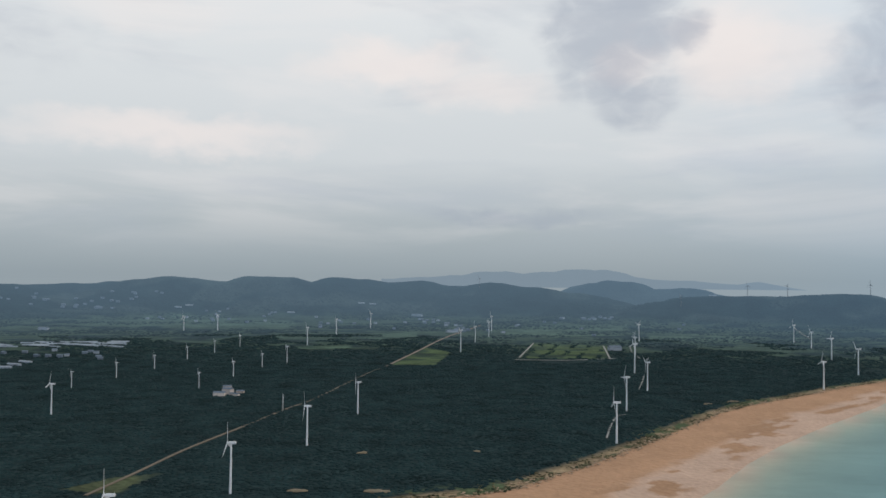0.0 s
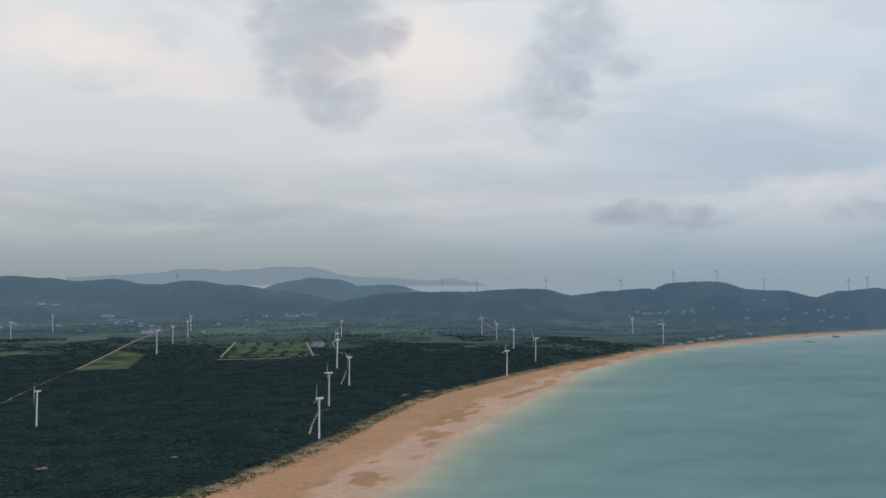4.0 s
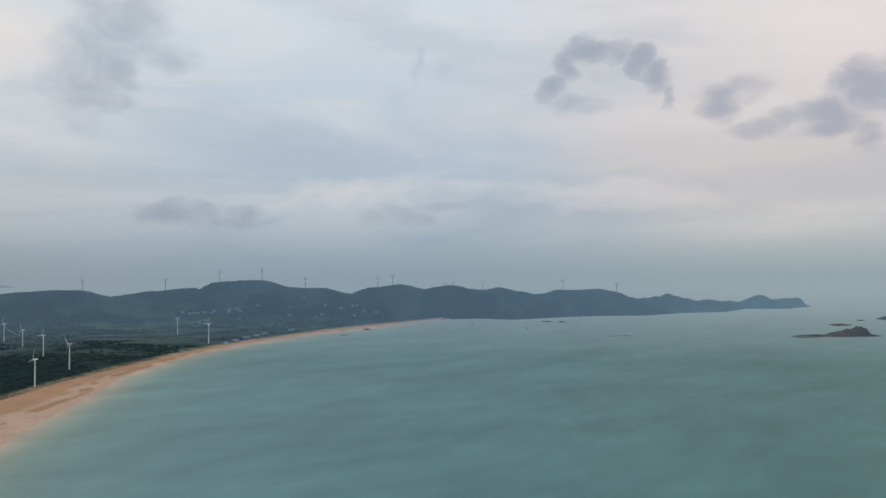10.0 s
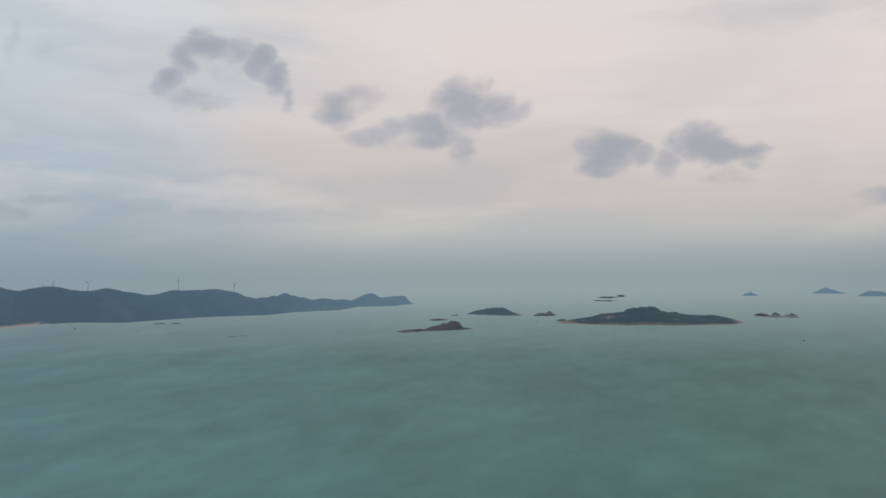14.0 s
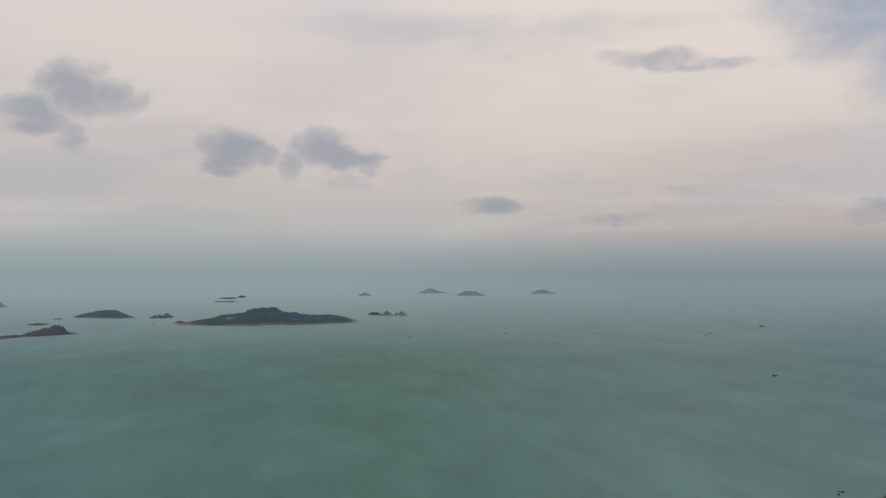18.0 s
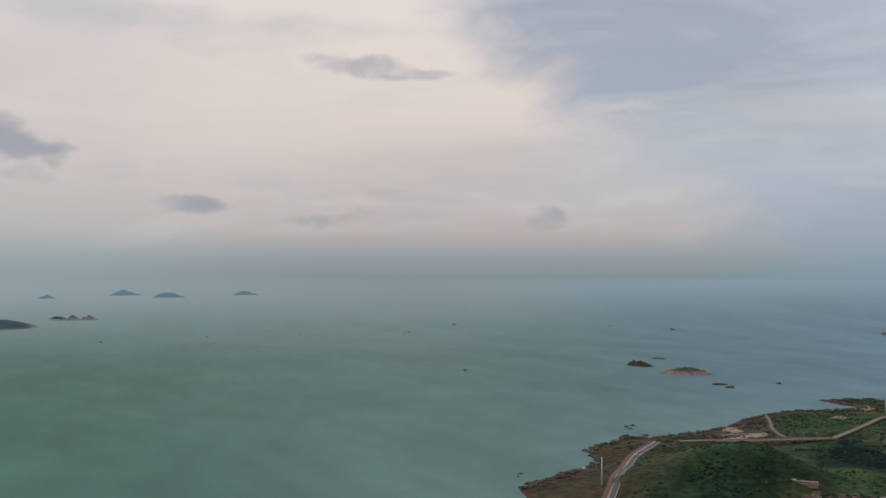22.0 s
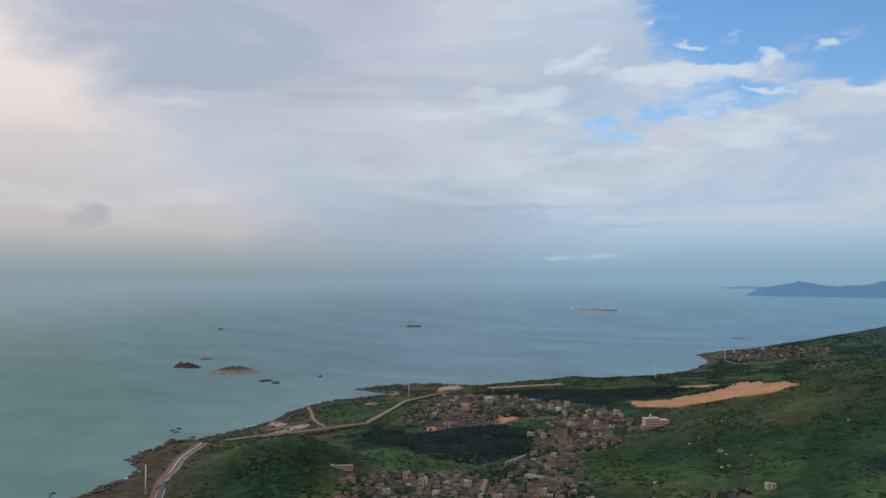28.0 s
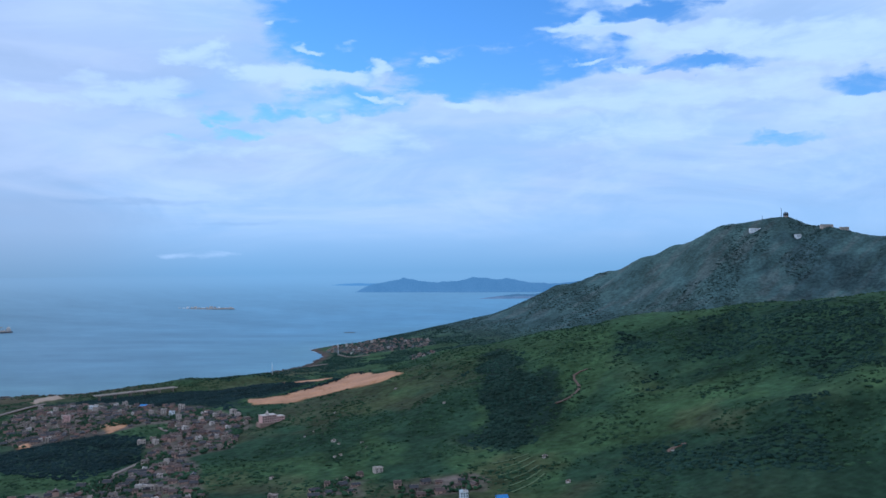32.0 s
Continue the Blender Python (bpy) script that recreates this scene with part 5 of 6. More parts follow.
def clumps(name, x, y, size, tall, mat, label, cat, seed, ragged=0.3, sunk=None, reach=0):
    """Many uneven crowns, in one mesh."""
    rs = np.random.RandomState(seed)
    n = len(x)
    z = heights(x, y)
    v = ICO_V[None] * (1 - ragged + 2 * ragged * rs.rand(n, len(ICO_V), 1))
    turn = rs.rand(n) * 6.28
    c, s = np.cos(turn)[:, None], np.sin(turn)[:, None]
    vx, vy = v[..., 0] * c - v[..., 1] * s, v[..., 0] * s + v[..., 1] * c
    pts = np.stack([x[:, None] + vx * size[:, None], y[:, None] + vy * size[:, None], z[:, None] + 0.4 + (v[..., 2] * 0.6 + (0.45 if sunk is None else -0.25 - sunk * rs.rand(n)[:, None] + sunk * 0.5)) * (size * tall)[:, None]], -1)
    real = pts.reshape(-1, 3)
    pts = drawn_in(real)
    f = (ICO_F[None] + (np.arange(n) * len(ICO_V))[:, None, None]).reshape(-1, 3)
    me = bpy.data.meshes.new(name)
    me.vertices.add(len(pts))
    me.vertices.foreach_set("co", pts.astype(np.float32).ravel())
    me.loops.add(f.size)
    me.loops.foreach_set("vertex_index", f.astype(np.int32).ravel())
    me.polygons.add(len(f))
    me.polygons.foreach_set("loop_start", np.arange(0, f.size, 3, dtype=np.int32))
    me.polygons.foreach_set("use_smooth", np.ones(len(f), dtype=bool))
    me.update(calc_edges=True)
    me.materials.append(mat)
    if reach:
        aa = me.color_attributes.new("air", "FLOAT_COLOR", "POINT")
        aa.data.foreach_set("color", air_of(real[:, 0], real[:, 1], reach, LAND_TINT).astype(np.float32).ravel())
    return tagged(new(name, me), label, cat, kind="stuff")


def road_lines():
    lines = []
    for o in list(scene.objects):
        if o.name.startswith(("road_", "track_")) and not o.name.startswith(("track_forest", "track_turbine", "road_viaduct", "road_line")):
            co = np.array([v.co for v in o.data.vertices])
            n = len(co) // 4
            line = (co[n:2 * n] + co[2 * n:3 * n]) / 2
            lines.append([tuple(p[:2]) for p in line[:: max(1, n // 14)]] + [tuple(line[-1][:2])])
    return lines


ROAD_LINES = road_lines()


def near_roads(x, y, margin=7):
    ok = np.ones(len(x), bool)
    for line in ROAD_LINES:
        ok &= seg_dist(x, y, line, False) > margin
    return ok


def sector(n, a0, a1, r0, r1, seed):
    rs = np.random.RandomState(seed)
    a = np.radians(a0 + (a1 - a0) * rs.rand(n))
    r = np.sqrt(r0 ** 2 + (r1 ** 2 - r0 ** 2) * rs.rand(n))
    return r * np.sin(a), r * np.cos(a)


# pine forest on the plain
x, y = sector(88000, -29, 27, 640, 2300, 11)
x2, y2 = sector(34000, -29, 34, 2300, 3350, 17)
k2 = fbm2(x2, y2, 170, 4) > 0.34 + 0.26 * smooth(np.hypot(x2, y2), 2500, 3300)
x2, y2 = x2[k2], y2[k2]
x, y = np.concatenate([x, x2]), np.concatenate([y, y2])
ok = (seg_dist(x, y, LAND) > 8) & (seg_dist(x, y, BEACH) < -6) & near_roads(x, y)
for f in FIELDS:
    ok &= seg_dist(x, y, f) < 0
edge_ = seg_dist(x, y, BEACH_INNER, False)
ok &= edge_ > 14 + 26 * fbm2(x, y, 50, 3)
x, y = x[ok], y[ok]
sz = (2.2 + 2.2 * np.random.RandomState(4).rand(len(x))) * np.where(np.hypot(x, y) > 2300, 1.8, 1.0)
clumps("pine_forest", x, y, sz, 0.62, M_PINE, "dense dark pine forest on the coastal plain", "forest", 21, 0.20, 0.5)

# tree belts and copses between the far fields
x, y = sector(42000, -29, 46, 2500, 5300, 51)
belt = fbm2(x * 0.45 + y * 0.1, y - 0.2 * x, 130, 4)
ok = (belt > 0.52) & (seg_dist(x, y, LAND) > 60) & (seg_dist(x, y, BEACH) < -50) & near_roads(x, y, 9)
for f in FIELDS[:2]:
    ok &= seg_dist(x, y, f) < -4
x, y = x[ok], y[ok]
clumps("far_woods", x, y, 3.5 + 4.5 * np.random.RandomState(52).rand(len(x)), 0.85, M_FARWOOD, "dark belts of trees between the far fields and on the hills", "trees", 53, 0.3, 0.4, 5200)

# rows of trees across the two large fields
rs = np.random.RandomState(55)
x, y = 200 + 400 * rs.rand(9000), 2350 + 700 * rs.rand(9000)
row = np.mod((x * 0.95 - y * 0.22) / 52 + 0.6 * fbm2(x, y, 120, 3), 1.0)
ok = (seg_dist(x, y, FIELDS[1]) > 5) & (row < 0.30) & (fbm2(x, y, 70, 3) > 0.42) & near_roads(x, y, 8)
clumps("field_trees", x[ok], y[ok], 1.6 + 2.0 * rs.rand(ok.sum()), 0.8, M_PINE, "dark rows of young trees across the green field", "trees", 56, 0.25, 0.4)

# hummocks of grass on the dunes behind the beach
c = path_points(BEACH_INNER, 3.0)
rs = np.random.RandomState(18)
i = rs.randint(0, len(c), 9000)
x, y = c[i, 0] + rs.randn(9000) * 13, c[i, 1] + rs.randn(9000) * 13
ok = (seg_dist(x, y, BEACH) < 4) & (seg_dist(x, y, LAND) > 10) & (fbm2(x, y, 26, 3) > 0.47) & (np.hypot(x, y) < 2600)
clumps("dune_grass", x[ok], y[ok], 0.8 + 1.6 * rs.rand(ok.sum()), 0.6, M_DUNE, "grassy sand hummocks along the edge of the beach", "dune grass", 25)

i = rs.randint(0, len(c), 5200)
x, y = c[i, 0] + rs.randn(5200) * 6, c[i, 1] + rs.randn(5200) * 6
ok = (seg_dist(x, y, LAND) > 10) & (np.hypot(x, y) < 2700) & (fbm2(x + 40, y, 18, 3) > 0.44)
clumps("dune_hummocks", x[ok], y[ok], 0.7 + 1.7 * rs.rand(ok.sum()) ** 2, 0.6, M_HUMMOCK, "bare sandy dune hummocks above the beach", "dunes", 27)

# groves and bushes of the south
x, y = sector(150000, 122, 204, 640, 2000, 12)
xn, yn = sector(26000, 168, 204, 400, 650, 13)
x, y = np.concatenate([x, xn]), np.concatenate([y, yn])
ok = (seg_dist(x, y, LAND) > 14) & near_roads(x, y)
inside = np.zeros(len(x), bool)
for f in GROVES:
    loose = f in (GROVE_UPPER, GROVE_LOWER, GROVE_KNOLL, GROVE_CREST, GROVE_FOOT)
    inside |= seg_dist(x, y, f) + (fbm2(x, y, 70, 4) - 0.5) * (220 if loose else 110) > (22 if loose else 4)
for f in EARTHS + VILLAGES:
    ok &= seg_dist(x, y, f) < -3
for f in LAWNS:
    inside &= seg_dist(x, y, f) < -3
pines = np.zeros(len(x), bool)
for f in (GROVE_PINE, GROVE_BAND):
    pines |= seg_dist(x, y, f) + (fbm2(x, y, 70, 4) - 0.5) * 90 > -2
pines &= ok
clumps("pine_stand", x[pines], y[pines], 1.7 + 2.0 * np.random.RandomState(15).rand(pines.sum()), 1.0, M_STAND, "dark dense pine stand beside the village", "trees", 28, 0.22, 0.5)
g = ok & inside & ~pines
clumps("grove", x[g], y[g], 1.5 + 1.9 * np.random.RandomState(5).rand(g.sum()), 1.0, M_GROVE, "dark groves of trees between fields and houses", "trees", 22, 0.25, 0.8)
dens = smooth(fbm2(x, y, 55, 4), 0.36, 0.58)
g = ok & ~inside & ~pines & (np.random.RandomState(6).rand(len(x)) < dens * 0.7)
clumps("bushes", x[g], y[g], 0.9 + 2.6 * np.random.RandomState(7).rand(g.sum()) ** 2, 0.85, M_BUSH, "scattered green bushes on the grassy slopes", "bushes", 23, 0.3, 0.6)
# low scrub on the mountain, and woods round the cape village
x, y = sector(52000, 172, 204, 1750, 3050, 61)
ok = (seg_dist(x, y, LAND) > 40) & (ridge_height(x, y) > 18) & (fbm2(x, y, 110, 4) > 0.52)
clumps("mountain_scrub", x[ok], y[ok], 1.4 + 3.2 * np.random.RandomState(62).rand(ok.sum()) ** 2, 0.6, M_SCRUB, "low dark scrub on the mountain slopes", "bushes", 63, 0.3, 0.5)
x, y = sector(26000, 160, 180, 1700, 3100, 64)
ok = (seg_dist(x, y, LAND) > 30) & (fbm2(x, y, 90, 4) > 0.44) & (ridge_height(x, y) < 60) & near_roads(x, y, 9)
clumps("cape_woods", x[ok], y[ok], 1.8 + 2.6 * np.random.RandomState(65).rand(ok.sum()), 0.9, M_GROVE, "dark trees round the village on the cape", "trees", 66, 0.3, 0.4)
# trees between the houses
x, y = sector(60000, 136, 180, 650, 1900, 14)
g = np.zeros(len(x), bool)
for f in VILLAGES:
    g |= seg_dist(x, y, f) > 0
g &= (fbm2(x, y, 32, 3) > 0.49)
clumps("village_trees", x[g], y[g], 1.2 + 1.9 * np.random.RandomState(8).rand(g.sum()), 1.0, M_BUSH, "green trees between the village houses", "trees", 24)


# bushes at the rim of the bare slope
rs = np.random.RandomState(77)
rim = path_points([(337, -1290), (305, -1350), (283, -1398), (262, -1430), (240, -1400)], 2.0)
i = rs.randint(0, len(rim), 70)
x, y = rim[i, 0] + rs.randn(70) * 5, rim[i, 1] + rs.randn(70) * 5
clumps("rim_bushes", x, y, 1.5 + 2.2 * rs.rand(70), 1.0, M_STAND, "dark bushes at the rim of the bare orange slope", "bushes", 78)


# broken rock along the southern shore
c = path_points(HEADLAND, 3.0)
rs = np.random.RandomState(41)
i = rs.randint(0, len(c), 6500)
x, y = c[i, 0] + rs.randn(6500) * 7, c[i, 1] + rs.randn(6500) * 7
w_ = (fbm2(x, y, 60, 4) - 0.5) * 24
sd = seg_dist(x, y, LAND) + w_
ok = (sd > -7) & (sd < 9) & (np.hypot(x, y) < 2400)
clumps("shore_rocks", x[ok], y[ok], 0.7 + 3.6 * rs.rand(ok.sum()) ** 3, 0.75, M_ROCK, "dark broken rocks along the waterline", "rocks", 26)


# ---- houses ----
def gable(w, d, h, over=0.5):
    """A pitched roof over a w x d plan, its eaves at z = 0."""
    bm = bmesh.new()
    x, y0 = w / 2 + over, d / 2 + over
    P = [(-x, -y0, -0.25), (x, -y0, -0.25), (x, y0, -0.25), (-x, y0, -0.25), (-x, 0, h), (x, 0, h), (-x, -y0, 0), (x, -y0, 0), (x, y0, 0), (-x, y0, 0)]
    v = [bm.verts.new(p) for p in P]
    for f in ((3, 2, 1, 0), (0, 1, 7, 6), (2, 3, 9, 8), (6, 7, 5, 4), (8, 9, 4, 5), (0, 6, 4, 9, 3), (1, 2, 8, 5, 7)):
        bm.faces.new([v[i] for i in f])
    return bm


def shift(bm, x, y, z):
    bmesh.ops.translate(bm, verts=bm.verts[:], vec=(x, y, z))
    return bm


def tub(w, d, h, t=0.3):
    """A parapet ring round a flat roof."""
    bm = bmesh.new()
    o = [(-w / 2, -d / 2), (w / 2, -d / 2), (w / 2, d / 2), (-w / 2, d / 2)]
    i = [(a * (1 - 2 * t / w), b * (1 - 2 * t / d)) for a, b in o]
    V = [[bm.verts.new((a, b, z)) for a, b in ring] for ring, z in ((o, 0), (o, h), (i, h), (i, 0))]
    for A, B in zip(V, V[1:]):
        for k in range(4):
            bm.faces.new((A[k], A[(k + 1) % 4], B[(k + 1) % 4], B[k]))
    return bm


def house(w, d, storeys, roof, wall, roof_mat, label, cols=2, cat="house", group="houses of the village"):
    """Stone or rendered walls with deep openings; a tiled roof, or a flat one with a parapet and a pale gallery to each upper floor."""
    ob = new("house")
    fl = 2.9
    h = fl * storeys
    part("wall", box(-w / 2, -d / 2, -2.5, w / 2, d / 2, h, 0.08), wall, ob)
    if roof == "gable":
        rf = part("roof", shift(gable(w, d, d * 0.34), 0, 0, h + 0.26), roof_mat, ob)
        part("ridge_tiles", box(-w / 2 - 0.5, -0.22, h + 0.2 + d * 0.34, w / 2 + 0.5, 0.22, h + 0.42 + d * 0.34), M_CONC, rf)
    else:
        rf = part("roof", box(-w / 2 - 0.35, -d / 2 - 0.35, h, w / 2 + 0.35, d / 2 + 0.35, h + 0.25, 0.05), roof_mat, ob)
        part("parapet", shift(tub(w + 0.5, d + 0.5, 0.9), 0, 0, h + 0.25), wall, rf)
        if storeys > 1:
            part("stair_head", box(w * 0.12, -d * 0.1, h + 0.25, w * 0.42, d * 0.35, h + 2.6, 0.08), wall, rf)
        for st in range(1, storeys):
            part("gallery", box(-w / 2 - 0.1, -d / 2 - 1.0, st * fl - 0.2, w / 2 + 0.1, -d / 2, st * fl + 0.35), M_RENDER, ob)
    for st in range(storeys):
        for side in (-1, 1):
            for k in range(cols):
                xx = (k + 0.5) / cols * w - w / 2
                yy = side * d / 2
                if st == 0 and side == -1 and k == 0:
                    part("door", box(xx - 0.7, yy - 0.06, 0, xx + 0.7, yy + 0.05, 2.2, 0.02), M_DOOR, ob)
                    continue
                wn = part("window", box(xx - 0.95, yy - 0.05, st * fl + 0.8, xx + 0.95, yy + 0.05, st * fl + 2.4), M_GLASS, ob)
                if side == -1:
                    part("sill", box(xx - 1.1, yy - 0.22, st * fl + 0.62, xx + 1.1, yy + 0.04, st * fl + 0.78), M_RENDER, wn)
    return tagged(ob, label, cat, group)


PROTOS = [
    house(11, 8, 1, "gable", M_STONE, M_TILE, "old stone house with a dark brown tiled gable roof"),
    house(14, 8, 1, "gable", M_STONE, M_SLATE, "long low stone house with a weathered dark tile roof", 3),
    house(9, 8, 2, "gable", M_STONE, M_TILE, "two-storey stone house with a dark brown tile roof"),
    house(10, 9, 2, "flat", M_CONC, M_FLATROOF, "grey concrete two-storey house with a flat roof"),
    house(10, 10, 3, "flat", M_RENDER, M_FLATROOF, "pale rendered three-storey house with a flat roof"),
    house(9, 8, 1, "gable", M_STONE, M_RED, "small stone house with a reddish tile roof"),
    house(11, 9, 1, "gable", M_DARKSTONE, M_SLATE, "low house of dark weathered stone with a slate-coloured roof"),
    house(9, 9, 2, "flat", M_PALE, M_FLATROOF, "whitewashed two-storey house with a flat roof"),
]


def scatter(poly, n, gap, seed, weights, turn0, joined=None):
    rs = np.random.RandomState(seed)
    P = np.array([q[:2] for q in poly], float)
    lo, hi = P.min(0), P.max(0)
    got = []
    for _ in range(n * 60):
        if len(got) >= n:
            break
        q = lo + (hi - lo) * rs.rand(2)
        if seg_dist(q[:1], q[1:], poly)[0] < 3 or any((q[0] - a) ** 2 + (q[1] - b) ** 2 < gap * gap for a, b in got):
            continue
        if any(seg_dist(q[:1], q[1:], e)[0] > -4 for e in EARTHS) or not near_roads(q[:1], q[1:], 9)[0]:
            continue
        got.append(tuple(q))
        k = rs.choice(len(PROTOS), p=weights)
        s = 0.52 + 0.30 * rs.rand()
        turn = turn0 + rs.choice((0, 180, 0, 180, 90)) + rs.randn() * 10
        if joined is None:
            stand(PROTOS[k], q[0], q[1], g_z(*q), turn, s)
        else:
            joined.append((PROTOS[k], q[0], q[1], g_z(*q), turn, s))


def far_village(rows, label):
    """The many small houses of a far village, in one mesh."""
    verts, faces, mats, slot = [], [], [], []
    for ob, x, y, z, turn, s in rows:
        s *= float(shrink(math.hypot(x, y)))
        m = Matrix.LocRotScale(Vector(drawn_in((x, y, z))), Euler((0, 0, radians(turn))), (s, s, s))
        for c in ob.children_recursive:
            mat = c.data.materials[0]
            if mat not in mats:
                mats.append(mat)
            n0 = len(verts)
            verts += [m @ v.co for v in c.data.vertices]
            faces += [[n0 + i for i in p.vertices] for p in c.data.polygons]
            slot += [mats.index(mat)] * len(c.data.polygons)
    me = bpy.data.meshes.new("village_houses")
    me.from_pydata(verts, [], faces)
    for mat in mats:
        me.materials.append(mat)
    me.polygons.foreach_set("material_index", slot)
    return tagged(new("village_houses", me), label, "houses", kind="stuff")


WT = np.array((0.22, 0.16, 0.13, 0.14, 0.04, 0.10, 0.17, 0.04))
rows = []
scatter(VILLAGE_UPPER, 330, 7.0, 31, WT, 25, rows)
far_village(rows, "crowded brown stone houses of the shore village")
scatter(VILLAGE_MID, 130, 7.0, 32, WT, 40)
scatter(VILLAGE_LOW, 215, 6.8, 33, WT, 15)
WH = np.array((0.32, 0.22, 0.16, 0.0, 0.0, 0.12, 0.18, 0.0))
scatter(HAMLET_A, 9, 13, 34, WH, 30)
scatter(HAMLET_B, 9, 13, 35, WH, 10)
rows = []
scatter(VILLAGE_CAPE, 170, 9, 36, WT, 10, rows)
far_village(rows, "small brown houses of the village on the cape")
rows = []
scatter(VILLAGE_FOOT, 36, 10, 37, WT, 10, rows)
far_village(rows, "small brown houses at the foot of the mountain")


def placed(ob, x, y, turn, scale=1.0, sink=0.0):
    """Move a thing built at the origin to its place on the land."""
    s = float(shrink(math.hypot(x, y))) * scale
    ob.matrix_basis = Matrix.LocRotScale(Vector(drawn_in((x, y, max(g_z(x, y), 0.0) - sink))), Euler((0, 0, radians(turn))), (s, s, s))
    return ob


# single houses
def put_house(q, turn, args, label, scale=0.74):
    placed(house(*args[:-1], label, args[-1]), q[0], q[1], turn, scale)


put_house((43, -785), 12, (10, 10, 3, "flat", M_WHITE, M_CONC, 3), "white three-storey house with a flat roof terrace")
put_house((8, -776), 20, (14, 9, 1, "gable", M_WHITE, M_BLUE, 3), "white house with a blue roof and small gable")
put_house((137, -876), 30, (12, 9, 2, "flat", M_RENDER, M_CONC, 2), "pale two-storey house alone on the slope")
put_house((229, -808), 5, (12, 9, 2, "flat", M_CONC, M_CONC, 2), "grey flat-roofed house among bushes")
put_house((664, -1231), 15, (12, 10, 4, "flat", M_PINK, M_CONC, 3), "tall pink rendered house in the village")
put_house((676, -1338), 10, (16, 10, 3, "flat", M_WHITE, M_CONC, 4), "large white flat-roofed house in the village")
put_house((491, -1243), 20, (12, 10, 4, "flat", M_RENDER, M_CONC, 3), "pale four-storey house at the edge of the wood")
put_house((491, -1207), 20, (10, 8, 3, "flat", M_WHITE, M_CONC, 2), "white three-storey house at the edge of the wood")
put_house((588, -1335), 5, (20, 9, 1, "gable", M_RENDER, M_BLUE, 4), "long shed with a bright blue sheet roof")
put_house((466, -1047), 25, (13, 9, 2, "flat", M_RENDER, M_CONC, 3), "pale house beside the dark grove")
put_house((374, -856), 20, (16, 10, 2, "flat", M_RENDER, M_CONC, 4), "broad pale two-storey house with verandas")


def build_school(q, turn):
    """A pale pink hall of three storeys with a stepped centre, railings and a roof turret."""
    ob = new("school_building")
    part("base", box(-22, -10, -4, 25, 10, 3.2, 0.2), M_STONE, ob)
    body = part("main_block", box(-18, -8, 3.2, 8, 8, 15, 0.15), M_PINK, ob)
    wing = part("wing", box(8, -7, 3.2, 23, 7, 11.5, 0.15), M_PINK, ob)
    part("cornice", box(-18.6, -8.6, 15, 8.6, 8.6, 15.6, 0.1), M_RENDER, body)
    part("cornice", box(8.1, -7.5, 11.5, 23.5, 7.5, 12.1, 0.1), M_RENDER, wing)
    tur = part("turret", lathe([(3.2, 15.6), (3.2, 18.2), (2.0, 19.2), (0.9, 21), (0.15, 23.5)], 8), M_RENDER, ob)
    tur.location = (-6, 0, 0)
    for zz in (3.6, 7.4, 11.2):
        for k in range(6):
            xx = -16 + k * 4.2
            part("window", box(xx - 1.2, -8.1, zz + 0.9, xx + 1.2, -7.95, zz + 2.8), M_GLASS, ob)
        part("balcony", box(-18.2, -9.3, zz - 0.3, 8, -8, zz, 0.05), M_RENDER, ob)
    for zz in (3.6, 7.4):
        for k in range(3):
            xx = 10.6 + k * 4.4
            part("window", box(xx - 1.3, -7.1, zz + 0.9, xx + 1.3, -6.95, zz + 2.8), M_GLASS, ob)
    tagged(ob, "pale pink three-storey hall with balconies and roof turret", "building")
    return placed(ob, q[0], q[1], turn, 0.78)


build_school((316, -1106), -140)


def build_barracks(q, turn):
    """A long two-storey block with open galleries."""
    ob = new("long_building")
    part("wall", box(-17, -4, -3, 17, 4, 6.6, 0.1), M_STONE, ob)
    part("roof", box(-17.8, -5.4, 6.6, 17.8, 4.6, 7.1, 0.08), M_CONC, ob)
    part("gallery", box(-17.4, -5.2, 3.1, 17.4, -4, 3.5, 0.05), M_RENDER, ob)
    part("gallery_rail", box(-17.4, -5.3, 3.5, 17.4, -5.15, 4.4), M_RENDER, ob)
    part("annex", box(-24, -4.5, -3, -17.05, 5, 8.5, 0.1), M_STONE, ob)
    for k in range(7):
        part("pillar", box(-16.6 + k * 5.5, -5.2, -1, -16.2 + k * 5.5, -4.8, 6.6), M_RENDER, ob)
        for zz in (0.4, 3.9):
            part("window", box(-15 + k * 4.6, -4.08, zz + 0.6, -12.8 + k * 4.6, -3.95, zz + 2.2), M_GLASS, ob)
    return placed(tagged(ob, "long pinkish two-storey building with open galleries", "building"), q[0], q[1], turn, 0.62)


build_barracks((575, -776), -146)


def viaduct_pillars(thing, ends, top, fractions):
    (x0, y0), (x1, y1) = ends[0], ends[-1]
    d = math.atan2(y1 - y0, x1 - x0)
    for f in fractions:
        q = (x0 + (x1 - x0) * f, y0 + (y1 - y0) * f)
        for e in (-3.2, 3.2):
            bm = box(-0.9, -0.9, 0, 0.9, 0.9, top - 1.1, 0.15)
            part("pillar", shift(bm, q[0] - math.sin(d) * e, q[1] + math.cos(d) * e, 0), M_CONC, thing)
        bm = box(-1.1, -5, 0, 1.1, 5, 1.2, 0.1)
        bmesh.ops.rotate(bm, verts=bm.verts[:], matrix=Matrix.Rotation(d, 3, "Z"))
        part("cap_beam", shift(bm, q[0], q[1], top - 2.2), M_CONC, thing)


viaduct_pillars(viaduct, BRIDGE, 13, (0.25, 0.42, 0.56, 0.7, 0.84))
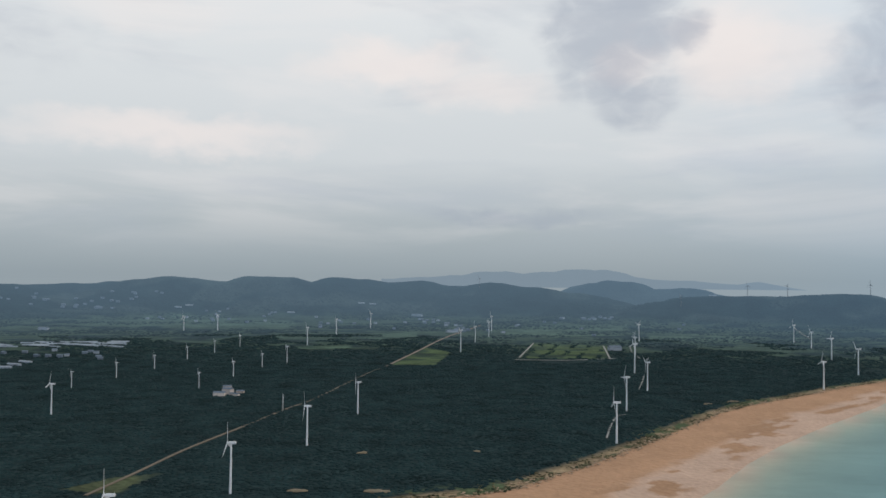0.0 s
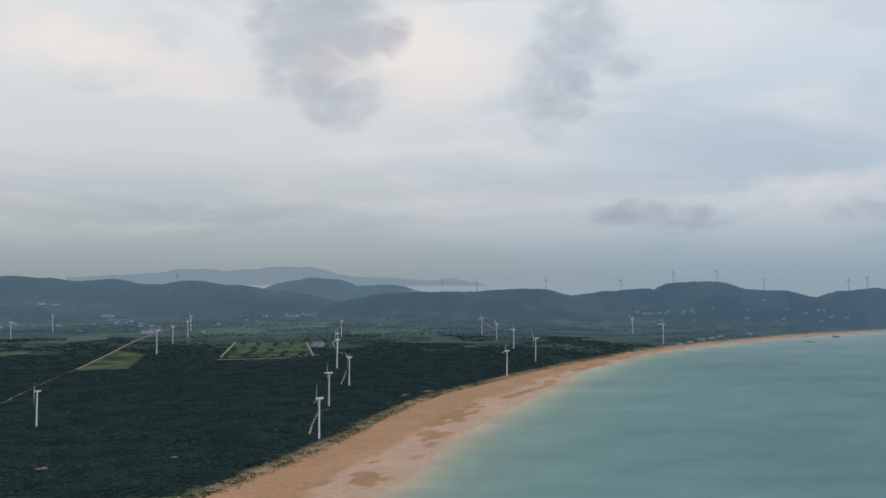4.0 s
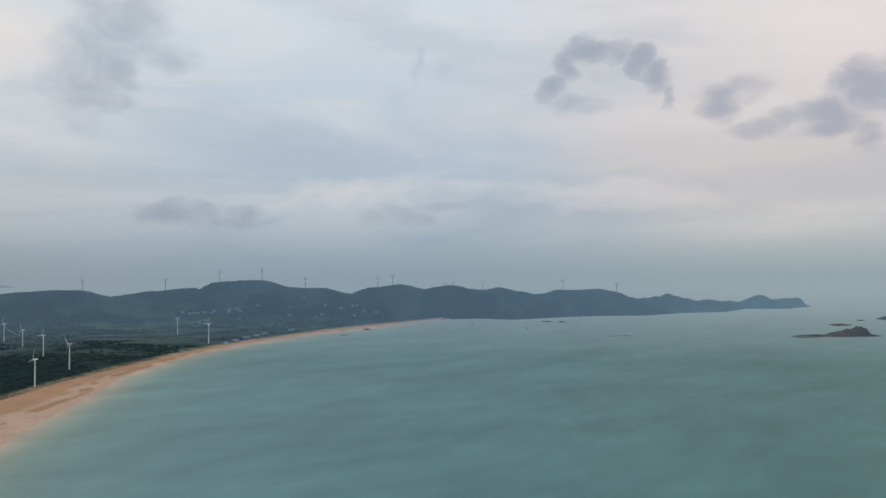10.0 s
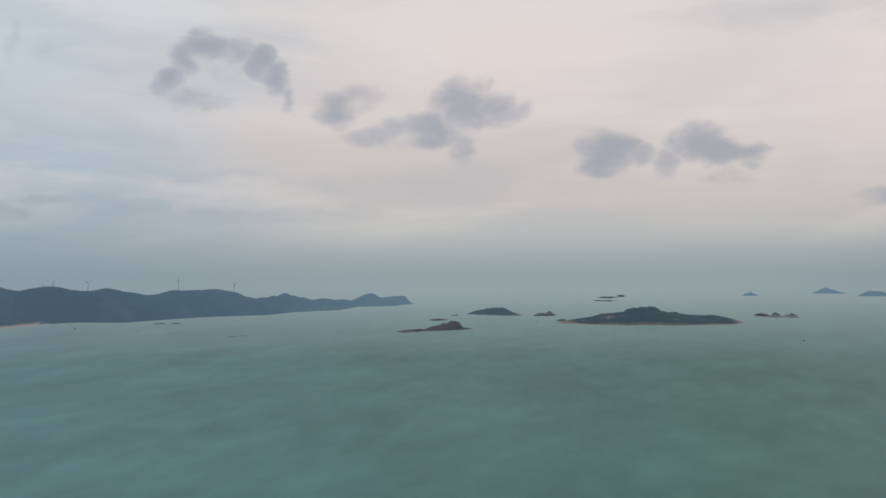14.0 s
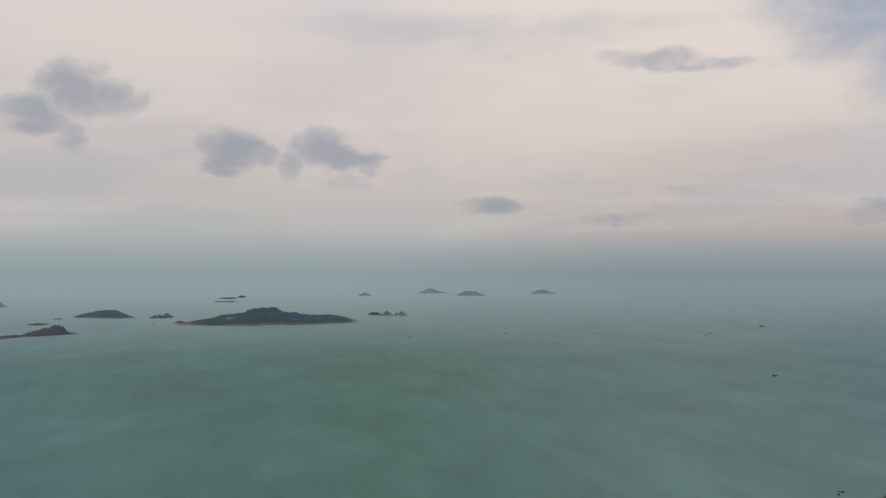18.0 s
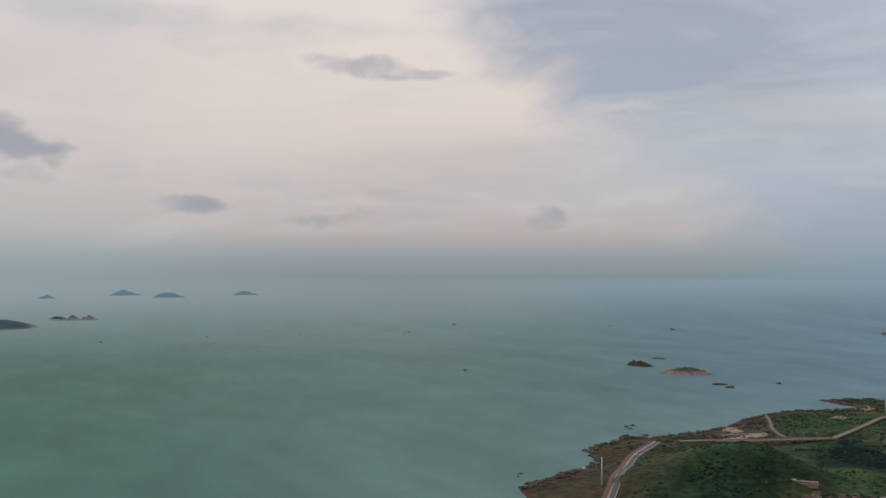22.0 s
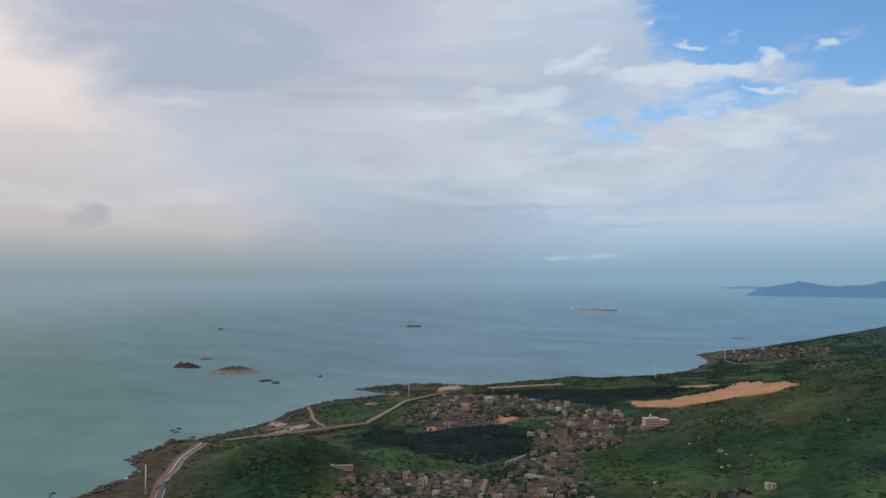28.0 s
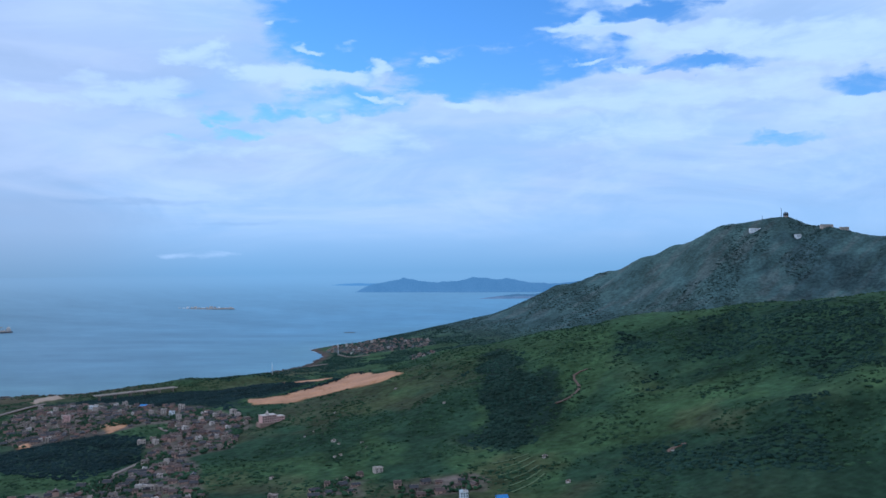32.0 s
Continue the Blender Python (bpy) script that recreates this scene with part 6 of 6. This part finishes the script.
viaduct_pillars(bridge, FAR_DECK, 24, (0.06, 0.24, 0.42, 0.6, 0.78, 0.95))


# ---- street lamps on the viaduct ----
def build_lamp():
    ob = new("street_lamp")
    part("base", box(-0.3, -0.3, 0, 0.3, 0.3, 0.5, 0.05), M_CONC, ob)
    part("pole", lathe([(0.22, 0.5), (0.12, 9.5)], 8), M_SHED, ob)
    arm = part("arm", box(-0.08, -0.1, 9.3, 2.2, 0.1, 9.5), M_SHED, ob)
    part("lamp_head", box(1.5, -0.22, 9.12, 2.6, 0.22, 9.29, 0.05), M_WHITE, arm)
    return tagged(ob, "thin grey street lamp on the road viaduct", "street lamp", "street lamps along the road")


proto = build_lamp()
for k in range(9):
    f = 0.06 + 0.11 * k
    (x0, y0), (x1, y1) = BRIDGE[0], BRIDGE[-1]
    d = math.atan2(y1 - y0, x1 - x0)
    stand(proto, x0 + (x1 - x0) * f + math.sin(d) * 4.2, y0 + (y1 - y0) * f - math.cos(d) * 4.2, 13.0, math.degrees(d) + 90)
for o in (*proto.children_recursive, proto):
    bpy.data.objects.remove(o)


# ---- small terraces on the slope ----
def build_tomb(w):
    """A low horseshoe wall round a paved court with an upright slab."""
    ob = new("tomb")
    bm = bmesh.new()
    rows = []
    for k in range(17):
        a = math.pi * (k / 16) * 1.3 - math.pi * 0.15
        rows.append([bm.verts.new((math.cos(a) * r, math.sin(a) * r * 1.2, z)) for r, z in ((w, -0.6), (w, 1.3), (w * 0.86, 1.3), (w * 0.86, -0.6))])
    for A, B in zip(rows, rows[1:]):
        for k in range(3):
            bm.faces.new((A[k], B[k], B[k + 1], A[k + 1]))
    part("wall", bm, M_RENDER, ob)
    part("court", box(-w * 0.85, -w * 0.9, -0.8, w * 0.85, w * 0.5, 0.25, 0.05), M_RENDER, ob)
    part("slab", box(-w * 0.3, w * 0.52, -0.4, w * 0.3, w * 0.72, 2.0, 0.08), M_CONC, ob)
    return tagged(ob, "small pale concrete tomb terrace on the grassy slope", "tomb", "tombs on the slope")


proto = build_tomb(2.0)
for q, k, r in [((207, -989), 1.5, 10), ((199, -980), 0.8, 40), ((171, -975), 0.9, 0), ((163, -957), 0.8, 30), ((195, -936), 0.8, -20), ((189, -940), 1.0, 15), ((242, -1039), 0.7, 25),
                ((231, -1115), 0.8, 5), ((159, -1184), 0.8, 20), ((82, -1069), 0.9, 0), ((249, -876), 1.3, 12), ((249, -1020), 0.7, -15), ((-53, -790), 1.2, 10), ((-35, -858), 1.4, 30), ((-152, -812), 0.8, 0)]:
    stand(proto, q[0], q[1], g_z(*q[:2]), r + 160, k)
for o in (*proto.children_recursive, proto):
    bpy.data.objects.remove(o)


# ---- masts along the coast ----
def build_mast(q, hgt):
    ob = new("mast")
    part("footing", box(-1.6, -1.6, -2, 1.6, 1.6, 0.4, 0.1), M_CONC, ob)
    part("pole", lathe([(0.75, 0.3), (0.65, hgt * 0.5), (0.45, hgt)], 12), M_WHITE, ob, smooth_=True)
    part("head", lathe([(0.7, hgt), (0.8, hgt + 0.5), (0.3, hgt + 1.4)], 12), M_WHITE, ob, smooth_=True)
    return placed(tagged(ob, "slender white steel mast on a concrete footing", "mast", "masts of the coast"), q[0], q[1], 0)


build_mast((-270, 1449), 26)
build_mast((726, -629), 29)
build_mast((880, -1400), 22)
build_mast((499, -1762), 23)
build_mast((499, -2457), 30)


# ---- hilltop station ----
def build_dome(x, y):
    ob = new("radar_tower")
    part("tower", lathe([(6.6, -6), (6.6, 5), (6.0, 5.5)], 16), M_CONC, ob, smooth_=True)
    part("dome", lathe([(6.0, 5.5), (7.2, 8), (6.6, 12), (4.5, 14.6), (1.5, 15.8), (0.1, 16)], 18), M_DARKMETAL, ob, smooth_=True)
    return placed(tagged(ob, "dark domed radar tower on the hilltop", "radar tower"), x, y, 0, 1.0, 3.0)


def build_antenna(x, y, hgt):
    ob = new("antenna_mast")
    part("base", box(-1, -1, -3, 1, 1, 1.5, 0.1), M_CONC, ob)
    part("pole", lathe([(0.8, 1), (0.5, hgt)], 8), M_DARKMETAL, ob)
    for zz in (0.5, 0.8):
        part("arm", box(-1.6, -0.1, hgt * zz, 1.6, 0.1, hgt * zz + 0.3), M_DARKMETAL, ob)
    return placed(tagged(ob, "thin dark antenna mast on the hilltop", "antenna"), x, y, 0, 1.0, 5.0)


def build_station(x, y, turn, w, d, h, mat):
    ob = new("station_building")
    part("wall", box(-w / 2, -d / 2, -6, w / 2, d / 2, h, 0.1), mat, ob)
    part("roof", box(-w / 2 - 0.6, -d / 2 - 0.6, h, w / 2 + 0.6, d / 2 + 0.6, h + 0.6, 0.1), M_CONC, ob)
    n = max(3, int(w / 4))
    for k in range(n):
        for zz in range(int(h // 3.2)):
            xx = (k + 0.5) / n * w - w / 2
            part("window", box(xx - 0.8, d / 2 - 0.05, zz * 3.2 + 0.9, xx + 0.8, d / 2 + 0.06, zz * 3.2 + 2.4), M_GLASS, ob)
    return placed(tagged(ob, "pale low station building below the hilltop", "building", "buildings of the hilltop station"), x, y, turn, 1.0, 1.0)


build_dome(*(-793, -2476))
build_antenna(*(-782, -2480), 30)
build_antenna(*(-733, -2495), 18)
build_station(*(-760, -2492), 10, 10, 8, 4, M_CONC)
build_station(*(-700, -2456), 10, 30, 9, 8, M_WHITE)
build_station(*(-798, -2396), 30, 16, 10, 9, M_WHITE)
build_station(*(-879, -2405), 8, 34, 9, 6, M_RENDER)
build_station(*(-916, -2380), 8, 22, 10, 9, M_RENDER)

# ---- turbines on the far ridge ----
proto = build_turbine()
# haze and backlight painted on: the whole turbine takes the greyed colour
for o in proto.children_recursive:
    o.data.materials[0] = M_TOWERFAR
proto["label"], proto["group"] = "distant wind turbine on a wooded ridge, coloured grey for haze and backlight", "wind turbines on the ridge"
for i, (x, y) in enumerate([(2223, 4400), (2608, 4219), (2875, 4091), (3065, 3951), (3257, 3794), (3636, 3576), (3698, 3512), (4162, 3488), (4202, 3455), (4153, 3179),
                            (1659, 4610), (1848, 4538), (1273, 4524), (4832, 3024), (5051, 2747), (232, 5395)]):
    t = stand(proto, x, y, g_z(x, y), -62 + (i * 37) % 20)
    for b in t.children:
        if b.name.startswith("blade"):
            b.matrix_basis = Matrix.Translation((0, -4.2, HUB)) @ Matrix.Rotation(radians(i * 47), 4, "Y") @ Matrix.Translation((0, 4.2, -HUB)) @ b.matrix_basis
for o in (*proto.children_recursive, proto):
    bpy.data.objects.remove(o)

for p in PROTOS:
    for o in (*p.children_recursive, p):
        bpy.data.objects.remove(o)


# ---- boats ----
def hull(l, w, h):
    bm = bmesh.new()
    rings = []
    for t, wf, sheer in ((0, 0.75, 0.15), (0.15, 0.95, 0.05), (0.5, 1, 0), (0.8, 0.75, 0.25), (1, 0.05, 0.6)):
        x = (t - 0.5) * l
        rings.append([bm.verts.new(p) for p in ((x, -w / 2 * wf, h * (1 + sheer)), (x, -w / 2 * wf * 0.7, -0.5), (x, w / 2 * wf * 0.7, -0.5), (x, w / 2 * wf, h * (1 + sheer)))])
    for a, b in zip(rings, rings[1:]):
        for k in range(4):
            bm.faces.new((a[k], a[(k + 1) % 4], b[(k + 1) % 4], b[k]))
    bm.faces.new(rings[0])
    bm.faces.new(rings[-1][::-1])
    return bm


def build_boat():
    ob = new("fishing_boat")
    part("hull", hull(16, 4.6, 2.0), M_HULL, ob)
    cab = part("wheelhouse", box(-5.5, -1.5, 2, -1, 1.5, 4.6, 0.15), M_DARKMETAL, ob)
    part("window", box(-1.02, -1.2, 3.3, -0.94, 1.2, 4.2), M_GLASS, cab)
    part("mast", lathe([(0.15, 2), (0.08, 7)], 6), M_DARKMETAL, ob)
    return tagged(ob, "small dark fishing boat lying in the bay", "boat", "fishing boats in the bay")


proto = build_boat()
for i, (x, y) in enumerate([(3326, -488), (3436, -906), (3389, -1287), (3228, -1697), (3739, -2257), (3213, -2834), (4375, 642), (854, -610), (3302, -1757), (3246, -2887), (2876, -2926), (1873, -1164), (845, -601), (1287, -1641), (3291, 2259), (3430, 2696)]):
    stand(proto, x, y, 0.0, 30 + 53 * i, 1.4 if i in (4, 10) else 0.4 if i in (7, 12) else 0.8)
for o in (*proto.children_recursive, proto):
    bpy.data.objects.remove(o)


def build_barge(q, turn, k):
    """A work ship with deck houses and a crane."""
    ob = new("work_ship")
    part("hull", hull(46, 13, 4.5), M_SHIPHULL, ob)
    part("deck_house", box(-19, -4.5, 4, -8, 4.5, 12, 0.3), M_PALE, ob)
    part("bridge", box(-17, -5.5, 12, -10, 5.5, 15.5, 0.3), M_PALE, ob)
    for xx, top in ((-13, 22), (-2, 15), (4, 16)):
        part("mast", lathe([(0.5, 4), (0.3, top)], 8), M_PALE, ob).location = (xx, 0, 0)
    part("cargo", box(-6, -5, 4, 10, 5, 7.0, 0.3), M_RENDER, ob)
    part("crane_post", lathe([(1.2, 4), (0.9, 17)], 8), M_RUST, ob).location = (12, 0, 0)
    part("crane_boom", box(2, -0.6, 15.5, 21, 0.6, 16.8, 0.1), M_RUST, ob)
    part("fore_deck", box(14, -4, 4, 19, 4, 7, 0.3), M_RENDER, ob)
    return placed(tagged(ob, "pale work ship with a rusty crane anchored offshore", "ship"), q[0], q[1], turn, k)


build_barge((2171, -3497), 35, 1.55)


def build_mole(a, b):
    """A low stone breakwater far out, with white sheds."""
    a, b = np.array(a), np.array(b)
    ln = float(np.hypot(*(b - a)))
    ob = new("breakwater")
    part("mound", box(-ln / 2, -14, -3, ln / 2, 14, 4, 1.8), M_RENDER, ob)
    rs = random.Random(4)
    for k in range(14):
        u = -ln / 2 + ln * (k + 0.6) / 14.5
        w = rs.uniform(8, 26)
        part("shed", box(u - w / 2, -7, 5, u + w / 2, 7, 5 + rs.uniform(5, 15) * (0.4 if k in (5, 6, 11, 12, 13) else 1), 0.4), rs.choice((M_WHITE, M_PALE, M_RENDER)), ob)
    m = (a + b) / 2
    return placed(tagged(ob, "low far breakwater with pale sheds on it", "breakwater"), m[0], m[1], math.degrees(math.atan2(*(b - a)[::-1])))


build_mole((2342, -5858), (1949, -5915))


# ---- rocks off the shore ----
def build_rock(q, r, h, seed, label="dark bare rock standing in the sea"):
    bm = bmesh.new()
    bmesh.ops.create_icosphere(bm, subdivisions=3, radius=1)
    for v in bm.verts:
        k = 0.65 + 0.7 * noise.noise(v.co * 1.6 + Vector((seed * 7.3, 0, 0))) + 0.3 * noise.noise(v.co * 4 + Vector((0, seed, 0)))
        v.co = Vector((v.co.x * r * (k + 0.4), v.co.y * r * 0.55 * (k + 0.4), v.co.z * h * (k + 0.4)))
    me = bpy.data.meshes.new("sea_rock")
    bm.to_mesh(me)
    bm.free()
    # beyond 3000 m the rock colour itself carries the haze
    me.materials.append(M_ROCK if math.hypot(*q) < 3000 else M_ROCKFAR)
    ob = new("sea_rock", me)
    az = math.degrees(math.atan2(q[0], q[1]))
    s = float(shrink(math.hypot(*q)))
    ob.matrix_basis = Matrix.LocRotScale(Vector(drawn_in((q[0], q[1], 0))), Euler((0, 0, radians(-az))), (s, s, s))
    return tagged(ob, label, "rock", "rocks off the shore")


for i, (q, r, h) in enumerate([((1037, -951), 3.5, 2.2), ((1040, -966), 3, 2.2), ((1021, -943), 4, 1.6), ((966, -925), 4, 1.6), ((940, -934), 4, 2), ((968, -885), 6, 4), ((1863, -1837), 18, 3), ((1343, -1510), 15, 4), ((1293, -1489), 9, 4),
                               ((644, -3414), 22, 2), ((4497, 1209), 45, 6), ((3502, 1080), 40, 3), ((4578, 540), 25, 6), ((5040, 1248), 20, 3), ((9515, 602), 90, 7), ((10002, 491), 40, 14), ((8287, 557), 90, 4), ((5165, 692), 45, 9), ((5109, 742), 30, 7),
                               ((3084, 1690), 14, 2), ((3129, 1662), 14, 2), ((2428, 2579), 20, 2) , ((2753, 2776), 14, 5), ((3858, 2521), 20, 3), ((3882, 2442), 18, 3), ((5381, -558), 40, 10)]):
    build_rock(q, r, h, i)


# ---- far houses and sheds of the plain ----
def far_houses(name, spots, seed, label, mats):
    """Small houses, one thing each."""
    rs = random.Random(seed)
    for q, w, d, h in spots:
        ob = new(name)
        part("wall", box(-w / 2, -d / 2, -1, w / 2, d / 2, h, 0.1), rs.choice(mats), ob)
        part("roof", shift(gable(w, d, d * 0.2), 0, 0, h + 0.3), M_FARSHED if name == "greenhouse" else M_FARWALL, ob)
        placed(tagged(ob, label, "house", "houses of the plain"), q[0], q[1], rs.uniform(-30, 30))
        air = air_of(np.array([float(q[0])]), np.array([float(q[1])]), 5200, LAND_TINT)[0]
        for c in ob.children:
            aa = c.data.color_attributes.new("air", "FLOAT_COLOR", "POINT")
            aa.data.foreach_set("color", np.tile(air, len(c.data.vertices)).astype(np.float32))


def spread(t0, t1, t2, n, seed):
    """Places over a parallelogram of the plan."""
    rs = random.Random(seed)
    a, b, c = np.array(t0), np.array(t1), np.array(t2)
    return [tuple(a + (b - a) * rs.random() + (c - a) * rs.random()) for _ in range(n)]


far_houses("farm_house", [(q, 16, 10, 7) for q in spread((-105, 4154), (110, 3483), (-69, 4464), 14, 1)], 1, "small pale house among the far fields", (M_FARWALL, M_FARSHED, M_FARWALL))
far_houses("farm_house", [(q, 18, 12, 7) for q in spread((611, 4428), (850, 4292), (666, 4607), 12, 2)], 2, "small pale house among the far fields", (M_FARWALL, M_FARSHED, M_FARWALL))
far_houses("farm_house", [(q, 20, 12, 8) for q in spread((-2037, 4224), (-1695, 4592), (-2124, 4526), 12, 3)], 3, "small house of a far village below the hills", (M_FARWALL,))
far_houses("farm_house", [(q, 20, 12, 8) for q in spread((2412, 3781), (2685, 3605), (2490, 3904), 7, 4)], 4, "small house of a far village below the hills", (M_FARWALL,))
far_houses("farm_house", [(q, 20, 12, 8) for q in spread((2739, 3392), (3180, 3254), (2955, 3519), 7, 5)], 5, "small house of a far village below the hills", (M_FARWALL,))
far_houses("farm_house", [(q, 14, 10, 6) for q in spread((-1356, 2604), (-994, 2521), (-1156, 2250), 12, 6)], 6, "small pale house at the forest edge", (M_FARWALL, M_FARSHED, M_FARWALL))
far_houses("greenhouse", [(q, 46, 7, 2.6) for q in spread((-1389, 2599), (-1060, 2733), (-1441, 2696), 14, 7)], 7, "long white greenhouse at the forest edge", (M_FARSHED,))
far_houses("greenhouse", [(q, 40, 9, 4) for q in [(-1045, 2023), (-1049, 2084), (-1054, 2149), (-476, 4977), (-411, 4983), (-816, 4563), (-1437, 4601), (-1399, 4680)]], 8, "long white shed beside the forest", (M_FARSHED,))
far_houses("farm_house", [((557, 2739), 40, 24, 11), ((-138, 4610), 60, 20, 9), ((-1576, 3352), 40, 16, 8), ((41, 3521), 50, 16, 8), ((1503, 4709), 40, 18, 10)], 9, "large pale shed among the fields", (M_FARSHED,))
far_houses("compound_block", [((-422, 1616), 22, 12, 6), ((-412, 1640), 18, 14, 10), ((-427, 1693), 16, 10, 8), ((-394, 1619), 20, 8, 4), ((-392, 1657), 14, 8, 4)], 10, "pale concrete block of a compound in the forest", (M_PALE, M_RENDER))

far_houses("beach_hut", [(q, 26, 12, 5) for q in [(1814, 2545), (1913, 2622), (2024, 2702), (2117, 2766), (2215, 2832), (2438, 2934)]], 11, "low pale hut at the top of the beach", (M_FARSHED,))

# scattered farms and sheds right across the far plain
far_houses("farm_house", [(q, 15, 9, 6) for q in spread((-1500, 3900), (1000, 3300), (-1300, 4700), 46, 12)], 12, "small pale house among the far fields", (M_FARWALL, M_FARSHED, M_FARWALL))
far_houses("farm_house", [(q, 18, 10, 7) for q in spread((-2350, 4150), (-1500, 4500), (-2500, 4700), 20, 13)], 13, "small house of a far village below the hills", (M_FARWALL,))
far_houses("farm_house", [(q, 16, 10, 6) for q in spread((2250, 3500), (3300, 3150), (2450, 3900), 16, 14)], 14, "small house of a far village below the hills", (M_FARWALL,))
far_houses("greenhouse", [(q, 60, 6, 2.4) for q in spread((-1330, 2560), (-1010, 2640), (-1350, 2760), 22, 15)], 15, "long white greenhouse at the forest edge", (M_FARSHED,))


# ---- surf along the rocks ----
def build_surf(line, off0, off1, seed, label):
    """Broken strips of foam where the sea meets the rocks, each between 6 and 30 m long."""
    rs = np.random.RandomState(seed)
    c = path_points(line, 5.0)
    d = np.gradient(c, axis=0)
    d /= np.hypot(d[:, 0], d[:, 1])[:, None] + 1e-9
    nrm = np.stack([-d[:, 1], d[:, 0]], 1)
    offs = np.linspace(-24, 24, 49)
    P = c[:, None, :] + nrm[:, None, :] * offs[None, :, None]
    fx, fy = P[..., 0].ravel(), P[..., 1].ravel()
    side = (seg_dist(fx, fy, LAND) + (fbm2(fx, fy, 60, 4) - 0.5) * 24).reshape(P.shape[:2])
    k = np.abs(side + 3.0).argmin(1)
    edge = c + nrm * offs[k][:, None]
    verts, faces, i = [], [], 0
    while i < len(c) - 8:
        n = rs.randint(2, 7)
        if rs.rand() < 0.5:
            n0 = len(verts)
            for j in range(i, i + n):
                w = rs.uniform(off0, off1) * (0.3 if j in (i, i + n - 1) else 1.0)
                for sgn in (-0.5, 0.5):
                    q = edge[j] + nrm[j] * w * sgn
                    verts.append(tuple(drawn_in((q[0], q[1], 0.35))))
            faces += [(n0 + 2 * j, n0 + 2 * j + 1, n0 + 2 * j + 3, n0 + 2 * j + 2) for j in range(n - 1)]
        i += n + rs.randint(1, 6)
    me = bpy.data.meshes.new("surf")
    me.from_pydata(verts, [], faces)
    me.materials.append(M_FOAM)
    return tagged(new("surf", me), label, "surf", kind="stuff")


M_FOAM = plain("sea_foam", (0.55, 0.58, 0.58), 0.8, 0, 0.2, 5)
build_surf(HEADLAND[:24], 1.0, 2.6, 71, "thin white surf along the dark shore rocks")
build_surf(HEADLAND[23:], 3.0, 8.0, 72, "white surf along the foot of the mountain")
build_surf(CAPE, 4.0, 10.0, 73, "thin white surf along the far cape")
